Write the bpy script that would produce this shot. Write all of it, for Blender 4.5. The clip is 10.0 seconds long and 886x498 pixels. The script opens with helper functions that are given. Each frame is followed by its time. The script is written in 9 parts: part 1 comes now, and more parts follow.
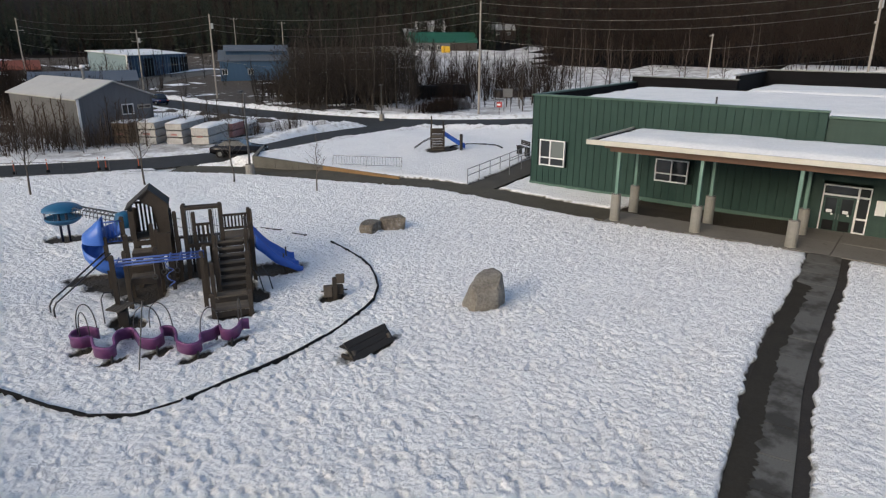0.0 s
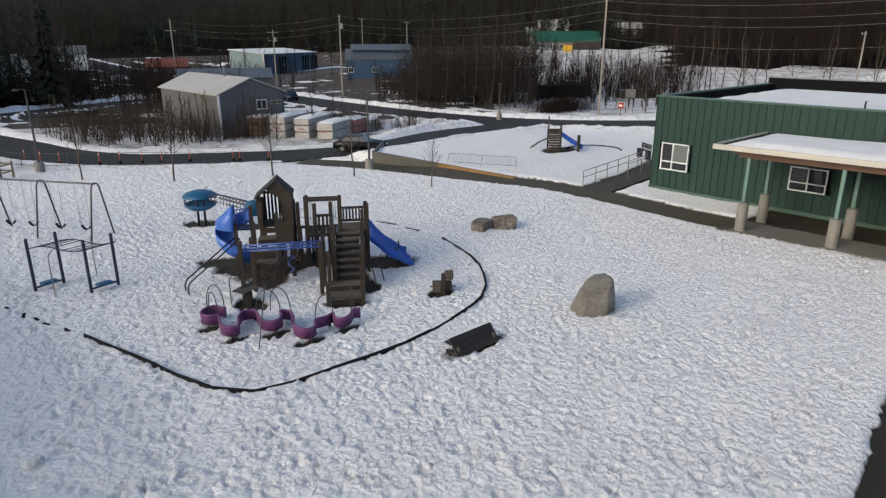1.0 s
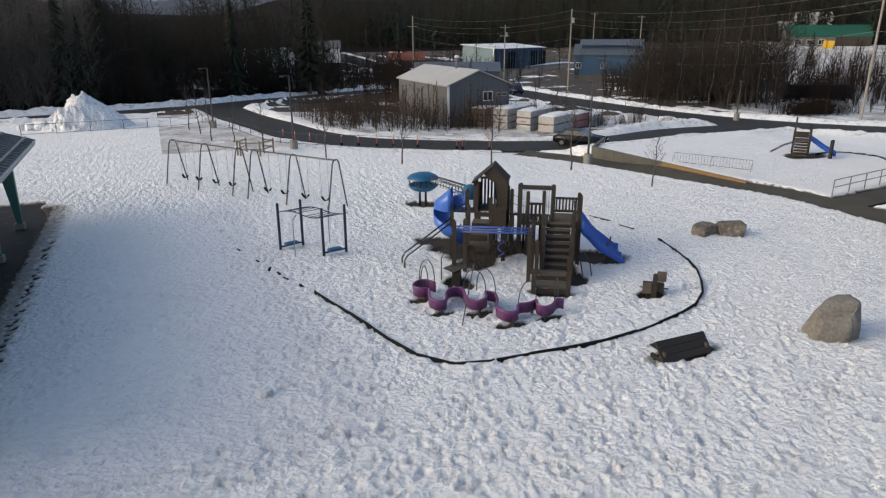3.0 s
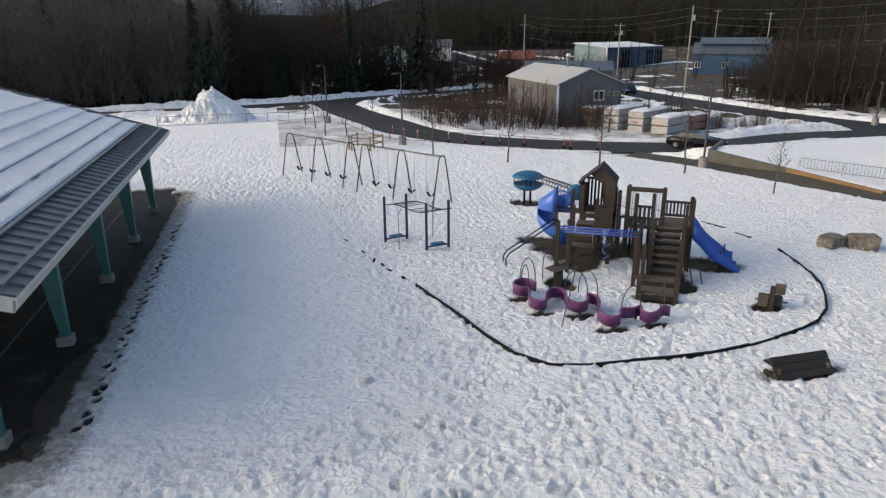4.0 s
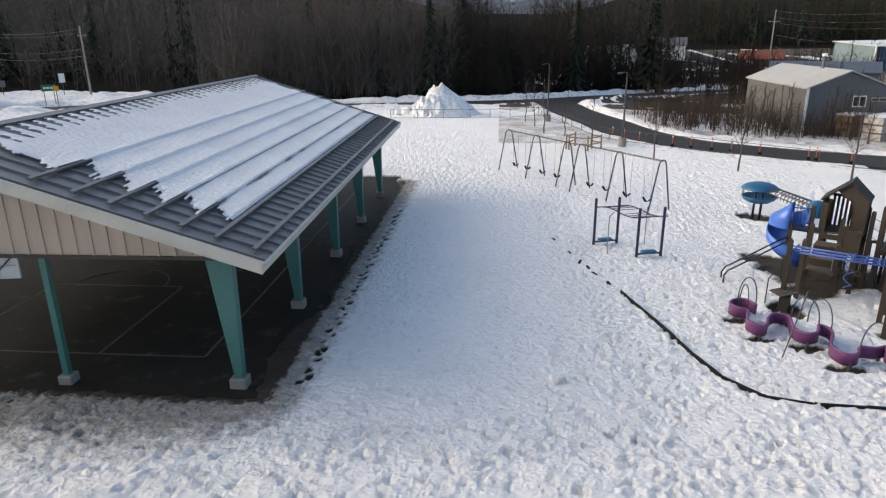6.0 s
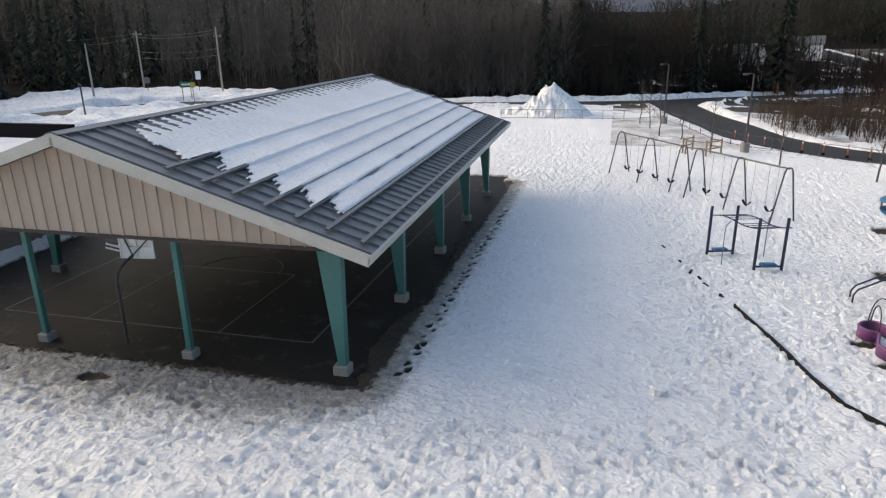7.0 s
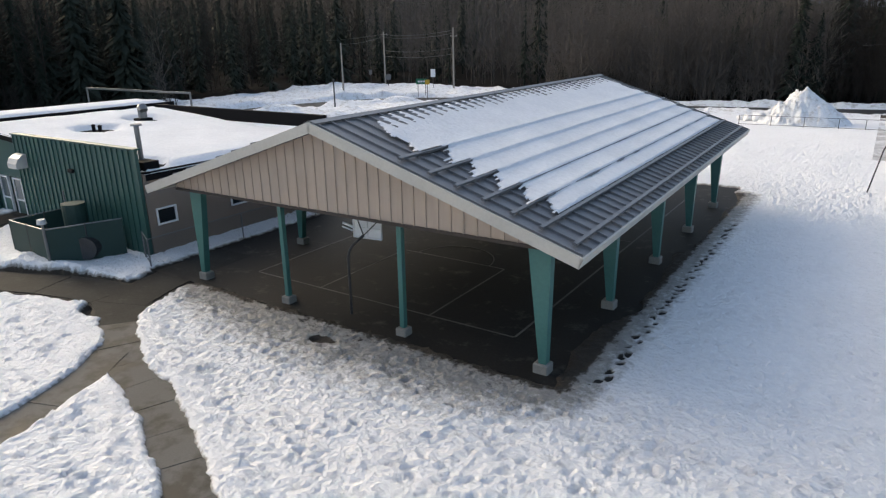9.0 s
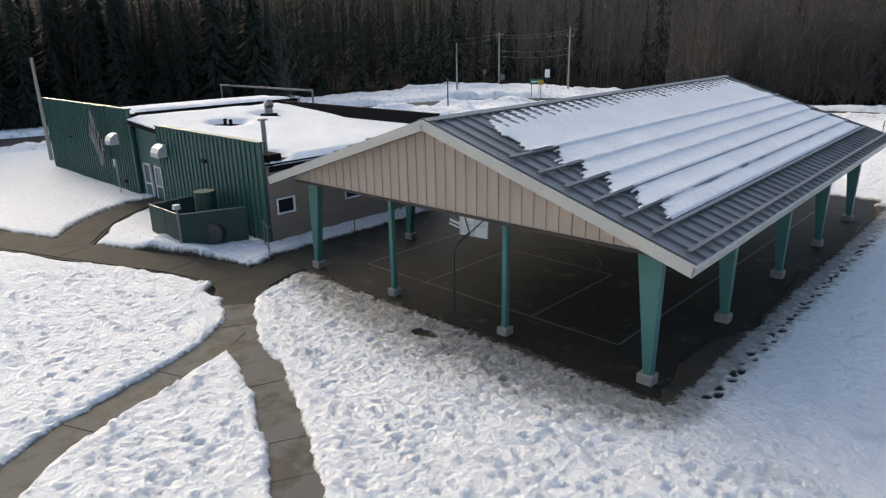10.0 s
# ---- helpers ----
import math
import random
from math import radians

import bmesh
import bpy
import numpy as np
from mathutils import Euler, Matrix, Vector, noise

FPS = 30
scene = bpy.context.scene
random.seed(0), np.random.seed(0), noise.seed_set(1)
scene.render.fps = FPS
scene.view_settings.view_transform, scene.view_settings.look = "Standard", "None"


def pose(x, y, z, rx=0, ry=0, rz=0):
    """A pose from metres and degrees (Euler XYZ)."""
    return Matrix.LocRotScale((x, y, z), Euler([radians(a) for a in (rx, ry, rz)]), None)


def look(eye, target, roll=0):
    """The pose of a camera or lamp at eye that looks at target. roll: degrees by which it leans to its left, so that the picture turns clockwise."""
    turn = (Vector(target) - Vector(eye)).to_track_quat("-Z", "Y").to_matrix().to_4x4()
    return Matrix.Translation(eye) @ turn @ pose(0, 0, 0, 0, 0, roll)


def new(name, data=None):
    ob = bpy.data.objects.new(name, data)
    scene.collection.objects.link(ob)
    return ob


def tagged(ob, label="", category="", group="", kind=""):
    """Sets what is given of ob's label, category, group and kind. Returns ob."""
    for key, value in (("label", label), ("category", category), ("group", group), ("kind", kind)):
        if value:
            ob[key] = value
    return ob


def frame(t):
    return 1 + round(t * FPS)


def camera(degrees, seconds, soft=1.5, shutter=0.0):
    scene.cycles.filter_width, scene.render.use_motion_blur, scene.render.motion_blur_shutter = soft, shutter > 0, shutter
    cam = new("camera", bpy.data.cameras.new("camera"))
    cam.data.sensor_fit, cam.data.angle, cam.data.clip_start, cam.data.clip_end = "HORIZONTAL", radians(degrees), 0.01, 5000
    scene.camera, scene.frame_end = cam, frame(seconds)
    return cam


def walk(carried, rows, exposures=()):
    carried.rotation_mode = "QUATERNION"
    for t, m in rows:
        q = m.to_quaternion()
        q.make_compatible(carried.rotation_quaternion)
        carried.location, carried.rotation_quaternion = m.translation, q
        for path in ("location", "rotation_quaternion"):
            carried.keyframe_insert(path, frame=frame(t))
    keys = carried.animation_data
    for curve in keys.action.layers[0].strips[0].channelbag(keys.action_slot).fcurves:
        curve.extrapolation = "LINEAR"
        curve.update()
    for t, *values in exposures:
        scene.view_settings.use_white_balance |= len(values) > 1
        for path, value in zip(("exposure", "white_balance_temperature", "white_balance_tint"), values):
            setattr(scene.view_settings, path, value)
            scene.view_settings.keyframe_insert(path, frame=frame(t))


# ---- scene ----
cam = camera(68.5, 10.0, soft=1.25)
PATH = [  # seconds, place in metres, tilt, roll and heading in degrees
    (0, 0.101, 0.044, 9.364, 72.027, -0.132, -52.674),
    (0.5, 0.111, 0.012, 9.379, 71.976, -0.047, -47.550),
    (1, 0.097, -0.005, 9.390, 71.925, 0.003, -42.497),
    (1.5, 0.089, -0.015, 9.342, 71.810, 0.102, -37.555),
    (2, 0.088, 0.004, 9.264, 71.803, 0.170, -32.716),
    (2.5, 0.088, 0.013, 9.164, 71.736, 0.137, -28.037),
    (4, 0.037, -0.001, 9.021, 71.614, 0.342, -14.110),
    (4.5, 0.022, 0.015, 9.020, 71.619, 0.401, -9.457),
    (5, -0.000, 0.000, 9.000, 71.607, 0.447, -4.754),
    (5.5, 0.014, -0.048, 9.016, 71.601, 0.513, 0.033),
    (7, 0.088, -0.147, 9.078, 71.674, 0.805, 14.388),
    (7.5, 0.082, -0.133, 9.078, 71.716, 0.917, 19.160),
    (8, 0.072, -0.162, 9.113, 71.791, 0.919, 23.917),
    (8.5, 0.049, -0.216, 9.115, 71.859, 0.947, 28.694),
    (9, 0.051, -0.250, 9.088, 71.951, 1.018, 33.510),
    (9.5, 0.059, -0.270, 9.072, 72.044, 1.042, 38.361),
    (10, 0.079, -0.306, 9.058, 72.143, 1.107, 43.170),
]
walk(cam, [(t, pose(*p)) for t, *p in PATH],
     exposures=[(0, 0.52, 6650, 7), (2.5, 0.56, 6800, 7), (5.5, 0.96, 7000, 8), (7.5, 1.06, 7150, 8), (10, 1.12, 7100, 8)])

# ---- light ----
SUN_DIR = Vector((-0.920, 0.095, 0.375)).normalized()
world = bpy.data.worlds.new("sky")
scene.world = world
world.use_nodes = True
wn = world.node_tree
sky = wn.nodes.new("ShaderNodeTexSky")
sky.sky_type, sky.sun_disc = "NISHITA", False
sky.sun_elevation = math.asin(SUN_DIR.z)
sky.sun_rotation = math.atan2(SUN_DIR.x, SUN_DIR.y)
sky.air_density, sky.dust_density, sky.ozone_density = 0.9, 3.6, 1.0
wn.links.new(sky.outputs[0], wn.nodes["Background"].inputs["Color"])
wn.nodes["Background"].inputs["Strength"].default_value = 0.15
sun_data = bpy.data.lights.new("sun", "SUN")
sun_data.energy, sun_data.angle, sun_data.color = 0.295, radians(2.2), (1.0, 0.975, 0.945)
sun = new("sun", sun_data)
sun.matrix_world = look((0, 0, 60), Vector((0, 0, 60)) - SUN_DIR)


# ---- helpers of this scene ----
def node_mat(name):
    m = bpy.data.materials.new(name)
    m.use_nodes = True
    nt = m.node_tree
    return m, nt, nt.nodes["Principled BSDF"]


def tex_noise(nt, scale, detail=4.0, coord="Object", rough=0.6, stretch=None):
    tc = nt.nodes.new("ShaderNodeTexCoord")
    n = nt.nodes.new("ShaderNodeTexNoise")
    n.inputs["Scale"].default_value, n.inputs["Detail"].default_value = scale, detail
    n.inputs["Roughness"].default_value = rough
    src = tc.outputs[coord]
    if stretch:
        mp = nt.nodes.new("ShaderNodeMapping")
        mp.inputs["Scale"].default_value = stretch
        nt.links.new(src, mp.inputs[0])
        src = mp.outputs[0]
    nt.links.new(src, n.inputs["Vector"])
    return n.outputs["Fac"]


def ramp(nt, fac, stops):
    r = nt.nodes.new("ShaderNodeValToRGB")
    els = r.color_ramp.elements
    while len(els) < len(stops):
        els.new(0.5)
    for e, (p, c) in zip(els, stops):
        e.position, e.color = p, (*c, 1.0)
    nt.links.new(fac, r.inputs[0])
    return r.outputs["Color"]


def mix(nt, fac, a, b, mode="MIX"):
    m = nt.nodes.new("ShaderNodeMix")
    m.data_type, m.blend_type = "RGBA", mode
    for sock, v in ((m.inputs[0], fac), (m.inputs[6], a), (m.inputs[7], b)):
        if isinstance(v, (int, float)):
            sock.default_value = v
        elif isinstance(v, tuple):
            sock.default_value = (*v, 1.0)
        else:
            nt.links.new(v, sock)
    return m.outputs[2]


def bump(nt, bsdf, height, strength=0.3, dist=0.02):
    b = nt.nodes.new("ShaderNodeBump")
    b.inputs["Strength"].default_value, b.inputs["Distance"].default_value = strength, dist
    nt.links.new(height, b.inputs["Height"])
    nt.links.new(b.outputs[0], bsdf.inputs["Normal"])


def surface(name, dark, light, rough=0.7, metal=0.0, big=0.7, fine=30.0, relief=0.2, dist=0.01, stretch=None, spec=0.5, each=0.0, wear=None):
    """A plain material: two colours mixed at a large and a fine scale, with relief; each varies object by object."""
    m, nt, b = node_mat(name)
    f1 = tex_noise(nt, big, 5)
    f2 = tex_noise(nt, fine, 6, stretch=stretch)
    c = mix(nt, 0.5, ramp(nt, f1, [(0.3, dark), (0.7, light)]), ramp(nt, f2, [(0.3, dark), (0.7, light)]))
    if wear:
        f3 = tex_noise(nt, big * 4.3, 8, rough=0.75)
        c = mix(nt, ramp(nt, f3, [(0.56, (0, 0, 0)), (0.72, (1, 1, 1))]), c, wear)
    if each:
        oi = nt.nodes.new("ShaderNodeObjectInfo")
        hs = nt.nodes.new("ShaderNodeHueSaturation")
        mr = nt.nodes.new("ShaderNodeMapRange")
        mr.inputs[3].default_value, mr.inputs[4].default_value = 1 - each, 1 + each
        nt.links.new(oi.outputs["Random"], mr.inputs[0])
        nt.links.new(mr.outputs[0], hs.inputs["Value"])
        nt.links.new(c, hs.inputs["Color"])
        c = hs.outputs[0]
    nt.links.new(c, b.inputs["Base Color"])
    b.inputs["Roughness"].default_value, b.inputs["Metallic"].default_value = rough, metal
    b.inputs["Specular IOR Level"].default_value = spec
    if relief:
        bump(nt, b, f2, relief, dist)
    return m


def mesh_of(name, bm, material, smooth=False):
    me = bpy.data.meshes.new(name)
    bm.normal_update()
    bm.to_mesh(me)
    bm.free()
    if material:
        me.materials.append(material)
    if smooth:
        me.polygons.foreach_set("use_smooth", [True] * len(me.polygons))
    return me


def part(name, bm, material, parent=None, label="", smooth=False):
    ob = new(name, mesh_of(name, bm, material, smooth))
    ob.parent = parent
    return tagged(ob, label)


def thing(name, m, label, category, group="", kind=""):
    ob = new(name)
    ob.empty_display_size = 0.2
    ob.matrix_world = m
    return tagged(ob, label, category, group, kind)


def box(bm, lo, hi, bevel=0.0, m=None):
    """A box between two corners, with its edges taken off by bevel."""
    r = bmesh.ops.create_cube(bm, size=1.0)
    vs = r["verts"]
    for v in vs:
        v.co = Vector([lo[i] + (v.co[i] + 0.5) * (hi[i] - lo[i]) for i in range(3)])
    if bevel:
        es = list({e for v in vs for e in v.link_edges})
        vs = list({v for f in bmesh.ops.bevel(bm, geom=es, offset=bevel, segments=1, affect="EDGES")["faces"] for v in f.verts} | {v for v in vs if v.is_valid})
    if m is not None:
        for v in vs:
            v.co = m @ v.co
    return bm


def rod(bm, p, q, r0, r1=None, n=8, cap=True):
    """A tapered round bar from p to q."""
    p, q = Vector(p), Vector(q)
    r1 = r0 if r1 is None else r1
    turn = (q - p).to_track_quat("Z", "Y").to_matrix()
    rings = []
    for c, r in ((p, r0), (q, r1)):
        rings.append([bm.verts.new(c + turn @ Vector((math.cos(a) * r, math.sin(a) * r, 0))) for a in [2 * math.pi * i / n for i in range(n)]])
    for i in range(n):
        bm.faces.new((rings[0][i], rings[0][(i + 1) % n], rings[1][(i + 1) % n], rings[1][i]))
    if cap:
        bm.faces.new(rings[0][::-1])
        bm.faces.new(rings[1])
    return bm


def tube(bm, pts, r, n=7):
    """A round bar bent along points."""
    pts = [Vector(p) for p in pts]
    rings = []
    side = None
    for i, p in enumerate(pts):
        d = (pts[min(i + 1, len(pts) - 1)] - pts[max(i - 1, 0)]).normalized()
        if side is None:
            side = d.orthogonal().normalized()
        side = (side - d * side.dot(d)).normalized()
        up = d.cross(side)
        rings.append([bm.verts.new(p + (side * math.cos(a) + up * math.sin(a)) * r) for a in [2 * math.pi * k / n for k in range(n)]])
    for a, b in zip(rings, rings[1:]):
        for k in range(n):
            bm.faces.new((a[k], a[(k + 1) % n], b[(k + 1) % n], b[k]))
    bm.faces.new(rings[0][::-1])
    bm.faces.new(rings[-1])
    return bm


def slab_poly(bm, pts, z0, z1):
    """A prism over a polygon in plan."""
    lo = [bm.verts.new((x, y, z0)) for x, y in pts]
    hi = [bm.verts.new((x, y, z1)) for x, y in pts]
    n = len(pts)
    bm.faces.new(hi)
    bm.faces.new(lo[::-1])
    for i in range(n):
        bm.faces.new((lo[i], lo[(i + 1) % n], hi[(i + 1) % n], hi[i]))
    return bm


def arc(c, r, a0, a1, n):
    return [(c[0] + r * math.cos(radians(a0 + (a1 - a0) * i / n)), c[1] + r * math.sin(radians(a0 + (a1 - a0) * i / n))) for i in range(n + 1)]


def np_mesh(name, verts, faces, material, smooth=False):
    """A mesh from arrays of vertices and triangles."""
    me = bpy.data.meshes.new(name)
    v, f = np.asarray(verts, np.float32), np.asarray(faces, np.int32)
    k = f.shape[1]
    me.vertices.add(len(v))
    me.vertices.foreach_set("co", v.ravel())
    me.loops.add(f.size)
    me.loops.foreach_set("vertex_index", f.ravel())
    me.polygons.add(len(f))
    me.polygons.foreach_set("loop_start", np.arange(0, f.size, k, dtype=np.int32))
    me.update(calc_edges=True)
    if smooth:
        me.polygons.foreach_set("use_smooth", np.ones(len(f), bool))
    me.materials.append(material)
    return me


def bezier(pts, n=12):
    """A smooth line in plan through points (Catmull-Rom)."""
    out = []
    P = [Vector((*p, 0)) if len(p) == 2 else Vector(p) for p in pts]
    P = [2 * P[0] - P[1]] + P + [2 * P[-1] - P[-2]]
    for i in range(1, len(P) - 2):
        a, b, c, d = P[i - 1:i + 3]
        for k in range(n):
            t = k / n
            out.append(0.5 * (2 * b + (c - a) * t + (2 * a - 5 * b + 4 * c - d) * t * t + (3 * b - a - 3 * c + d) * t ** 3))
    out.append(P[-2])
    return out

# ---- materials ----
def make_snow(name, dirt=0.0, field=False, patch=1.4, soil=(0.30, 0.27, 0.23)):
    m, nt, b = node_mat(name)
    f1, f2, f3 = tex_noise(nt, 0.35, 4), tex_noise(nt, 3.6, 8, rough=0.64), tex_noise(nt, 60.0, 4)
    c = mix(nt, 0.5, ramp(nt, f1, [(0.3, (0.79, 0.80, 0.82)), (0.7, (0.87, 0.88, 0.90))]), ramp(nt, f2, [(0.25, (0.72, 0.735, 0.76)), (0.6, (0.88, 0.885, 0.90))]))
    if dirt:
        f4 = tex_noise(nt, patch, 9, rough=0.75)
        c = mix(nt, ramp(nt, f4, [(0.62 - dirt * 0.3, (0, 0, 0)), (0.74, (1, 1, 1))]), c, soil)
    if field:  # grit and thaw water where the snow is trodden or thin
        at = nt.nodes.new("ShaderNodeAttribute")
        at.attribute_name = "grit"
        f5 = tex_noise(nt, 2.6, 9, rough=0.78)
        sm = nt.nodes.new("ShaderNodeMath")
        nt.links.new(at.outputs["Fac"], sm.inputs[0])
        nt.links.new(f5, sm.inputs[1])
        half = ramp(nt, sm.outputs[0], [(0.62, (0, 0, 0)), (0.90, (1, 1, 1))])
        c = mix(nt, half, c, mix(nt, f2, (0.15, 0.144, 0.133), (0.46, 0.45, 0.43)))
        sc = nt.nodes.new("ShaderNodeMath")
        sc.operation = "MULTIPLY"
        sc.inputs[1].default_value = 0.7
        nt.links.new(sm.outputs[0], sc.inputs[0])
        full = ramp(nt, sc.outputs[0], [(0.72, (0, 0, 0)), (0.80, (1, 1, 1))])
        c = mix(nt, full, c, (0.045, 0.037, 0.029))
    nt.links.new(c, b.inputs["Base Color"])
    b.inputs["Roughness"].default_value, b.inputs["Specular IOR Level"].default_value = 0.75, 0.3
    add = nt.nodes.new("ShaderNodeMath")
    add.operation = "MULTIPLY_ADD"
    nt.links.new(f3, add.inputs[0])
    add.inputs[1].default_value = 0.25
    nt.links.new(f2, add.inputs[2])
    # small pits with ridges between them
    tc, warp, vo = nt.nodes.new("ShaderNodeTexCoord"), nt.nodes.new("ShaderNodeVectorMath"), nt.nodes.new("ShaderNodeTexVoronoi")
    wn = nt.nodes.new("ShaderNodeTexNoise")
    wn.inputs["Scale"].default_value, wn.inputs["Detail"].default_value = 3.0, 3.0
    warp.operation = "MULTIPLY_ADD"
    warp.inputs[1].default_value = (0.25, 0.25, 0.25)
    nt.links.new(tc.outputs["Object"], wn.inputs["Vector"])
    nt.links.new(wn.outputs["Color"], warp.inputs[0])
    nt.links.new(tc.outputs["Object"], warp.inputs[2])
    vo.feature = "SMOOTH_F1"
    vo.inputs["Scale"].default_value, vo.inputs["Smoothness"].default_value = 6.5, 0.12
    nt.links.new(warp.outputs[0], vo.inputs["Vector"])
    ad2 = nt.nodes.new("ShaderNodeMath")
    ad2.operation = "MULTIPLY_ADD"
    nt.links.new(vo.outputs["Distance"], ad2.inputs[0])
    ad2.inputs[1].default_value = 0.55
    nt.links.new(add.outputs[0], ad2.inputs[2])
    bump(nt, b, ad2.outputs[0], 1.0, 0.10)
    return m


SNOW = make_snow("snow", 0, True)
SNOW_ROOF = surface("roof_snow", (0.66, 0.675, 0.70), (0.84, 0.845, 0.86), 0.85, big=0.5, fine=6, relief=0.9, dist=0.07, spec=0.2)
SNOW_DIRTY = make_snow("ploughed_snow", 0.42)
ASPHALT = surface("asphalt", (0.016, 0.016, 0.0165), (0.038, 0.038, 0.038), 0.75, big=0.25, fine=25, relief=0.3, spec=0.3, wear=(0.062, 0.062, 0.059))
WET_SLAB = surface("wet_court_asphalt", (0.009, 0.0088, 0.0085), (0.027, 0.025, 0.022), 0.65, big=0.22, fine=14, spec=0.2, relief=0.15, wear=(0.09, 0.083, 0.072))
def make_walk_concrete():
    """Damp grey concrete: dry patches, dark soaked stains and fine grain."""
    m, nt, b = node_mat("walk_concrete")
    f1, f2, f3 = tex_noise(nt, 0.75, 9, rough=0.62), tex_noise(nt, 22.0, 5), tex_noise(nt, 0.35, 5)
    dry = mix(nt, 0.5, ramp(nt, f2, [(0.3, (0.088, 0.085, 0.077)), (0.7, (0.135, 0.131, 0.121))]), ramp(nt, f3, [(0.3, (0.085, 0.081, 0.072)), (0.7, (0.135, 0.132, 0.123))]))
    soak = ramp(nt, f1, [(0.49, (0, 0, 0)), (0.60, (1, 1, 1))])
    nt.links.new(mix(nt, soak, dry, (0.040, 0.036, 0.029)), b.inputs["Base Color"])
    nt.links.new(ramp(nt, f1, [(0.50, (0.85, 0.85, 0.85)), (0.64, (0.66, 0.66, 0.66))]), b.inputs["Roughness"])
    b.inputs["Specular IOR Level"].default_value = 0.3
    bump(nt, b, f2, 0.15, 0.008)
    return m


CONCRETE = make_walk_concrete()
CONCRETE_WET = surface("soaked_walk_concrete", (0.016, 0.0155, 0.014), (0.042, 0.0415, 0.038), 0.8, big=0.5, fine=14, relief=0.15, wear=(0.055, 0.054, 0.050), spec=0.12, each=0.1)
WET_FILM = surface("soaked_concrete", (0.022, 0.019, 0.014), (0.042, 0.037, 0.029), 0.75, big=0.8, fine=14, relief=0.1, spec=0.15)
CONCRETE_LIGHT = surface("pier_concrete", (0.17, 0.16, 0.145), (0.28, 0.267, 0.245), 0.85, big=2.0, fine=25, relief=0.25, wear=(0.25, 0.235, 0.21))
WALL_CONCRETE = surface("stained_wall_concrete", (0.068, 0.065, 0.057), (0.13, 0.125, 0.112), 0.85, big=0.8, fine=14, relief=0.25, wear=(0.055, 0.05, 0.043))
EARTH = surface("wet_earth", (0.010, 0.008, 0.006), (0.036, 0.028, 0.021), 0.85, big=1.2, fine=14, relief=0.6, dist=0.04)
GREEN = surface("green_metal_siding", (0.017, 0.043, 0.037), (0.027, 0.059, 0.051), 0.5, 0.0, big=0.5, fine=6, relief=0.04, stretch=(1, 1, 0.08), each=0.04, spec=0.2)
GREEN2 = surface("dark_green_siding", (0.027, 0.082, 0.071), (0.039, 0.108, 0.094), 0.42, 0.1, big=0.5, fine=6, relief=0.04, stretch=(1, 1, 0.08), each=0.03)
GREEN_TRIM = surface("green_trim", (0.05, 0.10, 0.08), (0.07, 0.128, 0.104), 0.45, big=1, fine=12, relief=0.05)
TEAL = surface("teal_steel_paint", (0.038, 0.135, 0.122), (0.056, 0.18, 0.163), 0.45, big=1.1, fine=10, relief=0.06, wear=(0.05, 0.14, 0.125))
PALE_GREEN = surface("pale_green_post_paint", (0.10, 0.19, 0.16), (0.14, 0.235, 0.20), 0.5, big=1.1, fine=10, relief=0.05)
BEIGE = surface("tan_metal_siding", (0.36, 0.285, 0.225), (0.44, 0.355, 0.285), 0.5, big=0.6, fine=6, relief=0.05, stretch=(1, 1, 0.08), each=0.03)
BROWN_WALL = surface("tan_stucco_wall", (0.20, 0.155, 0.125), (0.27, 0.215, 0.175), 0.85, big=0.6, fine=20, relief=0.2)
FASCIA = surface("cream_fascia", (0.42, 0.40, 0.355), (0.52, 0.50, 0.45), 0.55, big=1.4, fine=12, relief=0.06, wear=(0.48, 0.46, 0.41))
ROOF_METAL = surface("grey_standing_seam_roof", (0.145, 0.147, 0.155), (0.205, 0.208, 0.218), 0.45, 0.25, big=0.6, fine=9, relief=0.05, each=0.05, wear=(0.14, 0.14, 0.15))
DARK_PARAPET = surface("black_roof_membrane", (0.005, 0.005, 0.006), (0.010, 0.010, 0.012), 0.85, big=0.6, fine=10, relief=0.1, spec=0.1)
CAP_METAL = surface("parapet_cap_metal", (0.16, 0.17, 0.18), (0.24, 0.25, 0.26), 0.4, 0.5, relief=0.03)
WHITE = surface("white_paint", (0.68, 0.69, 0.70), (0.80, 0.81, 0.82), 0.5, big=2, fine=15, relief=0.05)
WOOD_SOFFIT = surface("stained_wood", (0.075, 0.036, 0.02), (0.13, 0.066, 0.037), 0.6, big=1, fine=12, relief=0.1, stretch=(8, 0.5, 8))
TIMBER = surface("weathered_timber", (0.017, 0.0125, 0.009), (0.052, 0.039, 0.029), 0.8, big=1.5, fine=14, relief=0.35, dist=0.01, stretch=(6, 6, 0.8), each=0.15)
TIMBER_DECK = surface("worn_deck_timber", (0.048, 0.039, 0.031), (0.12, 0.100, 0.080), 0.8, big=1.5, fine=14, relief=0.3, stretch=(0.8, 6, 6), each=0.15)
TIMBER_DARK = surface("dark_wet_timber", (0.011, 0.009, 0.008), (0.032, 0.026, 0.022), 0.75, big=1.5, fine=14, relief=0.35, stretch=(6, 1, 6), each=0.1)
BLUE_PLASTIC = surface("blue_plastic", (0.015, 0.070, 0.36), (0.025, 0.105, 0.48), 0.38, big=0.8, fine=12, relief=0.03, wear=(0.045, 0.13, 0.45))
BLUE_PAINT = surface("blue_painted_steel", (0.05, 0.10, 0.34), (0.08, 0.15, 0.44), 0.45, big=2, fine=12, relief=0.03)
NAVY = surface("navy_steel", (0.008, 0.012, 0.035), (0.014, 0.02, 0.055), 0.4, big=2, fine=12, relief=0.03)
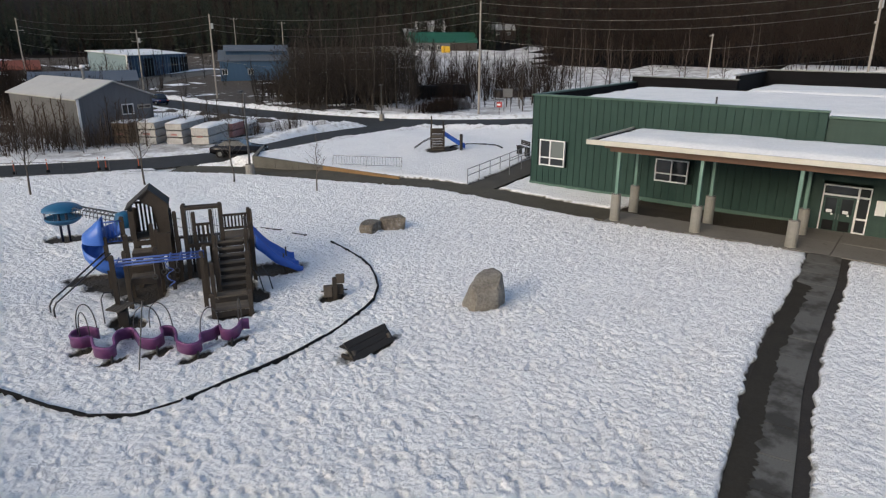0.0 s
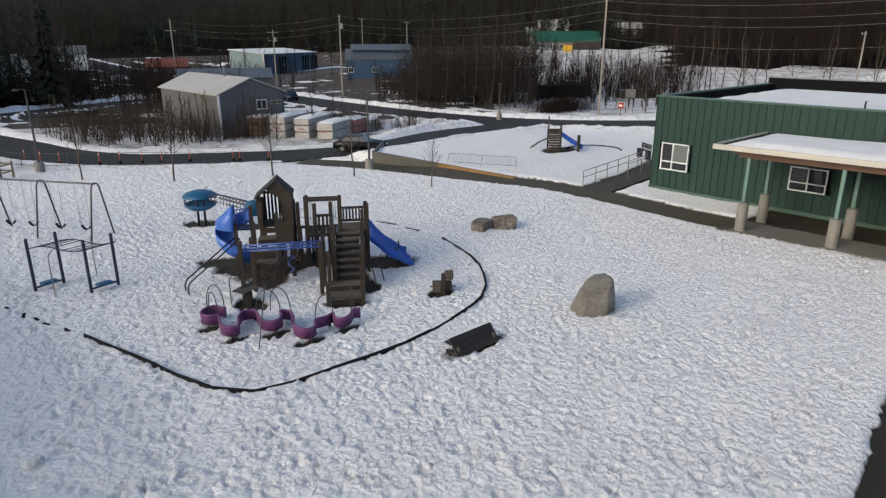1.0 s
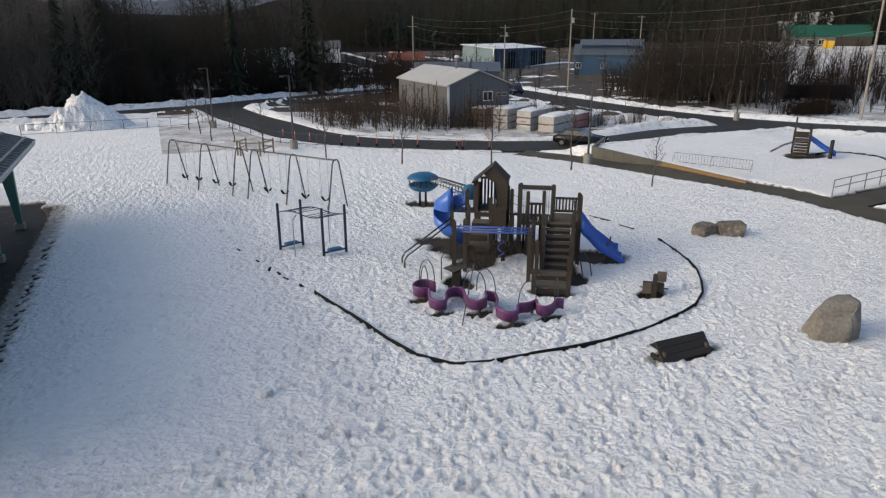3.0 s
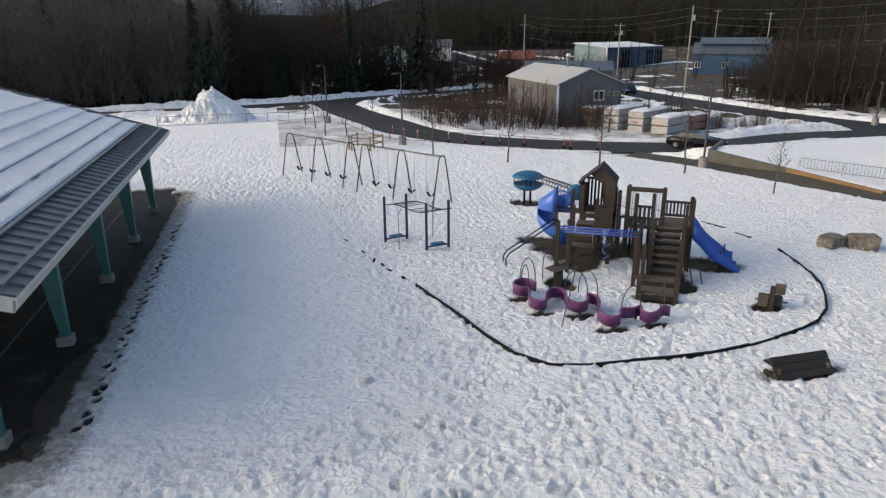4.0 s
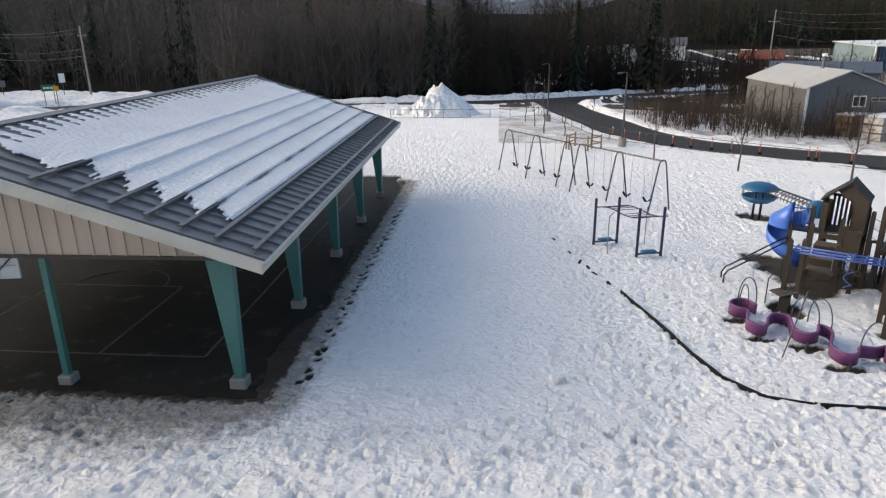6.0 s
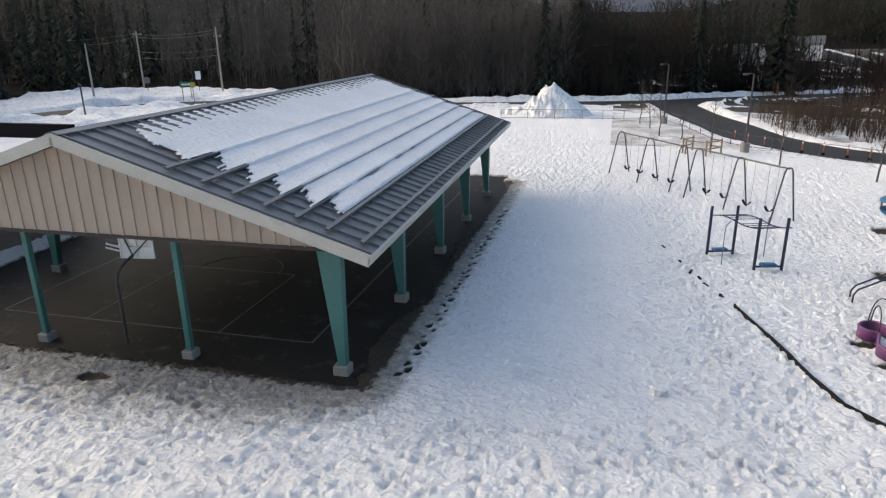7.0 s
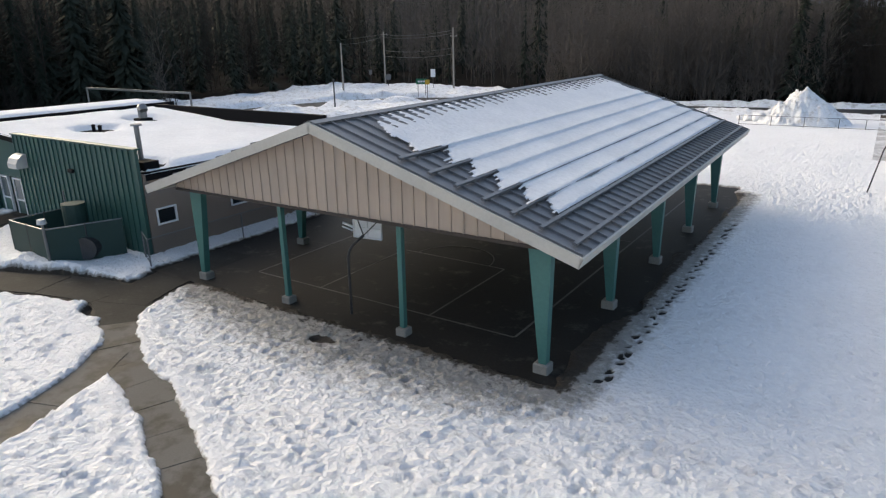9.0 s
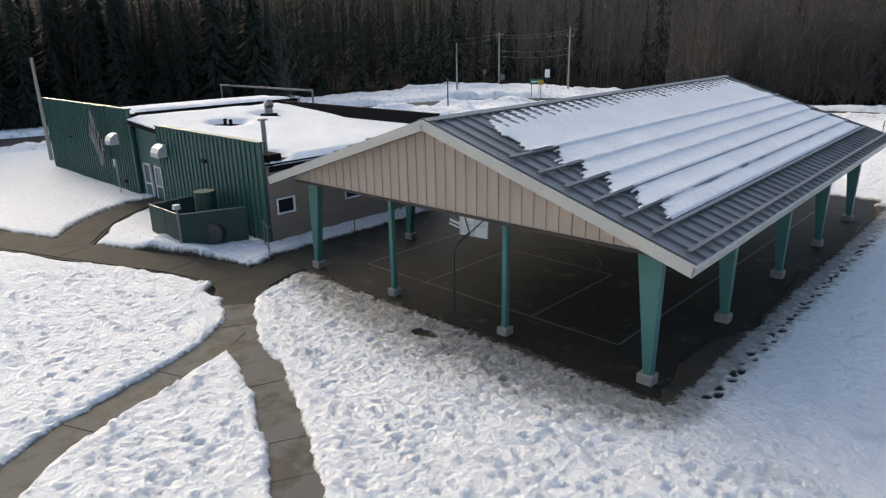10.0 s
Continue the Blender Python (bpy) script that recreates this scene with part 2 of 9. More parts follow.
CYAN_BLUE = surface("blue_green_plastic", (0.006, 0.075, 0.165), (0.011, 0.105, 0.22), 0.42, big=1.5, fine=10, relief=0.03)
PURPLE = surface("purple_plastic", (0.13, 0.040, 0.125), (0.20, 0.065, 0.185), 0.42, big=1.2, fine=12, relief=0.04, wear=(0.22, 0.085, 0.21))
STEEL = surface("galvanised_steel", (0.16, 0.165, 0.17), (0.28, 0.285, 0.29), 0.45, 0.7, big=2, fine=20, relief=0.05)
STEEL_DARK = surface("dark_weathered_steel", (0.05, 0.05, 0.052), (0.10, 0.10, 0.102), 0.5, 0.6, big=2, fine=20, relief=0.05)
RUBBER = surface("black_rubber", (0.006, 0.006, 0.007), (0.014, 0.014, 0.015), 0.85, big=2, fine=20, relief=0.1, spec=0.2)
ROCK = surface("granite_boulder", (0.075, 0.066, 0.054), (0.30, 0.28, 0.25), 0.9, big=1.3, fine=9, relief=0.9, dist=0.05, wear=(0.09, 0.078, 0.062))
ROCK_PALE = surface("pale_boulder", (0.035, 0.027, 0.020), (0.25, 0.215, 0.175), 0.9, big=1.4, fine=9, relief=0.9, dist=0.05, wear=(0.5, 0.5, 0.51))
BARK = surface("grey_brown_bark", (0.045, 0.036, 0.030), (0.11, 0.092, 0.078), 0.9, big=2, fine=18, relief=0.5, stretch=(3, 3, 0.6))
TWIG_RED = surface("reddish_alder_twigs", (0.016, 0.012, 0.010), (0.033, 0.024, 0.020), 0.9, big=0.05, fine=3, relief=0, spec=0.08)
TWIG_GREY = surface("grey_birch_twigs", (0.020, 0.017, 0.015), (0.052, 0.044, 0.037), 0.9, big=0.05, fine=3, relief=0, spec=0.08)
# paler copy of the twig grey, with light on the woods put into the colour
TWIG_LIT = surface("lit_grey_tan_twigs", (0.066, 0.059, 0.054), (0.155, 0.138, 0.124), 0.9, big=0.05, fine=3, relief=0, spec=0.1)
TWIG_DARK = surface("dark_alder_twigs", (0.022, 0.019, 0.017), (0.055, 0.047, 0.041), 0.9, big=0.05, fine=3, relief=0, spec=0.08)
TWIG_BROWN = surface("brown_twigs", (0.038, 0.028, 0.022), (0.085, 0.065, 0.052), 0.9, big=0.05, fine=3, relief=0, spec=0.08)
NEEDLES = surface("spruce_needles", (0.014, 0.019, 0.015), (0.042, 0.050, 0.038), 0.85, big=0.06, fine=2, relief=0, spec=0.08)
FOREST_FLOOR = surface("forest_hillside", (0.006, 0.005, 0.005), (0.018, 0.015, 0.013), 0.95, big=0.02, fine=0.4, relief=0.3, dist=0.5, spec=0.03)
POLE_WOOD = surface("utility_pole_wood", (0.22, 0.20, 0.175), (0.36, 0.33, 0.295), 0.85, big=1, fine=12, relief=0.2, stretch=(4, 4, 0.4))
GREY_SIDING = surface("grey_metal_siding", (0.092, 0.096, 0.11), (0.125, 0.13, 0.147), 0.5, 0.15, big=0.3, fine=3, relief=0.05, stretch=(1, 1, 0.1))
GREY_LIGHT = surface("light_grey_siding", (0.095, 0.096, 0.1), (0.135, 0.136, 0.14), 0.55, 0.1, big=0.3, fine=3, relief=0.05, stretch=(1, 1, 0.1))
PALE_ROOF = surface("pale_metal_roof", (0.34, 0.34, 0.33), (0.46, 0.455, 0.44), 0.5, 0.1, big=0.3, fine=3, relief=0.05)
BLUE_SIDING = surface("blue_metal_siding", (0.026, 0.068, 0.13), (0.044, 0.095, 0.17), 0.5, 0.1, big=0.2, fine=2, relief=0.05, stretch=(1, 1, 0.1))
PALE_BLUE = surface("pale_blue_siding", (0.14, 0.21, 0.25), (0.19, 0.27, 0.31), 0.5, 0.1, big=0.2, fine=2, relief=0.05, stretch=(1, 1, 0.1))
SLATE_ROOF = surface("slate_blue_roof", (0.075, 0.092, 0.118), (0.11, 0.13, 0.16), 0.5, 0.2, big=0.2, fine=3, relief=0.05)
GREEN_ROOF = surface("green_metal_roof", (0.010, 0.070, 0.046), (0.018, 0.10, 0.066), 0.5, 0.1, big=0.2, fine=2, relief=0.05)
RED_ROOF = surface("rust_red_roof", (0.13, 0.035, 0.02), (0.20, 0.06, 0.035), 0.6, big=0.3, fine=3, relief=0.05)
DARK_BROWN = surface("dark_brown_paint", (0.03, 0.022, 0.018), (0.055, 0.042, 0.035), 0.7, big=0.5, fine=5, relief=0.1)
ORANGE = surface("orange_plastic", (0.36, 0.065, 0.022), (0.48, 0.10, 0.035), 0.5, relief=0.02)
RED_PAINT = surface("red_paint", (0.30, 0.02, 0.02), (0.42, 0.04, 0.035), 0.5, relief=0.02)
YELLOW_PAINT = surface("yellow_paint", (0.55, 0.33, 0.02), (0.68, 0.43, 0.04), 0.5, relief=0.03, big=2)
ORANGE_WOOD = surface("orange_stained_board", (0.17, 0.095, 0.035), (0.27, 0.155, 0.06), 0.6, relief=0.1, big=1, fine=10, wear=(0.30, 0.19, 0.10))
SIGN_GREEN = surface("green_sign", (0.0, 0.14, 0.07), (0.01, 0.18, 0.09), 0.5, relief=0)
CAR_BLACK = surface("black_car_paint", (0.008, 0.008, 0.010), (0.014, 0.014, 0.017), 0.22, 0.2, relief=0, big=1)
CAR_BLUE = surface("dark_blue_car_paint", (0.012, 0.018, 0.05), (0.02, 0.03, 0.075), 0.25, 0.3, relief=0, big=1)
WRAP = surface("white_lumber_wrap", (0.27, 0.265, 0.26), (0.48, 0.47, 0.46), 0.6, big=0.8, fine=5, relief=0.1, wear=(0.36, 0.30, 0.27))


def make_glass(name, tint):
    m, nt, b = node_mat(name)
    b.inputs["Base Color"].default_value = (*tint, 1)
    b.inputs["Roughness"].default_value, b.inputs["Specular IOR Level"].default_value = 0.08, 0.6
    f = tex_noise(nt, 1.3, 3)
    bump(nt, b, f, 0.03, 0.01)
    return m


GLASS = make_glass("dark_window_glass", (0.02, 0.024, 0.028))
GLASS_PALE = make_glass("curtained_window_glass", (0.13, 0.15, 0.15))

# ---- plan of the ground ----
# lines in plan: points and half widths
SIDEWALK = [p.to_2d() for p in bezier([(33.2, 3.25), (29.0, 2.95), (25.9, 2.85), (20.0, 2.55), (15.8, 2.05), (13.4, 1.75), (8.0, 1.0), (2.0, 1.3), (-4.0, 3.0), (-10.1, 5.85), (-12.5, 7.1), (-15.2, 8.25), (-17.3, 8.85), (-19.2, 9.75), (-20.4, 10.45), (-21.6, 11.2)], 8)]
BRANCH = [p.to_2d() for p in bezier([(-10.0, -2.5), (-13.5, 0.4), (-15.45, 1.9), (-16.4, 3.7), (-17.25, 6.1), (-18.0, 8.0), (-18.9, 9.3)], 8)]
FRONT_WALK = [p.to_2d() for p in bezier([(-20.6, 10.6), (-21.5, 11.3), (-23.2, 12.0), (-26.5, 11.3), (-30.0, 9.9), (-34.5, 8.2), (-42, 5.5), (-52, 1)], 8)]
SIDE_WALK = [p.to_2d() for p in bezier([(-22.2, 11.6), (-23.0, 14.0), (-23.4, 18), (-23.6, 26), (-23.6, 44)], 6)]
ENTRY_WALK = [p.to_2d() for p in bezier([(-33.5, 9.0), (-37.0, 11.6), (-39.3, 14.6), (-39.6, 17)], 6)]
WALKWAY = [p.to_2d() for p in bezier([(26.9, 46.2), (29.6, 42.2), (31.8, 36.6), (33.45, 31.8), (34.9, 27.6), (35.15, 22.5), (34.7, 17.5), (34.65, 13.0)], 6)]
RAMP = [Vector(p) for p in [(36.3, 24.4), (43.0, 25.3), (50.5, 27.2)]]
DRIVE = [p.to_2d() for p in bezier([(66, 51.8), (56, 52.0), (48, 51.4), (41, 49.3), (34.5, 48.0), (27, 50.0), (21.3, 52.8), (16.1, 56.5), (12.7, 62.8), (11.0, 71), (9.0, 80), (7.5, 92)], 8)]
STREET = [p.to_2d() for p in bezier([(-45, 86.1), (-34, 86), (-20, 86.5), (-4, 89.5), (6, 92.5), (14, 98.5), (24, 106.0), (40, 116), (60, 126)], 6)]
HIGHWAY = [p.to_2d() for p in bezier([(62, 260), (61, 180), (60, 120), (58.5, 95), (58, 78), (59.5, 64), (63.5, 53.5), (71, 45.0), (84, 37), (105, 28), (150, 15), (260, -20)], 6)]
WEST_ROAD = [p.to_2d() for p in bezier([(-90, -40), (-76, 20), (-71.5, 54), (-68, 71), (-60, 82), (-44, 86.2)], 6)]
LANES = [(SIDEWALK, 0.95), (BRANCH, 0.33), (FRONT_WALK, 1.05), (SIDE_WALK, 1.1), (ENTRY_WALK, 1.0), (WALKWAY, 1.25), (RAMP, 1.05)]
ROADS = [(DRIVE, 2.6), (STREET, 3.4), (HIGHWAY, 4.6), (WEST_ROAD, 4.6)]
RECTS = [(33.1, 39.7, -8.0, 14.2), (-24.6, -6.3, 14.6, 42.0)]  # entrance plaza, covered court


def far_to_line(X, Y, line):
    d = np.full(X.shape, 1e9)
    for a, b in zip(line, line[1:]):
        ux, uy = b.x - a.x, b.y - a.y
        t = np.clip(((X - a.x) * ux + (Y - a.y) * uy) / (ux * ux + uy * uy + 1e-9), 0, 1)
        d = np.minimum(d, np.hypot(X - a.x - t * ux, Y - a.y - t * uy))
    return d


def value_noise(X, Y, cell, seed):
    """Smooth noise of 0 to 1 over the plan."""
    rs = np.random.RandomState(seed)
    tab = rs.rand(256, 256)
    x, y = X / cell, Y / cell
    xi, yi = np.floor(x).astype(int), np.floor(y).astype(int)
    fx, fy = x - xi, y - yi
    fx, fy = fx * fx * (3 - 2 * fx), fy * fy * (3 - 2 * fy)
    g = lambda i, j: tab[(xi + i) % 256, (yi + j) % 256]
    return (g(0, 0) * (1 - fx) + g(1, 0) * fx) * (1 - fy) + (g(0, 1) * (1 - fx) + g(1, 1) * fx) * fy


def step(x, a, b):
    t = np.clip((x - a) / (b - a), 0, 1)
    return t * t * (3 - 2 * t)


def fall(X, Y):
    """The gentle fall of the grounds towards the highway and the town."""
    X, Y = np.asarray(X, float), np.asarray(Y, float)
    return -0.0125 * np.minimum(np.maximum(0, X - 14), 110) * step(Y, 2, 18) - 0.006 * np.clip(np.hypot(X, Y) - 60, 0, 140) * step(X, 0, 20)


def land(X, Y):
    """The large form of the land: a gentle fall, a raised upper lawn, wooded rises behind."""
    X, Y = np.asarray(X, float), np.asarray(Y, float)
    r, a = np.hypot(X, Y), np.degrees(np.arctan2(-X, Y))
    east = step(-a, 24, 40) * step(a, -150, -100)
    h = east * (np.maximum(0, r - 150) * 0.062 + np.maximum(0, r - 270) * 0.05)
    h += (1 - east) * np.maximum(0, r - 150) * (0.03 + 0.04 * step(a, 8, 20))
    gap = step(np.abs(a + 1), 3, 14)
    h += gap * (0.25 + 0.75 * np.maximum(east, step(a, 20, 60))) * np.maximum(0, r - 330) * 0.16
    h = np.minimum(h, 260)
    h += 3.0 * (value_noise(X, Y, 60, 5) - 0.5) * step(r, 180, 300)
    across = ((X - 31.25) * 11.9 + (Y - 42.3) * 3.65) / 12.45
    up = step(across, 0.0, 0.25) * np.clip((Y - 30.2) / 12.0, 0, 1) * (1 - step(X, 50, 58)) * (1 - step(Y - (X - 31) * 0.12, 43.6, 45.6))
    return h + 0.6 * up + fall(X, Y)


SPOTS = [(13.55, 13.15, 1.05, 0.33), (15.8, 17.2, 0.55, 0.3), (9.85, 16.95, 0.52, 0.2), (8.1, 18.72, 0.46, 0.2), (9.3, 18.22, 0.5, 0.18), (11.25, 16.92, 0.46, 0.16),
         (7.85, 20.1, 0.35, 0.2), (9.95, 20.75, 0.3, 0.3), (46.4, 35.4, 1.8, 0.9), (-13.6, 13.2, 0.5, 0.25)]


# thawed earth under the play structure, in its own plan
SPOTS_PLAY = [(-3.4, 4.9, 1.7, 1.5), (-2.95, 3.2, 0.75, 0.9), (-0.9, 5.6, 1.7, 1.0), (1.9, 4.65, 1.25, 0.75), (0.3, 2.8, 0.6, 2.2), (0.95, 1.7, 0.4, 0.7), (-3.55, 0.75, 0.45, 0.5), (-7.1, 12.3, 0.95, 0.62), (0.05, 0.05, 0.75, 0.25), (-5.2, 5.6, 0.9, 0.6)]


def axis_steps(stretches, tail):
    out = []
    for a, b, s in stretches:
        out += list(np.arange(a, b - 1e-6, s))
    hi, lo, s = stretches[-1][1], stretches[0][0], tail
    up, down, k = [hi], [lo], s
    while up[-1] < 4200:
        k *= 1.13
        up.append(up[-1] + k)
    k = s
    while down[-1] > -4200:
        k *= 1.16
        down.append(down[-1] - k)
    return np.array(down[:0:-1] + out + up)


def build_ground():
    xs = axis_steps([(-96, -60, 0.75), (-60, -44, 0.5), (-44, -30, 0.22), (-30, 20.0, 0.092), (20.0, 40, 0.2), (40, 80, 0.6)], 0.9)
    ys = axis_steps([(-8, 1, 0.4), (1, 20.0, 0.085), (20.0, 30.0, 0.12), (30.0, 60, 0.27), (60, 112, 0.6)], 0.9)
    cell = np.maximum(np.gradient(xs)[None, :], np.gradient(ys)[:, None])
    X, Y = np.meshgrid(xs, ys)
    rs = np.random.RandomState(4)
    n1, n2, n3 = value_noise(X, Y, 0.55, 1), value_noise(X, Y, 0.23, 2), value_noise(X, Y, 2.6, 3)
    Z = 0.05 * (n3 - 0.5) + 0.045 * (n1 - 0.5) + 0.035 * (n2 - 0.5)
    # footprints, thick on the play lawn and sparse in the shade of the shelter
    quiet = step(X, -7, -5) * (1 - step(X, 1.0, 3.0)) * step(Y, 12.5, 15.5) * (1 - step(Y, 36, 40))
    for _ in range(44000):
        x, y = rs.uniform(-32, 34), rs.uniform(0, 62)
        if -5.5 < x < 1.8 and 13.5 < y < 37 and rs.rand() > 0.5:
            continue
        if y > 45 and rs.rand() > 0.35:
            continue
        if x < -18 and y < 10 and rs.rand() > 0.6:
            continue
        L, W, dep, a = rs.uniform(0.09, 0.17), rs.uniform(0.055, 0.10), rs.uniform(0.035, 0.095), rs.uniform(0, math.pi)
        i0, i1 = np.searchsorted(xs, (x - 0.5, x + 0.5))
        j0, j1 = np.searchsorted(ys, (y - 0.5, y + 0.5))
        dx, dy = X[j0:j1, i0:i1] - x, Y[j0:j1, i0:i1] - y
        u, v = dx * math.cos(a) + dy * math.sin(a), -dx * math.sin(a) + dy * math.cos(a)
        q = (u / L) ** 2 + (v / W) ** 2
        Z[j0:j1, i0:i1] += -dep * np.exp(-q ** 1.5) + 0.35 * dep * np.exp(-((np.sqrt(q) - 1.5) / 0.45) ** 2)
    Z *= 1 - 0.2 * quiet
    Z = np.maximum(Z, -0.16)
    # ploughed banks beside the roads
    road = np.full(X.shape, 1e9)
    for line, half in ROADS:
        road = np.minimum(road, far_to_line(X, Y, line) - half)
    rough = value_noise(X, Y, 1.3, 8) * 0.6 + value_noise(X, Y, 0.5, 9) * 0.4
    high = 0.2 + 0.6 * value_noise(X, Y, 14, 10)
    Z += high * (0.35 + rough) * np.exp(-((road - 1.3) / 0.8) ** 2) * (0.25 + 0.75 * np.maximum(step(X, 38, 46), step(-X, 12, 30) + step(Y, 70, 84)).clip(0, 1))
    # a broad heap between drive and highway
    Z += 0.55 * rough ** 1.5 * np.exp(-(((X - 47) / 8) ** 2 + ((Y - 56.5 - (X - 47) * 0.12) / 2.0) ** 2))
    west = step(-X, 36, 46) * step(Y, 46, 54) * (1 - step(Y, 104, 112)) * step(road, 0.3, 1.5)
    Z += west * (0.9 * value_noise(X, Y, 3.4, 61) ** 2 + 0.5 * rough ** 2)
    wall_bank = np.exp(-(((X + 29) / 5.5) ** 2 + ((Y - 12.0) / 1.0) ** 2))
    Z += 0.35 * wall_bank * (0.6 + rough)
    # cuts for walks, roads, court and plaza
    lane = np.full(X.shape, 1e9)
    for line, half in LANES:
        if line is SIDEWALK:
            line = [Vector((p.x, p.y - 0.13)) if p.x > 4 else p for p in line]
            half = np.interp(X, [-8, 4], [0.30, 0.66])
        elif line is FRONT_WALK:
            half = np.interp(X, [-25, -22.5, -20.5], [1.0, 0.75, 0.34])
        lane = np.minimum(lane, far_to_line(X, Y, line) - half)
    for x0, x1, y0, y1 in RECTS:
        ragged = 0.9 * (value_noise(X, Y, 1.7, 33) - 0.35) * (X > -9) * (X < -3)  # thaw along the eave drip
        lane = np.minimum(lane, np.maximum(np.maximum(x0 - X, X - x1 + ragged), np.maximum(y0 - Y, Y - y1)))
    edge = np.minimum(lane - 0.06 - 0.35 * np.abs(value_noise(X, Y, 1.1, 12) - 0.5) - 0.12 * n2, road - 0.25 * n1)
    soft = step(edge, -0.06 - 0.6 * cell, 0.06 + 0.8 * cell)
    Z = np.where(lane < 1.0, np.maximum(Z, -0.03) + 0.05, Z + 0.03) * soft - 0.22 * (1 - soft)
    # melted spots under the play things
    melt = np.full(X.shape, 9.0)
    drip = [(-5.27 + 0.16 * (k % 2) + rs.uniform(-0.06, 0.06), 15.2 + 0.42 * k + rs.uniform(-0.1, 0.1), rs.uniform(0.05, 0.115), rs.uniform(0.08, 0.16)) for k in range(44)]
    ca, sa = math.cos(radians(32.7)), math.sin(radians(32.7))
    XL, YL = (X - 12.4) * ca - (Y - 18.7) * sa, (X - 12.4) * sa + (Y - 18.7) * ca
    for x, y, a, b in SPOTS_PLAY:
        melt = np.minimum(melt, np.hypot((XL - x) / a, (YL - y) / b) + 0.35 * (value_noise(X, Y, 0.45, 14) - 0.5))
    for x, y, a, b in SPOTS + drip:
        melt = np.minimum(melt, np.hypot((X - x) / a, (Y - y) / b) + 0.45 * (value_noise(X, Y, 0.45, 14) - 0.5))
    sunk = 1 - step(melt, 0.8, 1.15)
    Z = Z * (1 - sunk) - 0.10 * sunk
    Z += land(X, Y)
    nx, ny = len(xs), len(ys)
    V = np.stack([X.ravel(), Y.ravel(), Z.ravel()], 1)
    k = (np.arange(ny - 1)[:, None] * nx + np.arange(nx - 1)[None, :]).ravel()
    F = np.stack([k, k + 1, k + nx + 1, k + nx], 1)
    me = np_mesh("ground", V, F, SNOW, True)
    out = np.hypot(np.maximum(0, np.maximum(-22.5 - X, X + 6.3)), np.maximum(0, np.maximum(14.6 - Y, Y - 40)))
    reach = np.where(Y < 14.6, np.interp(X, [-22, -17, -13, -8, -5], [2.0, 3.6, 4.2, 3.6, 2.0]), 1.7)
    G = np.where(Y < 14.6, 0.62, 0.70) * np.clip(1 - out / reach, 0, 1) ** 0.8 + 0.3 * (1 - step(out, 0, 0.7))
    G = np.maximum(G, 0.34 * (1 - step(lane, 0.0, 0.35)) * (np.hypot(X, Y) < 60))
    G = np.maximum(G, 0.42 * (1 - step(road, 0.3, 2.8)))
    G = np.maximum(G, 0.45 * (1 - step(melt, 1.0, 1.4)))
    G = np.maximum(G, 1.1 * (1 - step(melt, 0.92, 1.12)))
    G = np.maximum(G, 1.0 * (1 - step(soft, 0.25, 0.85)) * (np.hypot(X, Y) < 62))
    lot = step(X, 30, 34) * (1 - step(X, 60, 64)) * step(road, 0, 1) * step(Y, 50, 53) * (1 - step(Y, 60, 64))
    G = np.maximum(G, lot * (0.32 + 0.5 * value_noise(X, Y, 3.0, 51)))
    me.attributes.new("grit", "FLOAT", "POINT").data.foreach_set("value", G.ravel().astype(np.float32))
    for m in (SNOW_DIRTY, EARTH, FOREST_FLOOR, LITTER, SNOW_BRUSH):
        me.materials.append(m)
    mid = lambda A: ((A[:-1, :-1] + A[1:, 1:]) / 2).ravel()
    R, A = mid(np.hypot(X, Y)), np.degrees(np.arctan2(-mid(X), mid(Y)))
    kind = np.zeros(len(F), np.int32)
    xm, ym = mid(X), mid(Y)
    kind[(mid(road) < 2.6) & (R > 40)] = 1
    kind[mid(west) > 0.4] = 1
    rag = value_noise(xm, ym, 5, 20) * 0.6 + value_noise(xm, ym, 1.6, 21) * 0.4
    far_side = (mid(road) > 1.6) & (R > 56) & (ym > 50) & (A < 0)
    kind[far_side & (rag > 0.36)] = 5
    kind[far_side & (R > 84) & (A > -47) & (rag > 0.34)] = 4
    kind[far_side & (R > 86) & (A <= -47)] = 5
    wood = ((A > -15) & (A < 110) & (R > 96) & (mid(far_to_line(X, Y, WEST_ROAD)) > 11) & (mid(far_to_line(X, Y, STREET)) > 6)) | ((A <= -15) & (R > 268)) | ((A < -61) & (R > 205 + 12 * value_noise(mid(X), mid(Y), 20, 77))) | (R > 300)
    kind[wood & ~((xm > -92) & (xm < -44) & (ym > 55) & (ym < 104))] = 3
    kind[(A > -13) & (A < -1.5) & (R > 124) & (R < 175) & (kind == 3)] = 0  # a snowy clearing behind the first trees
    me.polygons.foreach_set("material_index", kind)
    me.update()
    return tagged(new("ground", me), "trampled white snow cover over flat school lawn and far rises", "ground", kind="structure")


def make_litter():
    """Brown dead grass and leaves with scraps of old snow."""
    m, nt, b = node_mat("dead_grass_litter")
    f1, f2 = tex_noise(nt, 0.22, 9, rough=0.72), tex_noise(nt, 3.0, 7, rough=0.7)
    c = ramp(nt, f2, [(0.3, (0.022, 0.018, 0.014)), (0.7, (0.085, 0.066, 0.05))])
    c = mix(nt, ramp(nt, f1, [(0.60, (0, 0, 0)), (0.66, (1, 1, 1))]), c, (0.6, 0.6, 0.61))
    nt.links.new(c, b.inputs["Base Color"])
    b.inputs["Roughness"].default_value = 0.9
    bump(nt, b, f2, 0.8, 0.2)
    return m


LITTER = make_litter()
SNOW_BRUSH = make_snow("snow_with_dead_grass", 0.85, patch=0.3, soil=(0.075, 0.060, 0.047))
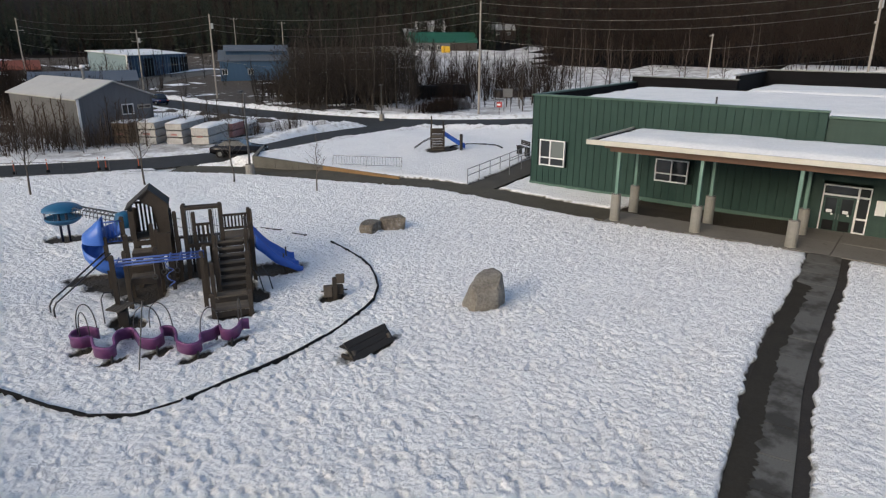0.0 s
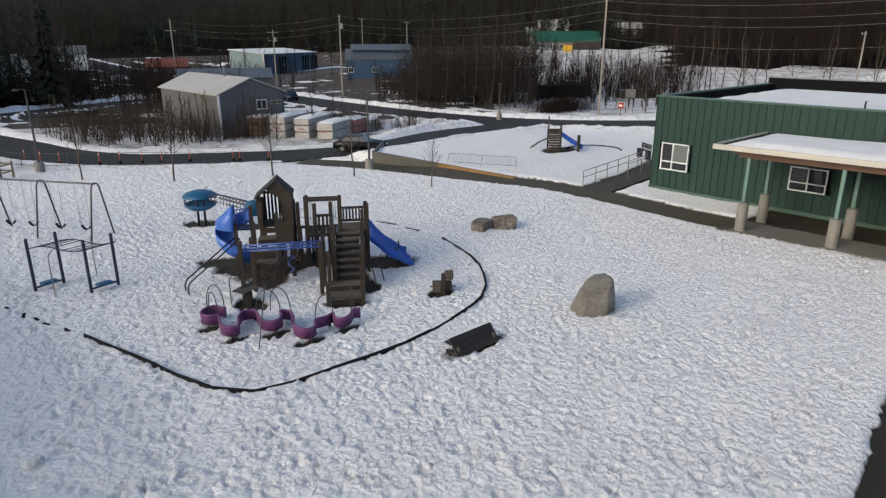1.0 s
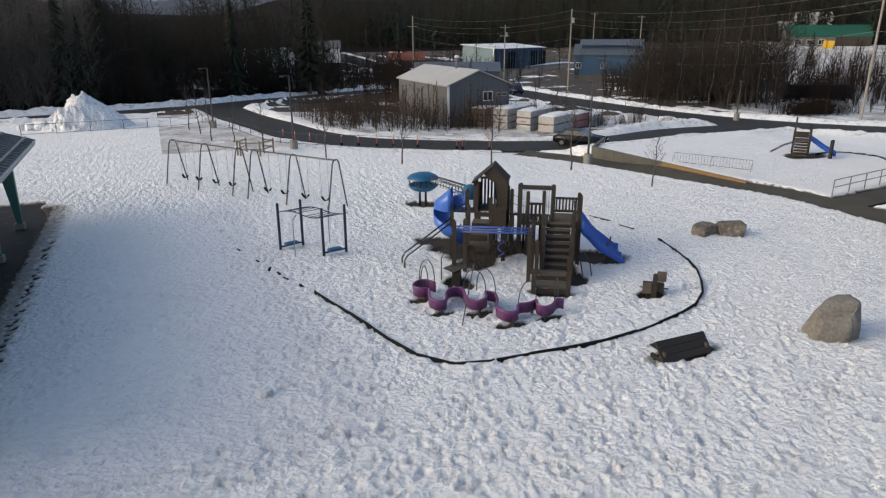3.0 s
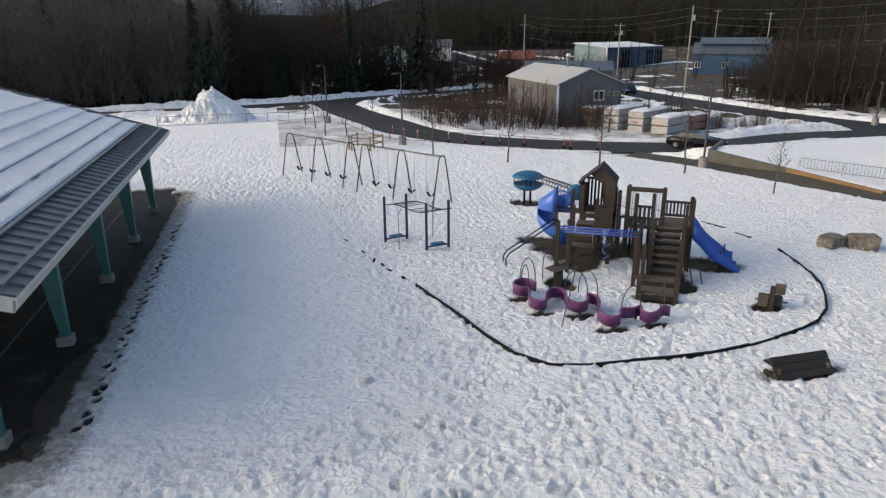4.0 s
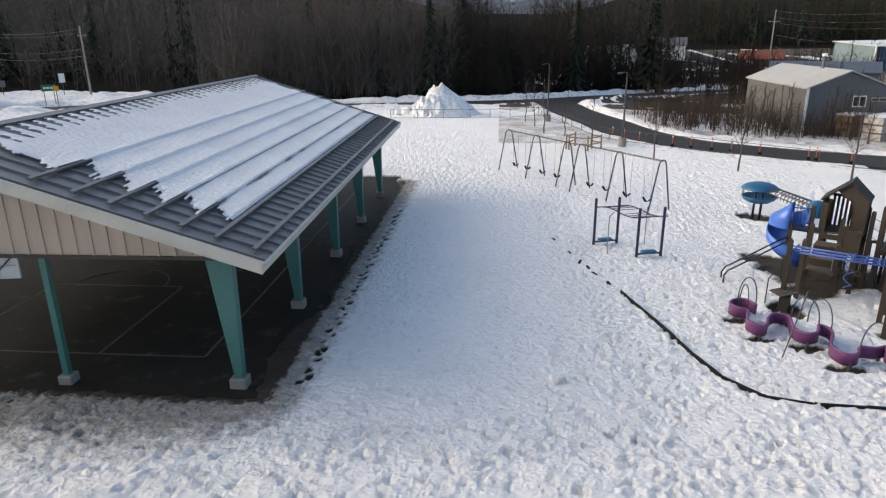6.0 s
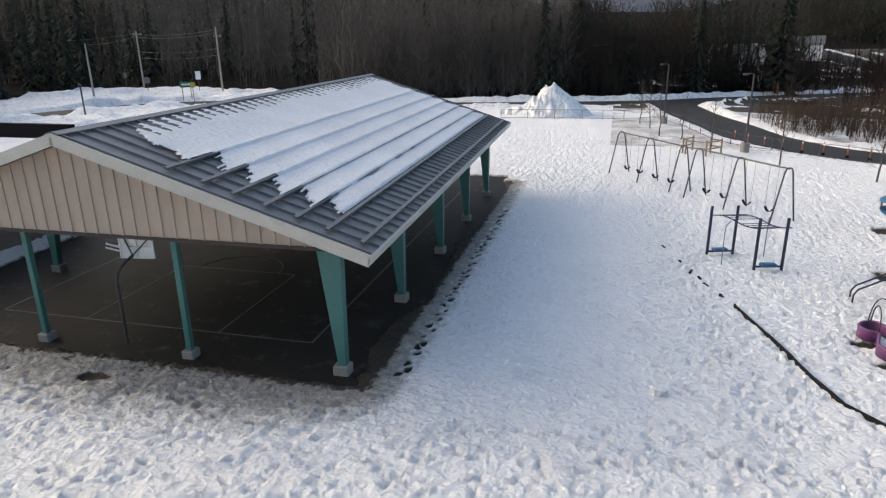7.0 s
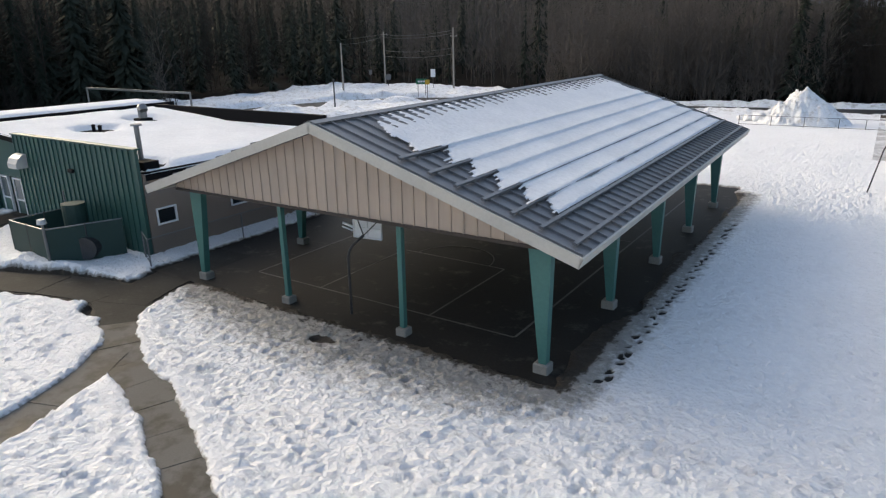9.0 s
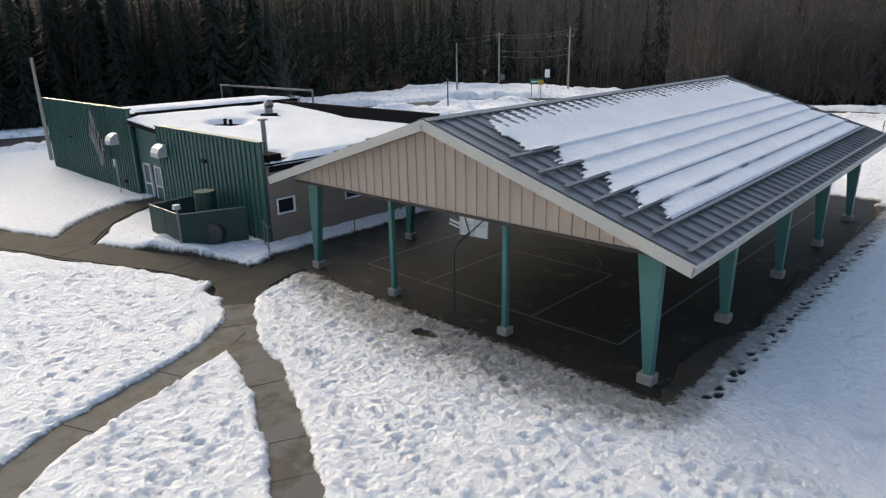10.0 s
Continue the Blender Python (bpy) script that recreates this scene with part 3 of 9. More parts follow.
build_ground()


def ribbon(name, line, half, z, material, label, category, widen=0.0, pieces=0.0):
    """A paved strip along a line in plan; cut into slabs of that length where pieces is given."""
    L = [Vector((p[0], p[1])) for p in line]
    dirs = [(L[min(i + 1, len(L) - 1)] - L[max(i - 1, 0)]).normalized() for i in range(len(L))]
    left = [p + Vector((-d.y, d.x)) * half for p, d in zip(L, dirs)]
    right = [p - Vector((-d.y, d.x)) * half for p, d in zip(L, dirs)]
    bm = bmesh.new()
    top = [[bm.verts.new((p.x, p.y, z + float(land(p.x, p.y)))) for p in side] for side in (left, right)]
    low = [[bm.verts.new((p.x, p.y, z - 0.12 + float(land(p.x, p.y)))) for p in side] for side in (left, right)]
    for i in range(len(L) - 1):
        bm.faces.new((top[1][i], top[1][i + 1], top[0][i + 1], top[0][i]))
        bm.faces.new((top[0][i], top[0][i + 1], low[0][i + 1], low[0][i]))
        bm.faces.new((top[1][i + 1], top[1][i], low[1][i], low[1][i + 1]))
    ob = part(name, bm, material)
    return tagged(ob, label, category, kind="structure")


def slab_walk(name, line, half, z, label, length=1.7, margin=0.14, material=CONCRETE):
    """A concrete walk of separate slabs over a bed of wet earth."""
    bed = ribbon(name, line, half + margin, z - 0.035, EARTH, label, "walkway")
    dist, acc = [0.0], 0.0
    for a, b in zip(line, line[1:]):
        acc += (Vector(b) - Vector(a)).length
        dist.append(acc)

    def at(s):
        s = min(max(s, 0), acc)
        for i in range(len(line) - 1):
            if dist[i + 1] >= s:
                t = (s - dist[i]) / max(dist[i + 1] - dist[i], 1e-6)
                p = Vector(line[i]).lerp(Vector(line[i + 1]), t)
                d = (Vector(line[i + 1]) - Vector(line[i])).normalized()
                return p, Vector((-d.y, d.x))
        return Vector(line[-1]), Vector((0, 1))
    s = 0.0
    while s < acc - 0.4:
        e = min(s + length - 0.025, acc)
        bm = bmesh.new()
        pts = []
        for q in (s, (s + e) / 2, e):
            p, nrm = at(q)
            pts.append(p - nrm * half)
        for q in (e, (s + e) / 2, s):
            p, nrm = at(q)
            pts.append(p + nrm * half)
        k = random.uniform(-0.006, 0.006)
        mid = at((s + e) / 2)[0]
        k += float(land(mid.x, mid.y))
        slab_poly(bm, [(p.x, p.y) for p in pts], z - 0.1 + k, z + k)
        part("slab", bm, material, bed)
        s += length
    return bed


Z_PAVE = -0.045
ribbon("drive_road", DRIVE, 2.7, Z_PAVE, ASPHALT, "wet dark asphalt drive curving round the lawn", "road")
ribbon("street_road", STREET, 3.4, Z_PAVE - 0.006, ASPHALT, "wet dark asphalt side street before the woods", "road")
ribbon("highway_road", HIGHWAY, 4.6, Z_PAVE - 0.012, ASPHALT, "grey asphalt highway lined with snow", "road")
YARD = [p.to_2d() for p in bezier([(60, 128), (72, 141), (84, 153), (97, 160), (114, 164)], 5)]
ribbon("yard_road", YARD, 6.0, 0.12, surface("dark_gravel_yard", (0.045, 0.043, 0.04), (0.10, 0.095, 0.088), 0.85, big=0.15, fine=3, relief=0.3), "dark gravel yard before the warehouses", "yard")
ribbon("west_road", WEST_ROAD, 4.6, Z_PAVE - 0.012, ASPHALT, "grey asphalt road with snowy verges", "road")
ribbon("asphalt_walkway", WALKWAY, 1.3, Z_PAVE, surface("walk_asphalt", (0.050, 0.045, 0.034), (0.102, 0.093, 0.073), 0.8, big=0.5, fine=18, relief=0.2, spec=0.2, wear=(0.035, 0.031, 0.024)), "damp grey asphalt walkway beside the lawn", "walkway")
ribbon("ramp_walk", RAMP, 1.0, Z_PAVE + 0.006, surface("ramp_asphalt", (0.050, 0.045, 0.036), (0.095, 0.087, 0.072), 0.8, big=0.5, fine=18, relief=0.2, spec=0.2), "dark asphalt ramp between railings", "walkway")
slab_walk("front_walk", SIDEWALK, 0.68, Z_PAVE, "damp grey concrete sidewalk with open joints", 1.5, margin=0.34)
slab_walk("branch_walk", BRANCH, 0.58, Z_PAVE + 0.004, "narrow damp concrete path through snow", 3.0)
slab_walk("school_walk", FRONT_WALK, 0.95, Z_PAVE + 0.008, "wet concrete walk along the school", 3.2, material=CONCRETE_WET)
slab_walk("side_walk", SIDE_WALK, 1.0, Z_PAVE + 0.012, "wet concrete walk between wall and shelter", 3.2, material=CONCRETE_WET)
slab_walk("entry_walk", ENTRY_WALK, 0.9, Z_PAVE + 0.016, "wet concrete walk to the entry doors", 2.4, material=CONCRETE_WET)


def wet_edge(line, a, b, outer, inner, sway, seed):
    """A dark soaked stain along one side of a walk between two places on its line."""
    rs_ = random.Random(seed)
    L = [Vector((p[0], p[1])) for p in line]
    pts = [p for p in L if a <= p.x <= b]
    fine = [pts[i].lerp(pts[i + 1], k / 6) for i in range(len(pts) - 1) for k in range(6)]
    n = len(fine)
    bm = bmesh.new()
    rows = []
    for i, p in enumerate(fine):
        d = (fine[min(i + 1, n - 1)] - fine[max(i - 1, 0)]).normalized()
        s = Vector((-d.y, d.x)) * (1 if d.x > 0 else -1)
        w = inner + sway * noise.noise(Vector((i * 0.16, seed, 0))) + 0.4 * sway * noise.noise(Vector((i * 0.7, seed, 3)))
        w = outer + (w - outer) * min(1.0, i / 4, (n - 1 - i) / 4)
        rows.append([bm.verts.new((*(p + s * o), Z_PAVE + 0.012 + float(land(p.x, p.y)))) for o in (w, outer)])
    for r0, r1 in zip(rows, rows[1:]):
        bm.faces.new((r0[0], r1[0], r1[1], r0[1]))
    bmesh.ops.recalc_face_normals(bm, faces=bm.faces)
    return tagged(part("wet_stain", bm, WET_FILM), "dark soaked stain along the snow edge of the walk", "stain", kind="stuff")


wet_edge(SIDEWALK, 4.0, 28.6, 0.70, 0.12, 0.26, 3)
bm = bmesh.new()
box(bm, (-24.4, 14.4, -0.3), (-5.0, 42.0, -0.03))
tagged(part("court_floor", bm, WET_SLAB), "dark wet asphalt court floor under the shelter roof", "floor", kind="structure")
PLAZA = tagged(part("plaza_bed", box(bmesh.new(), (33.15, -8.0, -0.6), (38.1, 14.1, -0.4)), EARTH), "entrance plaza of wide concrete slabs under the canopy", "pavement", kind="structure")
PLAZA_SLAB = surface("dry_plaza_concrete", (0.115, 0.108, 0.096), (0.19, 0.181, 0.165), 0.85, big=0.5, fine=18, relief=0.15, wear=(0.09, 0.083, 0.072), each=0.08)
for i in range(10):
    for j in range(2):
        y0, x0 = 14.05 - i * 2.2, 33.2 + j * 2.45
        if j == 1 and i < 4:
            continue
        lift = float(land(x0 + 1.2, y0 - 1.1))
        part("slab", box(bmesh.new(), (x0, y0 - 2.175, lift - 0.2), (x0 + 2.42, y0, lift + Z_PAVE + 0.01 + random.uniform(-0.004, 0.004)), 0.01), PLAZA_SLAB, PLAZA)


# ---- covered court ----
def tapered_column(at, inward, top=3.9):
    """A steel column, narrow at its foot and wide under the roof, on a concrete pier."""
    x, y = at
    col = thing("shelter_column", pose(x, y, 0), "teal painted tapered steel column on a concrete pier", "column", "columns of the shelter")
    bm = bmesh.new()
    box(bm, (-0.23, -0.21, -0.1), (0.23, 0.21, 0.26), 0.03)
    part("pier", bm, CONCRETE_LIGHT, col, "square grey concrete pier")
    web, fl = bmesh.new(), 0.13
    a0, a1 = -0.11 + 0.03 * inward, 0.11 + 0.03 * inward           # foot
    far = -0.32 * inward
    lo, hi = (min(-0.2, -0.2 + far), max(0.2, 0.2 + far))
    v = [web.verts.new(p) for p in ((a0, -fl, 0.26), (a1, -fl, 0.26), (a1, fl, 0.26), (a0, fl, 0.26), (lo, -fl, top), (hi, -fl, top), (hi, fl, top), (lo, fl, top))]
    for f in ((0, 1, 5, 4), (1, 2, 6, 5), (2, 3, 7, 6), (3, 0, 4, 7), (4, 5, 6, 7), (3, 2, 1, 0)):
        web.faces.new([v[i] for i in f])
    part("shaft", web, TEAL, col)
    return col


def slim_column(at, top=3.88):
    col = thing("gable_column", pose(*at, 0), "slim teal square steel column on a concrete pier", "column", "columns of the shelter")
    part("pier", box(bmesh.new(), (-0.2, -0.2, -0.1), (0.2, 0.2, 0.22), 0.03), CONCRETE_LIGHT, col, "square grey concrete pier")
    part("shaft", box(bmesh.new(), (-0.09, -0.09, 0.22), (0.09, 0.09, top), 0.01), TEAL, col)
    return col


SH_X, SH_HALF, SH_Y0, SH_Y1, SH_EAVE, SH_RIDGE = -13.92, 8.69, 13.92, 39.3, 3.885, 6.695
SHELTER = pose(SH_X, 0, 0, rz=1.08)
SNOW_BARS = (3.15, 4.2, 5.1, 6.0, 6.9, 7.78, 8.75)
for i in range(5):
    y = 15.05 + 5.4 * i
    tapered_column((-6.86, y + (0.1 if i == 2 else 0.0)), 1)
    tapered_column((-21.7, y - 0.05), -1)
for x in (-16.95, -11.72):
    slim_column((x, 14.95))
    slim_column((x - 0.3, 36.7))

shelter = thing("shelter_roof", SHELTER, "grey standing seam gable roof of an open court shelter, half under snow", "roof")
SLOPE = math.atan2(SH_RIDGE - SH_EAVE, SH_HALF)
LEN = math.hypot(SH_HALF, SH_RIDGE - SH_EAVE)


def on_slope(side, s, y, up=0.0):
    """A place on the roof: s metres down from the ridge, up over the metal."""
    return Vector((side * (s * math.cos(SLOPE) + up * math.sin(SLOPE)), y, SH_RIDGE - s * math.sin(SLOPE) + up * math.cos(SLOPE)))


def slope_box(bm, side, s0, s1, y0, y1, u0, u1):
    v = [bm.verts.new(on_slope(side, s, y, u)) for u in (u0, u1) for s, y in ((s0, y0), (s1, y0), (s1, y1), (s0, y1))]
    for f in ((0, 1, 2, 3), (7, 6, 5, 4), (0, 4, 5, 1), (1, 5, 6, 2), (2, 6, 7, 3), (3, 7, 4, 0)):
        bm.faces.new([v[i] for i in (f if side < 0 else f[::-1])])


for side in (-1, 1):
    bm = bmesh.new()
    slope_box(bm, side, 0, LEN, SH_Y0, SH_Y1, -0.18, 0.0)
    part("roof_panel", bm, ROOF_METAL, shelter)
    bm = bmesh.new()
    y = SH_Y0 + 0.12
    while y < SH_Y1:
        slope_box(bm, side, 0.12, LEN - 0.02, y - 0.02, y + 0.02, 0.002, 0.065)
        y += 0.6
    part("roof_seam", bm, ROOF_METAL, shelter)
    bm = bmesh.new()
    slope_box(bm, side, 0.0, 0.22, SH_Y0, SH_Y1, 0.068, 0.085)
    part("ridge_cap", bm, ROOF_METAL, shelter)
    # bars that hold the snow, running along the roof
    for s in SNOW_BARS:
        bm = bmesh.new()
        slope_box(bm, side, s - 0.055, s + 0.055, SH_Y0 + 0.35, SH_Y1 - 0.35, 0.07, 0.145)
        part("snow_guard", bm, ROOF_METAL, shelter)
    # fascia boards
    for y0, y1 in ((SH_Y0 - 0.06, SH_Y0 - 0.002), (SH_Y1 + 0.002, SH_Y1 + 0.06)):
        bm = bmesh.new()
        slope_box(bm, side, 0, LEN + 0.05, y0, y1, -0.27, 0.045)
        part("gable_fascia", bm, FASCIA, shelter, "cream painted fascia")
    bm = bmesh.new()
    slope_box(bm, side, LEN + 0.002, LEN + 0.06, SH_Y0 - 0.06, SH_Y1 + 0.06, -0.24, 0.02)
    part("eave_fascia", bm, FASCIA, shelter, "cream painted fascia")
# purlins and rafters under the metal
for side in (-1, 1):
    for i in range(5):
        y = 15.05 + 5.4 * i
        bm = bmesh.new()
        slope_box(bm, side, 0.1, LEN - 1.4, y - 0.13, y + 0.13, -0.75, -0.2)
        part("rafter", bm, TEAL, shelter, "teal steel frame beam")
    for s in (1.5, 3.0, 4.5, 6.0, 7.5):
        bm = bmesh.new()
        slope_box(bm, side, s - 0.04, s + 0.04, 14.6, 36.95, -0.4, -0.19)
        part("purlin", bm, DARK_BROWN, shelter)

# gable walls of tan ribbed metal: separate panels
def gable_wall(y, name):
    g = thing(name, SHELTER @ pose(0, y, 0), "tan ribbed metal siding closing the shelter gable", "wall", kind="structure")
    z0, x, w = 3.86, -7.55, 0.42
    while x < 7.5:
        x1 = min(x + w, 7.55)
        bm = bmesh.new()
        cut = lambda q: max(z0 + 0.02, SH_RIDGE - abs(q) * math.tan(SLOPE) - 0.24)
        xs = [x + 0.012, x1 - 0.012]
        if xs[0] < 0 < xs[1]:
            xs.insert(1, 0.0)
        lo = [bm.verts.new((q, 0, z0)) for q in xs]
        hi = [bm.verts.new((q, 0, cut(q))) for q in xs]
        lo2 = [bm.verts.new((q, 0.05, z0)) for q in xs]
        hi2 = [bm.verts.new((q, 0.05, cut(q))) for q in xs]
        bm.faces.new(lo + hi[::-1])
        bm.faces.new(lo2[::-1] + hi2)
        for a, b in ((lo, lo2), (hi, hi2)):
            for i in range(len(xs) - 1):
                bm.faces.new((a[i], a[i + 1], b[i + 1], b[i]))
        bm.faces.new((lo[0], hi[0], hi2[0], lo2[0]))
        bm.faces.new((lo[-1], lo2[-1], hi2[-1], hi[-1]))
        part("siding_panel", bm, BEIGE, g)
        rib = bmesh.new()
        box(rib, (x - 0.022, -0.035, z0), (x + 0.022, 0.052, cut(x)))
        part("siding_rib", rib, BEIGE, g)
        x += w
    part("bottom_trim", box(bmesh.new(), (-7.6, -0.05, z0 - 0.09), (7.6, 0.12, z0 - 0.002)), DARK_BROWN, g, "dark metal trim")
    part("backing", slab_gable(), DARK_BROWN, g)


def slab_gable():
    bm = bmesh.new()
    pts = [(-7.5, 3.88), (7.5, 3.88), (7.5, SH_RIDGE - 7.5 * math.tan(SLOPE) - 0.26), (0, SH_RIDGE - 0.26), (-7.5, SH_RIDGE - 7.5 * math.tan(SLOPE) - 0.26)]
    a = [bm.verts.new((x, 0.055, z)) for x, z in pts]
    b = [bm.verts.new((x, 0.11, z)) for x, z in pts]
    bm.faces.new(a)
    bm.faces.new(b[::-1])
    for i in range(5):
        bm.faces.new((a[i], b[i], b[(i + 1) % 5], a[(i + 1) % 5]))
    return bm


gable_wall(14.42, "wall_gable_south")
gable_wall(37.05, "wall_gable_north")


def roof_snow(side):
    """Snow on one slope: a sheet with a saw-toothed near edge, dips at each bar and a thaw line above the eave."""
    s_list = list(np.arange(0.25, 7.8, 0.07))
    y_list = list(np.arange(SH_Y0 + 0.2, SH_Y1 - 0.4, 0.07))
    bars = np.array(SNOW_BARS[:5] + (7.75,))
    S, Yy = np.meshgrid(s_list, y_list)
    seam = np.abs(((Yy - SH_Y0 - 0.12) / 0.6) % 1.0 - 0.5) * 2     # 0 between the seams, 1 at them
    near = bars[np.clip(np.searchsorted(bars, S), 0, 5)]
    into = np.clip((near - S) / 0.95, 0, 1)
    start = np.interp(S, [0.2, 1.0, 2.6, 3.05, 7.2], [3.2, 2.0, 1.55, 1.15, 1.0]) + 1.25 * into * (S > 3.1)
    tooth = 0.55 * np.abs(((S * 4.3) % 1.0) - 0.5) * 2 * (S > 3.1) + 0.45 * (value_noise(S, Yy, 0.3, 31) - 0.5)
    edge = (Yy - SH_Y0) - start - tooth
    far_edge = (SH_Y1 - Yy) - 0.8 - 0.5 * value_noise(S, Yy, 0.4, 32)
    top_edge = (S - 0.22 - (0.75 + 0.5 * value_noise(S * 0, Yy, 1.1, 33)) * seam ** 1.7) * 1.6
    foot = (7.7 - S) * 2
    e = np.minimum(np.minimum(edge, far_edge), np.minimum(top_edge * 0.6, foot))
    depth = 0.055 * step(e, 0.0, 0.22) + 0.02 * (value_noise(S, Yy, 0.8, 35) - 0.5)
    below = np.full(S.shape, 9.0)
    for b in bars:
        below = np.where((S > b - 0.03), np.minimum(below, S - b), below)
        depth += 0.05 * np.exp(-np.maximum(b + 0.06 - S, 0) / 0.4) * (S < b + 0.06)
        depth -= (0.02 + (0.09 if 6.5 < b < 7.2 else 0.0) * step(value_noise(S, Yy, 0.7, 36), 0.55, 0.75)) * np.exp(-((S - b - 0.09) / 0.05) ** 2) * (0.25 + 0.9 * value_noise(S, Yy, 0.8, 36))
    depth += 0.07
    keep = (e > 0) & (depth > 0.0)
    nx, ny = len(s_list), len(y_list)
    co = np.stack([side * (S * math.cos(SLOPE) + depth * math.sin(SLOPE)) , Yy, SH_RIDGE - S * math.sin(SLOPE) + depth * math.cos(SLOPE)], -1).reshape(-1, 3)
    k = (np.arange(ny - 1)[:, None] * nx + np.arange(nx - 1)[None, :])
    ok = keep[:-1, :-1] & keep[1:, :-1] & keep[:-1, 1:] & keep[1:, 1:]
    k = k[ok]
    F = np.stack([k, k + 1, k + nx + 1, k + nx], 1) if side > 0 else np.stack([k, k + nx, k + nx + 1, k + 1], 1)
    used, inv = np.unique(F, return_inverse=True)
    me = np_mesh("roof_snow", co[used], inv.reshape(-1, 4), SNOW_ROOF, True)
    ob = new("roof_snow", me)
    ob.matrix_world = SHELTER
    return tagged(ob, "white snow sheet with toothed edge lying on the shelter roof", "snow", kind="stuff")


roof_snow(1)
roof_snow(-1)


def basketball_hoop(at, turn):
    """Seen from behind: a bent pole, a framed white board and a rim beyond it."""
    h = thing("basketball_hoop", pose(*at, -0.03, rz=turn), "white backboard on a bent grey steel pole inside the shelter", "basketball hoop")
    part("pole", tube(bmesh.new(), [(0, 0, 0), (0, 0, 2.05), (0.03, 0.05, 2.3), (0.12, 0.18, 2.5), (0.34, 0.5, 2.75)], 0.05), STEEL_DARK, h)
    board = part("backboard", box(bmesh.new(), (-0.12, 0.62, 2.62), (1.0, 0.66, 3.42), 0.01), WHITE, h, "scuffed white backboard")
    for lo, hi in (((-0.12, 0.575, 2.62), (1.0, 0.615, 2.67)), ((-0.12, 0.575, 3.37), (1.0, 0.615, 3.42)), ((-0.12, 0.575, 2.67), (-0.07, 0.615, 3.37)), ((0.95, 0.575, 2.67), (1.0, 0.615, 3.37)), ((0.40, 0.575, 2.67), (0.46, 0.615, 3.37)), ((0.12, 0.575, 2.95), (0.4, 0.615, 3.0)), ((0.46, 0.575, 2.95), (0.95, 0.615, 3.0))):
        part("frame_bar", box(bmesh.new(), lo, hi), WHITE, board)
    ring = [(0.44 + 0.23 * math.cos(a), 0.95 + 0.23 * math.sin(a), 2.85) for a in np.linspace(0, 2 * math.pi, 17)]
    part("rim", tube(bmesh.new(), ring, 0.012, 5), ORANGE, h)
    part("brace", rod(bmesh.new(), (0.34, 0.5, 2.75), (0.9, 0.57, 3.3), 0.02), STEEL_DARK, h)
    part("brace", rod(bmesh.new(), (0.34, 0.5, 2.75), (0.1, 0.57, 3.25), 0.02), STEEL_DARK, h)
    arm = part("side_arm", box(bmesh.new(), (-0.42, -0.03, -0.04), (0.02, 0.03, 0.04), 0.008, m=pose(-0.12, 0.58, 3.0, 0, 14)), WHITE, h)
    part("side_rail", box(bmesh.new(), (-0.42, -0.02, -0.17), (0.02, 0.02, -0.12), 0.008, m=pose(-0.12, 0.58, 3.0, 0, 14)), WHITE, arm)
    return h


basketball_hoop((-14.25, 15.3), 8)
court_lines = thing("court_lines", pose(0, 0, 0), "worn pale painted lines on the court floor", "marking", kind="structure")
for lo, hi in (((-20.5, 16.6), (-20.42, 40)), ((-8.6, 16.6), (-8.52, 40)), ((-20.4, 16.55), (-8.6, 16.62)), ((-17.0, 16.6), (-16.93, 22)), ((-11.9, 16.6), (-11.83, 22)), ((-16.9, 22), (-11.9, 22.07)), ((-20.4, 28.2), (-8.6, 28.27))):
    part("line", box(bmesh.new(), (*lo, -0.03), (*hi, -0.022)), surface("worn_line_paint", (0.03, 0.029, 0.027), (0.12, 0.117, 0.11), 0.6, big=1.2, fine=9, relief=0) if "worn_line_paint" not in bpy.data.materials else bpy.data.materials["worn_line_paint"], court_lines)
pts = arc((-14.4, 22.0), 1.8, 0, 180, 20)
part("line", tube(bmesh.new(), [(x, y, -0.028) for x, y in pts], 0.03, 4), bpy.data.materials["worn_line_paint"], court_lines)


# ---- school buildings ----
def seam_wall(name, m, length, z0, z1, material, label, step_m=0.46, rib=0.055, holes=(), kind="structure"):
    """A wall of upright metal panels along local x, facing local -y, with raised seams; holes: (x0, x1, z0, z1) openings."""
    w = thing(name, m, label, "wall", kind=kind)
    n = max(1, round(length / step_m))
    s = length / n
    for i in range(n):
        a, b = i * s, (i + 1) * s
        spans = [(z0, z1)]
        for hx0, hx1, hz0, hz1 in holes:
            if a < hx1 - 0.05 and b > hx0 + 0.05:
                nxt = []
                for q0, q1 in spans:
                    if q0 < hz0:
                        nxt.append((q0, min(hz0, q1)))
                    if q1 > hz1:
                        nxt.append((max(hz1, q0), q1))
                spans = nxt
        for q0, q1 in spans:
            part("wall_panel", box(bmesh.new(), (a + 0.006, 0, q0), (b - 0.006, 0.16, q1)), material, w)
            part("wall_seam", box(bmesh.new(), (a - 0.018, -rib, q0), (a + 0.018, 0.1, q1)), material, w)
    return w


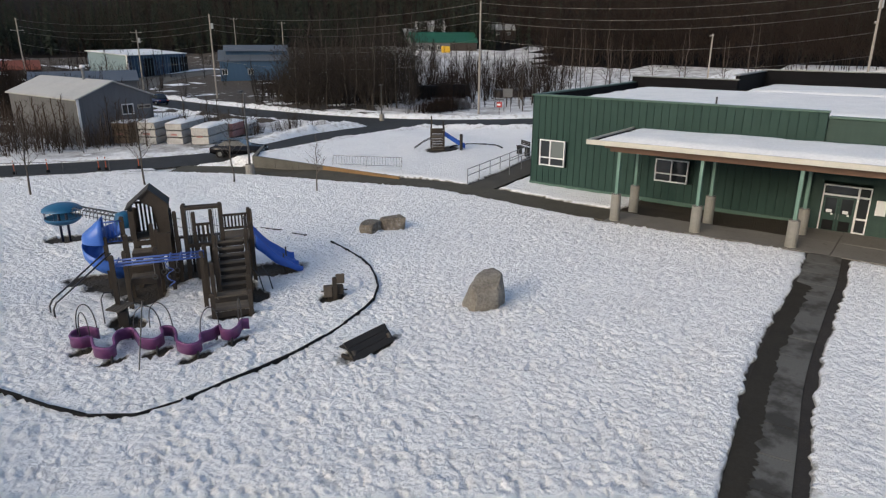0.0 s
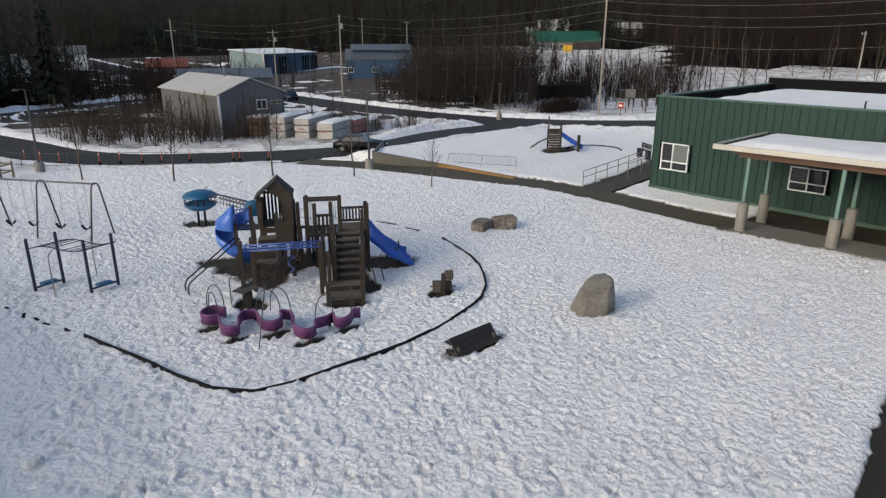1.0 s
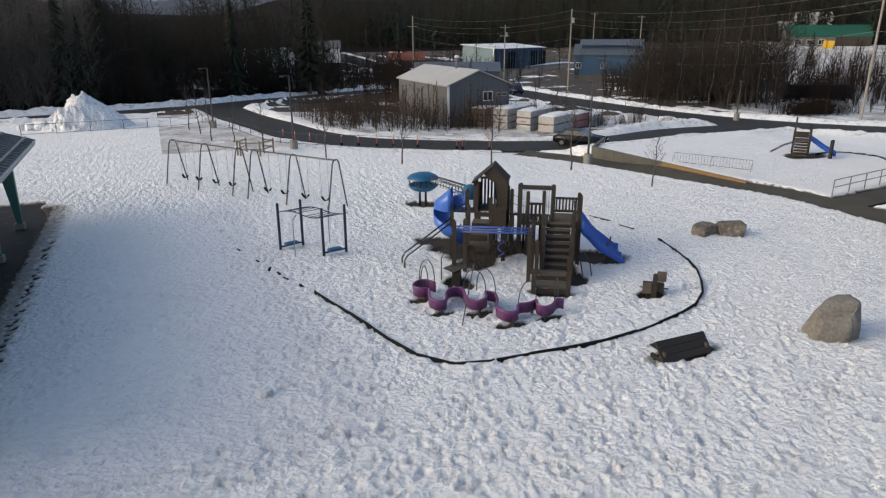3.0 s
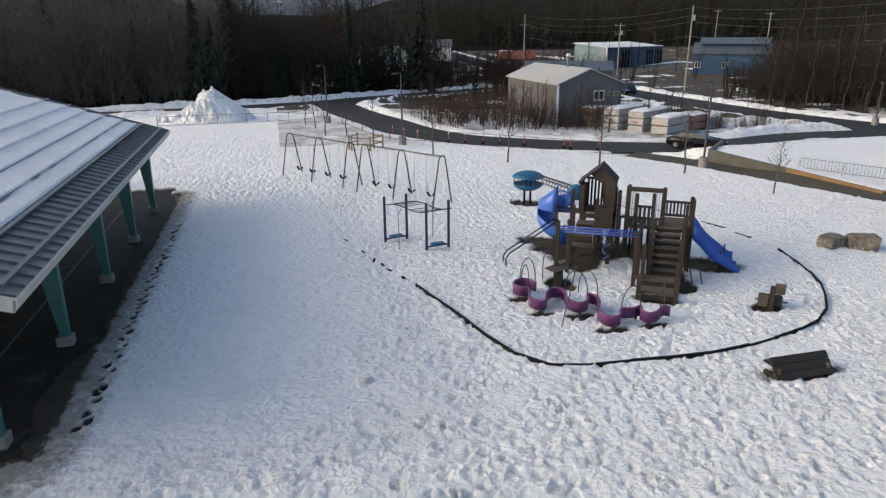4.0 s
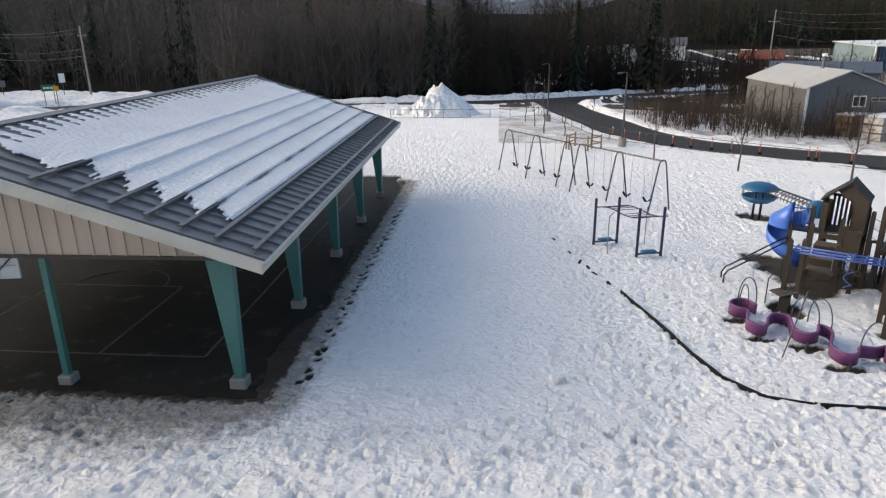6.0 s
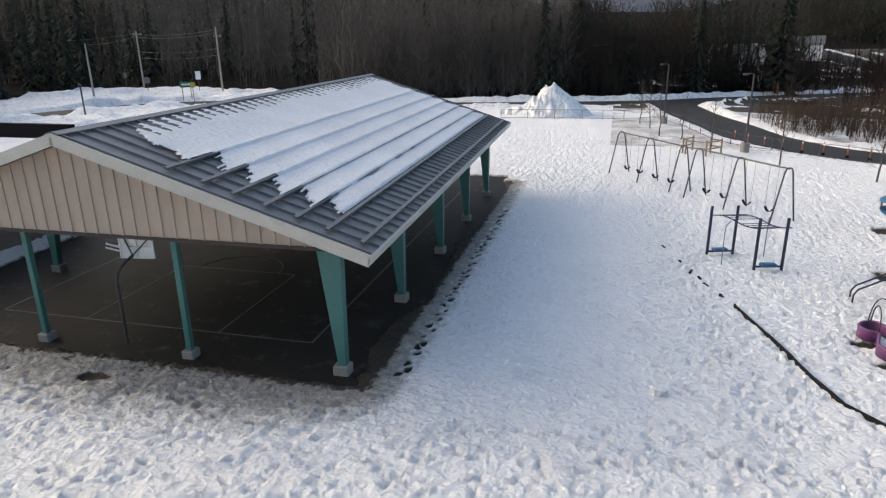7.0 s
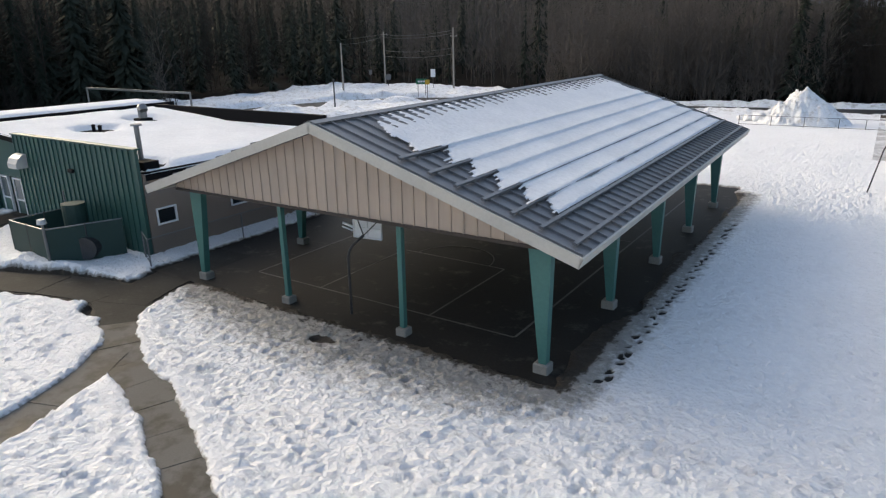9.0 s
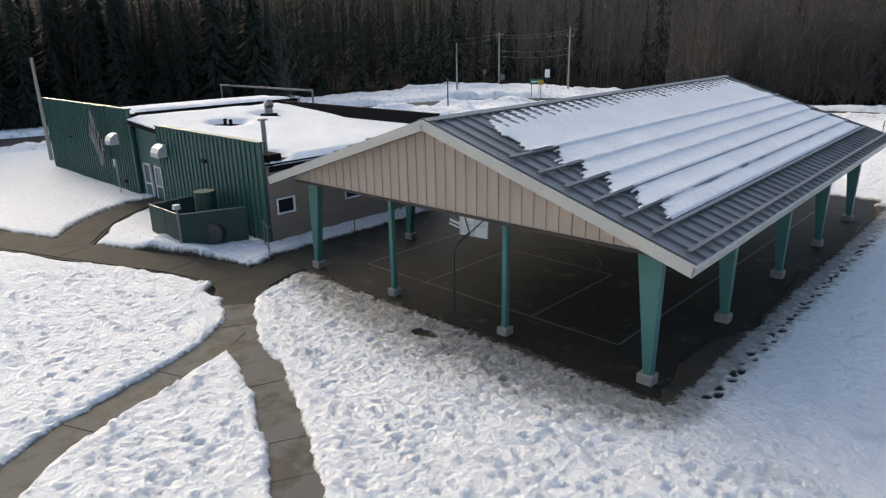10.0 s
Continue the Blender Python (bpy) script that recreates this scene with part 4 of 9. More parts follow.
def lap_wall(name, m, length, z0, z1, material, label, holes=()):
    """A wall of level lap boards along local x, facing local -y."""
    w = thing(name, m, label, "wall", kind="structure")
    z = z0
    while z < z1 - 0.02:
        h = min(0.29, z1 - z)
        spans = [(0, length)]
        for hx0, hx1, hz0, hz1 in holes:
            if z < hz1 - 0.02 and z + h > hz0 + 0.02:
                spans = [(p, q) for a, b in spans for p, q in ((a, min(b, hx0)), (max(a, hx1), b)) if q - p > 0.02]
        for a, b in spans:
            bm = bmesh.new()
            v = [bm.verts.new(p) for p in ((a, -0.05, z), (b, -0.05, z), (b, -0.012, z + h), (a, -0.012, z + h), (a, 0.14, z), (b, 0.14, z), (b, 0.14, z + h), (a, 0.14, z + h))]
            for f in ((0, 1, 2, 3), (4, 7, 6, 5), (0, 4, 5, 1), (3, 2, 6, 7), (0, 3, 7, 4), (1, 5, 6, 2)):
                bm.faces.new([v[k] for k in f])
            part("lap_board", bm, material, w)
        z += h
    return w


def window_unit(name, m, w, h, bars, frame_mat=WHITE, panes=None, depth=0.12):
    """A window facing local -y with its lower left corner at the origin; bars: (x, z0, z1) uprights and (z, x0, x1) rails."""
    win = thing(name, m, "white framed window with dark glass", "window", kind="structure")
    t = 0.07
    for lo, hi in (((0, 0), (w, t)), ((0, h - t), (w, h)), ((0, t), (t, h - t)), ((w - t, t), (w, h - t))):
        part("window_frame", box(bmesh.new(), (lo[0], -0.05, lo[1]), (hi[0], depth, hi[1]), 0.006), frame_mat, win)
    for kind, p, a, b in bars:
        q = ((p - 0.035, -0.035, a), (p + 0.035, depth - 0.02, b)) if kind == "v" else ((a, -0.034, p - 0.035), (b, depth - 0.022, p + 0.035))
        part("glazing_bar", box(bmesh.new(), *q), frame_mat, win)
    for x0, x1, z0, z1, g in (panes or [(t, w - t, t, h - t, GLASS)]):
        part("pane", box(bmesh.new(), (x0, 0.05, z0), (x1, 0.07, z1)), g, win)
    return win


WX = 39.6
EASTF = lambda y, z=0.0, x=WX: pose(x, y, z, 0, 0, -90)   # local x runs to -y, local -y looks to -x
front_holes = [(0.6, 2.5, 1.36, 3.12), (8.7, 10.7, 1.30, 2.69)]
seam_wall("wall_school_front", EASTF(22.2), 17.5, -0.1, 5.99, GREEN, "green standing seam metal front wall of the school", holes=front_holes)
window_unit("window_1", EASTF(21.6, 1.36, WX), 1.9, 1.76, [("v", 0.8, 0.07, 1.69), ("h", 0.55, 0.07, 1.83)], panes=[(0.07, 0.78, 0.57, 1.69, GLASS), (0.83, 1.83, 0.57, 1.69, GLASS_PALE), (0.07, 0.78, 0.07, 0.53, GLASS), (0.83, 1.83, 0.07, 0.53, GLASS)])
window_unit("window_2", EASTF(13.5, 1.30, WX), 2.0, 1.39, [("v", 1.0, 0.07, 1.32), ("h", 0.5, 0.07, 1.93)])
seam_wall("wall_school_end", pose(39.62, 22.2, 0, 0, 0, 0) @ pose(0, 0, 0, 0, 0, 180) @ pose(-17.4, 0, 0), 17.4, -0.1, 5.99, GREEN, "green standing seam metal end wall of the school")
part_base = thing("baseboard_school", pose(0, 0, 0), "green metal base flashing at the foot of the school wall", "trim", kind="structure")
part("flashing", box(bmesh.new(), (39.5, 4.7, -0.05), (39.56, 22.25, 0.17)), GREEN_TRIM, part_base)
cap = thing("trim_parapet", pose(0, 0, 0), "green and black metal parapet cap round the flat roof", "trim", kind="structure")
part("front_cap", box(bmesh.new(), (39.5, 4.65, 6.0), (39.9, 22.3, 6.1), 0.01), GREEN_TRIM, cap)
part("end_cap", box(bmesh.new(), (39.9, 21.9, 6.0), (57.2, 22.3, 6.1), 0.01), GREEN_TRIM, cap)
part("parapet_inside", box(bmesh.new(), (39.78, 4.7, 5.5), (39.88, 21.9, 5.995)), DARK_PARAPET, cap)
part("parapet_inside", box(bmesh.new(), (39.9, 21.75, 5.5), (57.0, 21.88, 5.995)), DARK_PARAPET, cap)
part("back_parapet", box(bmesh.new(), (56.9, 13.6, 5.3), (57.2, 22.3, 6.5)), DARK_PARAPET, cap)
part("back_cap", box(bmesh.new(), (56.8, 13.5, 6.504), (57.3, 22.35, 6.58)), CAP_METAL, cap)
part("back_parapet", box(bmesh.new(), (66.4, -30, 5.3), (66.7, 13.9, 6.95)), DARK_PARAPET, cap)
part("back_cap", box(bmesh.new(), (66.3, -30, 6.954), (66.8, 14.0, 7.04)), CAP_METAL, cap)
part("side_parapet", box(bmesh.new(), (57.21, 13.55, 5.3), (66.39, 13.85, 6.85)), DARK_PARAPET, cap)
part("side_cap", box(bmesh.new(), (56.9, 13.45, 6.854), (66.29, 13.95, 6.93)), CAP_METAL, cap)
lap_wall("wall_school_lap", EASTF(4.7, 0, 39.9), 26, -0.1, 5.7, GREEN, "green horizontal lap siding wall over the entrance")
tagged(part("trim_lap_cap", box(bmesh.new(), (39.75, -21.3, 5.704), (40.2, 4.68, 5.82), 0.01), GREEN_TRIM), "green metal cap over the lap siding", "trim", kind="structure")
tagged(part("roof_school_rear", box(bmesh.new(), (56.91, -24, -0.1), (66.39, 13.54, 5.49)), DARK_PARAPET), "flat dark roof of the deeper school wing", "roof", kind="structure")
tagged(part("roof_school", box(bmesh.new(), (39.9, -24, 5.2), (56.9, 21.75, 5.5)), DARK_PARAPET), "flat dark membrane roof of the school", "roof", kind="structure")
tagged(part("wall_school_core", box(bmesh.new(), (40.1, -24, -0.1), (56.8, 21.9, 5.19)), GREEN), "green metal walls of the school behind the front", "wall", kind="structure")


def snow_pad(name, x0, x1, y0, y1, z, label, cell=0.35, edge=0.5, thick=0.2, seed=40, holes=(), slope=0.0):
    """A sheet of snow lying on a flat roof, thinning to an uneven edge; holes are thawed rings (x, y, radius)."""
    xs, ys = np.arange(x0, x1 + 1e-6, cell), np.arange(y0, y1 + 1e-6, cell)
    X, Y = np.meshgrid(xs, ys)
    e = np.minimum(np.minimum(X - x0, x1 - X), np.minimum(Y - y0, y1 - Y)) - 0.5 * edge * value_noise(X, Y, 1.2, seed)
    for hx, hy, hr in holes:
        e = np.minimum(e, np.hypot(X - hx, Y - hy) - hr * (0.8 + 0.4 * value_noise(X, Y, 0.5, seed + 1)))
    Z = z + thick * step(e, 0, edge) + 0.1 * thick * (value_noise(X, Y, 1.6, seed + 2) - 0.5) + slope * (Y - y0) - 0.05 * (e < 0)
    nx = len(xs)
    k = (np.arange(len(ys) - 1)[:, None] * nx + np.arange(nx - 1)[None, :])
    ok = (e[:-1, :-1] > -cell) & (e[1:, 1:] > -cell)
    k = k[ok]
    F = np.stack([k, k + 1, k + nx + 1, k + nx], 1)
    used, inv = np.unique(F, return_inverse=True)
    V = np.stack([X.ravel(), Y.ravel(), Z.ravel()], 1)
    return tagged(new(name, np_mesh(name, V[used], inv.reshape(-1, 4), SNOW_ROOF, True)), label, "snow", kind="stuff")


snow_pad("roof_snow", 40.6, 56.7, -24, 21.4, 5.52, "clean white snow on the flat school roof", edge=0.9, thick=0.28, holes=[(47, 1.5, 0.5)])
snow_pad("roof_snow", 56.2, 66.3, -24, 13.4, 5.53, "clean white snow on the deeper school roof", edge=0.7, thick=0.3, seed=44)
pipe = thing("vent_pipe", pose(40.4, 10.6, 5.5), "thin dark vent pipe standing on the school roof", "vent pipe")
part("stack", rod(bmesh.new(), (0, 0, 0), (0, 0, 0.95), 0.05), STEEL_DARK, pipe)
hatch = thing("roof_vent", pose(47, 1.5, 5.5), "small grey roof vent in thawed snow", "roof vent")
part("hood", box(bmesh.new(), (-0.3, -0.2, 0), (0.3, 0.2, 0.3), 0.04), CAP_METAL, hatch)

# entrance canopy
canopy = thing("entrance_canopy", pose(0, 0, 0), "flat canopy with cream fascia, wood soffit and snow on top", "canopy")


def tilt_box(bm, lo, hi):
    """A box along y that rises very slightly towards the doors."""
    box(bm, lo, hi)
    for v in bm.verts:
        v.co.z += 0.22 - (v.co.y - 8.0) * 0.007
    return bm


part("deck", tilt_box(bmesh.new(), (33.1, -12, 4.13), (39.55, 15.0, 4.2)), DARK_PARAPET, canopy)
part("front_fascia", tilt_box(bmesh.new(), (32.95, -12, 4.04), (33.09, 15.1, 4.29)), FASCIA, canopy, "cream painted fascia")
part("end_fascia", tilt_box(bmesh.new(), (33.1, 15.0, 4.04), (39.5, 15.12, 4.29)), FASCIA, canopy, "cream painted fascia")
part("soffit", tilt_box(bmesh.new(), (33.35, -12, 3.86), (39.5, 14.2, 4.12)), WOOD_SOFFIT, canopy, "brown stained wood soffit")
part("beam", tilt_box(bmesh.new(), (33.45, -12, 3.68), (33.75, 13.9, 3.855)), WOOD_SOFFIT, canopy, "brown timber beam")
part("beam", tilt_box(bmesh.new(), (36.15, -12, 3.68), (36.45, 13.9, 3.855)), WOOD_SOFFIT, canopy, "brown timber beam")
pad = snow_pad("canopy_snow", 33.15, 39.4, -12, 14.95, 4.2, "white snow lying on the canopy", edge=0.8, thick=0.22, seed=50, cell=0.3)
for v in pad.data.vertices:
    v.co.z += 0.22 - (v.co.y - 8.0) * 0.007


def canopy_post(at):
    p = thing("canopy_post", pose(*at, 0), "pale green steel post on a round concrete pier", "post", "canopy posts")
    part("pier", rod(bmesh.new(), (0, 0, -0.1), (0, 0, 1.55), 0.27, 0.26, 16), CONCRETE_LIGHT, p, "round light concrete pier")
    part("base_plate", box(bmesh.new(), (-0.16, -0.16, 1.55), (0.16, 0.16, 1.58)), STEEL, p)
    part("shaft", box(bmesh.new(), (-0.085, -0.085, 1.58), (0.085, 0.085, 3.92 - (at[1] - 8) * 0.007), 0.008), PALE_GREEN, p)
    return p


for y in (13.4, 9.05, 4.57, 0.1):
    canopy_post((33.6, y))
for y in (13.4, 9.15, 4.6, 0.2):
    canopy_post((36.3, y))

# entrance vestibule with double doors
lap_wall("wall_vestibule_front", EASTF(4.55, 0, 37.9), 9, -0.08, 3.86, GREEN, "green lap siding round the entrance doors", holes=[(0.42, 2.55, -0.1, 2.66)])
seam_wall("wall_vestibule_side", pose(39.6, 4.55, 0, 0, 0, 180), 1.7, -0.08, 3.86, GREEN, "green metal side wall of the entrance")
door = thing("door_1", EASTF(4.12, -0.03, 37.93), "dark green double entrance doors with white frame and notices", "door", kind="structure")
for lo, hi in (((0, 0), (0.06, 2.66)), ((1.53, 0), (1.62, 2.66)), ((2.06, 0), (2.12, 2.66)), ((0.06, 2.1), (1.53, 2.18)), ((0.06, 2.6), (1.53, 2.66)), ((1.62, 2.6), (2.06, 2.66)), ((1.62, 2.1), (2.06, 2.18)), ((1.62, 1.0), (2.06, 1.08)), ((1.62, 0), (2.06, 0.35))):
    part("door_frame", box(bmesh.new(), (lo[0], -0.04, lo[1]), (hi[0], 0.1, hi[1])), WHITE, door)
DOOR_GREEN = surface("dark_green_door_paint", (0.012, 0.04, 0.033), (0.02, 0.055, 0.045), 0.4, relief=0.03)
for x in (0.07, 0.8):
    leaf = part("door_leaf", box(bmesh.new(), (x, 0.0, 0.01), (x + 0.715, 0.05, 2.09), 0.006), DOOR_GREEN, door)
    part("pane", box(bmesh.new(), (x + 0.11, -0.006, 1.18), (x + 0.61, -0.001, 1.98)), GLASS, leaf)
    part("lower_panel", box(bmesh.new(), (x + 0.11, -0.012, 0.3), (x + 0.61, -0.001, 0.82), 0.004), RUBBER, leaf)
    hx = x + (0.66 if x < 0.5 else 0.06)
    part("handle", rod(bmesh.new(), (hx, -0.05, 0.9), (hx, -0.05, 1.2), 0.014), STEEL, leaf)
    part("notice", box(bmesh.new(), (x + 0.2, -0.014, 1.22), (x + 0.46, -0.008, 1.38)), WHITE, leaf)
    part("notice", box(bmesh.new(), (x + 0.42, -0.014, 1.1), (x + 0.52, -0.008, 1.2)), WHITE, leaf)
for lo, hi in (((0.08, 2.19), (1.52, 2.59)), ((1.63, 2.19), (2.05, 2.59)), ((1.63, 1.09), (2.05, 2.09)), ((1.63, 0.36), (2.05, 0.99))):
    part("pane", box(bmesh.new(), (lo[0], 0.03, lo[1]), (hi[0], 0.045, hi[1])), GLASS, door)
notice = thing("notice_board", EASTF(1.75, 1.35, 37.84), "small white notice sheet on the entrance wall", "notice")
part("sheet", box(bmesh.new(), (0, 0, 0), (0.45, 0.02, 0.75)), WHITE, notice)

# second school building, behind the shelter
SOUTHF = lambda x, y, z=0.0: pose(x, y, z)      # local x runs to +x, local -y looks to -y
seam_wall("wall_gym_left", SOUTHF(-57.7, 16.0), 15.75, -0.2, 5.3, GREEN2, "dark green standing seam metal wall with sculpture", 0.42)
seam_wall("wall_gym_right", SOUTHF(-37.0, 15.5), 10.7, -0.2, 4.72, GREEN2, "dark green standing seam metal wall behind enclosure", 0.42)
lap_wall("wall_gym_entry", SOUTHF(-41.93, 16.3), 4.9, -0.2, 4.6, GREEN2, "dark green lap siding over recessed entry doors", holes=[(0.25, 2.95, -0.2, 1.95)])
seam_wall("wall_gym_return", pose(-41.93, 16.48, 0, 0, 0, 90), 12.0, 4.3, 5.1, DARK_PARAPET, "black metal side of the taller block")
for i, x in enumerate((-41.62, -40.05)):
    d = thing("door_gym", SOUTHF(x, 16.32), "glazed white framed entry door in green wall", "door", kind="structure")
    for lo, hi in (((0, 0), (0.08, 2.05)), ((0.95, 0), (1.03, 2.05)), ((0.08, 1.97), (0.95, 2.05)), ((0.08, 0.75), (0.95, 0.83))):
        part("door_frame", box(bmesh.new(), (lo[0], -0.05, lo[1]), (hi[0], 0.08, hi[1])), WHITE, d)
    part("pane", box(bmesh.new(), (0.08, 0.01, 0.83), (0.95, 0.03, 1.97)), GLASS_PALE, d)
    part("kick_panel", box(bmesh.new(), (0.08, 0.0, 0.0), (0.95, 0.04, 0.75)), GREEN2, d)
tagged(part("wall_gym_core", box(bmesh.new(), (-36.85, 15.7, -0.2), (-26.5, 27.0, 3.6)), BROWN_WALL), "tan wall body of the school wing", "wall", kind="structure")
tagged(part("wall_gym_core_left", box(bmesh.new(), (-57.5, 16.2, -0.2), (-42.1, 28.5, 4.1)), GREEN2), "green wall body of the taller block", "wall", kind="structure")
tagged(part("wall_gym_core_entry", box(bmesh.new(), (-41.85, 16.5, -0.2), (-36.9, 26.8, 4.28)), GREEN2), "green wall body over the entry", "wall", kind="structure")
# roof of the wing: falls towards the court
def wing_roof(x):
    return 4.45 - 0.072 * (x + 37.0)


# tan side wall with windows
side = thing("wall_gym_side", pose(-26.3, 15.7, 0, 0, 0, 90), "tan stucco side wall with small dark windows", "wall", kind="structure")
z_win = (1.25, 2.03)
xs_cut = [0.0, 0.38, 1.42, 4.45, 5.45, 8.6, 9.6, 11.3]
for i in range(7):
    a, b = xs_cut[i], xs_cut[i + 1]
    if i % 2 == 0:
        part("wall_piece", box(bmesh.new(), (a, 0, -0.2), (b, 0.18, 3.65)), BROWN_WALL, side)
    else:
        part("wall_piece", box(bmesh.new(), (a, 0, -0.2), (b, 0.18, z_win[0])), BROWN_WALL, side)
        part("wall_piece", box(bmesh.new(), (a, 0, z_win[1]), (b, 0.18, 3.65)), BROWN_WALL, side)
for x in (0.38, 4.45, 8.6):
    window_unit("window_side", pose(-26.28, 15.7 + x, z_win[0], 0, 0, 90), 1.02, 0.78, [])
gcap = thing("trim_gym_parapet", pose(0, 0, 0), "thin metal parapet caps on the school wing", "trim", kind="structure")
part("cap", box(bmesh.new(), (-57.8, 15.9, 5.304), (-41.9, 16.25, 5.38)), GREEN2, gcap)
part("cap", box(bmesh.new(), (-37.1, 15.4, 4.724), (-26.2, 15.75, 4.79)), GREEN2, gcap)
part("cap", box(bmesh.new(), (-26.5, 15.75, 3.654), (-26.22, 27.0, 3.71)), DARK_PARAPET, gcap)
part("cap", box(bmesh.new(), (-42, 26.9, 4.3), (-26.1, 27.2, 5.02)), DARK_PARAPET, gcap)
high = thing("upper_roof_block", pose(0, 0, 0), "low upper roof block with dark edge and snow", "roof block", kind="structure")
part("wall", box(bmesh.new(), (-46.2, 16.2, 4.11), (-42.1, 28.5, 5.0)), DARK_PARAPET, high)
part("rail", box(bmesh.new(), (-53.5, 28.6, 5.62), (-40.2, 28.7, 5.76)), CAP_METAL, high)
part("rail", box(bmesh.new(), (-40.3, 28.6, 4.0), (-40.2, 28.7, 5.615)), CAP_METAL, high)
part("rail", box(bmesh.new(), (-53.5, 28.6, 4.0), (-53.4, 28.7, 5.615)), CAP_METAL, high)
snow_pad("roof_snow", -46.1, -42.05, 16.3, 28.4, 5.01, "white snow on the taller block roof", thick=0.22, seed=62)
wing_snow = snow_pad("roof_snow", -41.8, -26.2, 15.8, 26.9, 4.0, "smooth white snow on the sloping school wing roof", thick=0.25, seed=63, holes=[(-36.2, 19.5, 0.95), (-37.6, 23.4, 0.9), (-27.4, 16.6, 0.7)], cell=0.3)
for v in wing_snow.data.vertices:
    v.co.z += wing_roof(v.co.x) - 4.0
bm = bmesh.new()
v = [bm.verts.new((x, y, wing_roof(x) - d)) for d in (0.35, 0.02) for x, y in ((-41.8, 15.85), (-26.25, 15.85), (-26.25, 26.9), (-41.8, 26.9))]
for f in ((0, 1, 2, 3), (7, 6, 5, 4), (0, 4, 5, 1), (1, 5, 6, 2), (2, 6, 7, 3), (3, 7, 4, 0)):
    bm.faces.new([v[k] for k in f])
bmesh.ops.recalc_face_normals(bm, faces=bm.faces)
tagged(part("roof_wing", bm, DARK_PARAPET), "dark membrane roof of the school wing sloping to the court", "roof", kind="structure")


def roof_vent(at, scale=1.0, label="bright metal goose-neck roof vent in thawed snow"):
    v = thing("roof_vent", pose(*at), label, "roof vent")
    bm = tube(bmesh.new(), [(0, 0, -0.1), (0, 0, 0.55 * scale), (0.06, -0.05, 0.75 * scale), (0.3, -0.12, 0.8 * scale), (0.42, -0.15, 0.6 * scale)], 0.26 * scale, 10)
    part("neck", bm, STEEL, v)
    part("base", box(bmesh.new(), (-0.4 * scale, -0.4 * scale, -0.1), (0.4 * scale, 0.4 * scale, 0.12), 0.02), DARK_PARAPET, v)


roof_vent((-37.9, 23.4, 4.55))
for dx in (-0.35, 0.3):
    low = thing("roof_drain_vent", pose(-36.2 + dx, 19.5, 4.38), "short dark vent stub in thawed snow", "roof vent")
    part("stub", rod(bmesh.new(), (0, 0, 0), (0, 0, 0.35), 0.1, 0.1, 10), DARK_PARAPET, low)
    part("cap", rod(bmesh.new(), (0, 0, 0.352), (0, 0, 0.42), 0.15, 0.06, 10), DARK_PARAPET, low)
flue = thing("flue_pipe", pose(-27.3, 16.4, 3.75), "tall bare metal flue with storm collar on the roof corner", "flue")
part("stack", rod(bmesh.new(), (0, 0, 0.2), (0, 0, 1.85), 0.11, 0.11, 12), STEEL, flue)
part("collar", rod(bmesh.new(), (0, 0, 0.2), (0, 0, 0.35), 0.3, 0.14, 12), STEEL, flue)
part("cap", rod(bmesh.new(), (0, 0, 1.86), (0, 0, 1.94), 0.26, 0.22, 12), STEEL, flue)
part("box", box(bmesh.new(), (-0.2, -0.45, -0.3), (0.85, 0.3, 0.35), 0.02), DARK_PARAPET, flue, "black metal box")


def wall_hood(at, w=0.95):
    h = thing("wall_vent_hood", pose(*at), "pale curved metal vent hood on the green wall", "vent hood")
    bm = bmesh.new()
    prof = [(0, 0), (-0.55, 0), (-0.55, 0.25), (-0.42, 0.5), (-0.2, 0.66), (0, 0.7)]
    rows = [[bm.verts.new((x, y, z)) for y, z in prof] for x in (-w / 2, w / 2)]
    bm.faces.new(rows[0])
    bm.faces.new(rows[1][::-1])
    for i in range(len(prof)):
        j = (i + 1) % len(prof)
        bm.faces.new((rows[0][i], rows[1][i], rows[1][j], rows[0][j]))
    part("hood", bm, STEEL_PALE, h)


STEEL_PALE = surface("pale_grey_metal", (0.40, 0.41, 0.41), (0.52, 0.53, 0.53), 0.5, 0.2, relief=0.04)
wall_hood((-36.4, 15.46, 3.1))
wall_hood((-43.0, 15.46, 3.2), 0.8)
for x, z in ((-51.2, 3.0), (-31.6, 3.35), (-42.3, 0.9)):
    lamp = thing("wall_light", pose(x, 15.46, z), "small dark wall light on green siding", "wall light")
    part("housing", box(bmesh.new(), (-0.2, -0.16, -0.08), (0.2, 0, 0.1), 0.03), RUBBER, lamp)
dp = thing("wall_pipe", pose(-43.4, 15.4, 0), "pale conduit and box running down the green wall", "pipe")
part("conduit", rod(bmesh.new(), (0, -0.04, 0.0), (0, -0.04, 2.0), 0.04), STEEL_PALE, dp)
part("box", box(bmesh.new(), (-0.2, -0.15, 1.75), (0.1, 0, 2.2), 0.02), STEEL_PALE, dp)
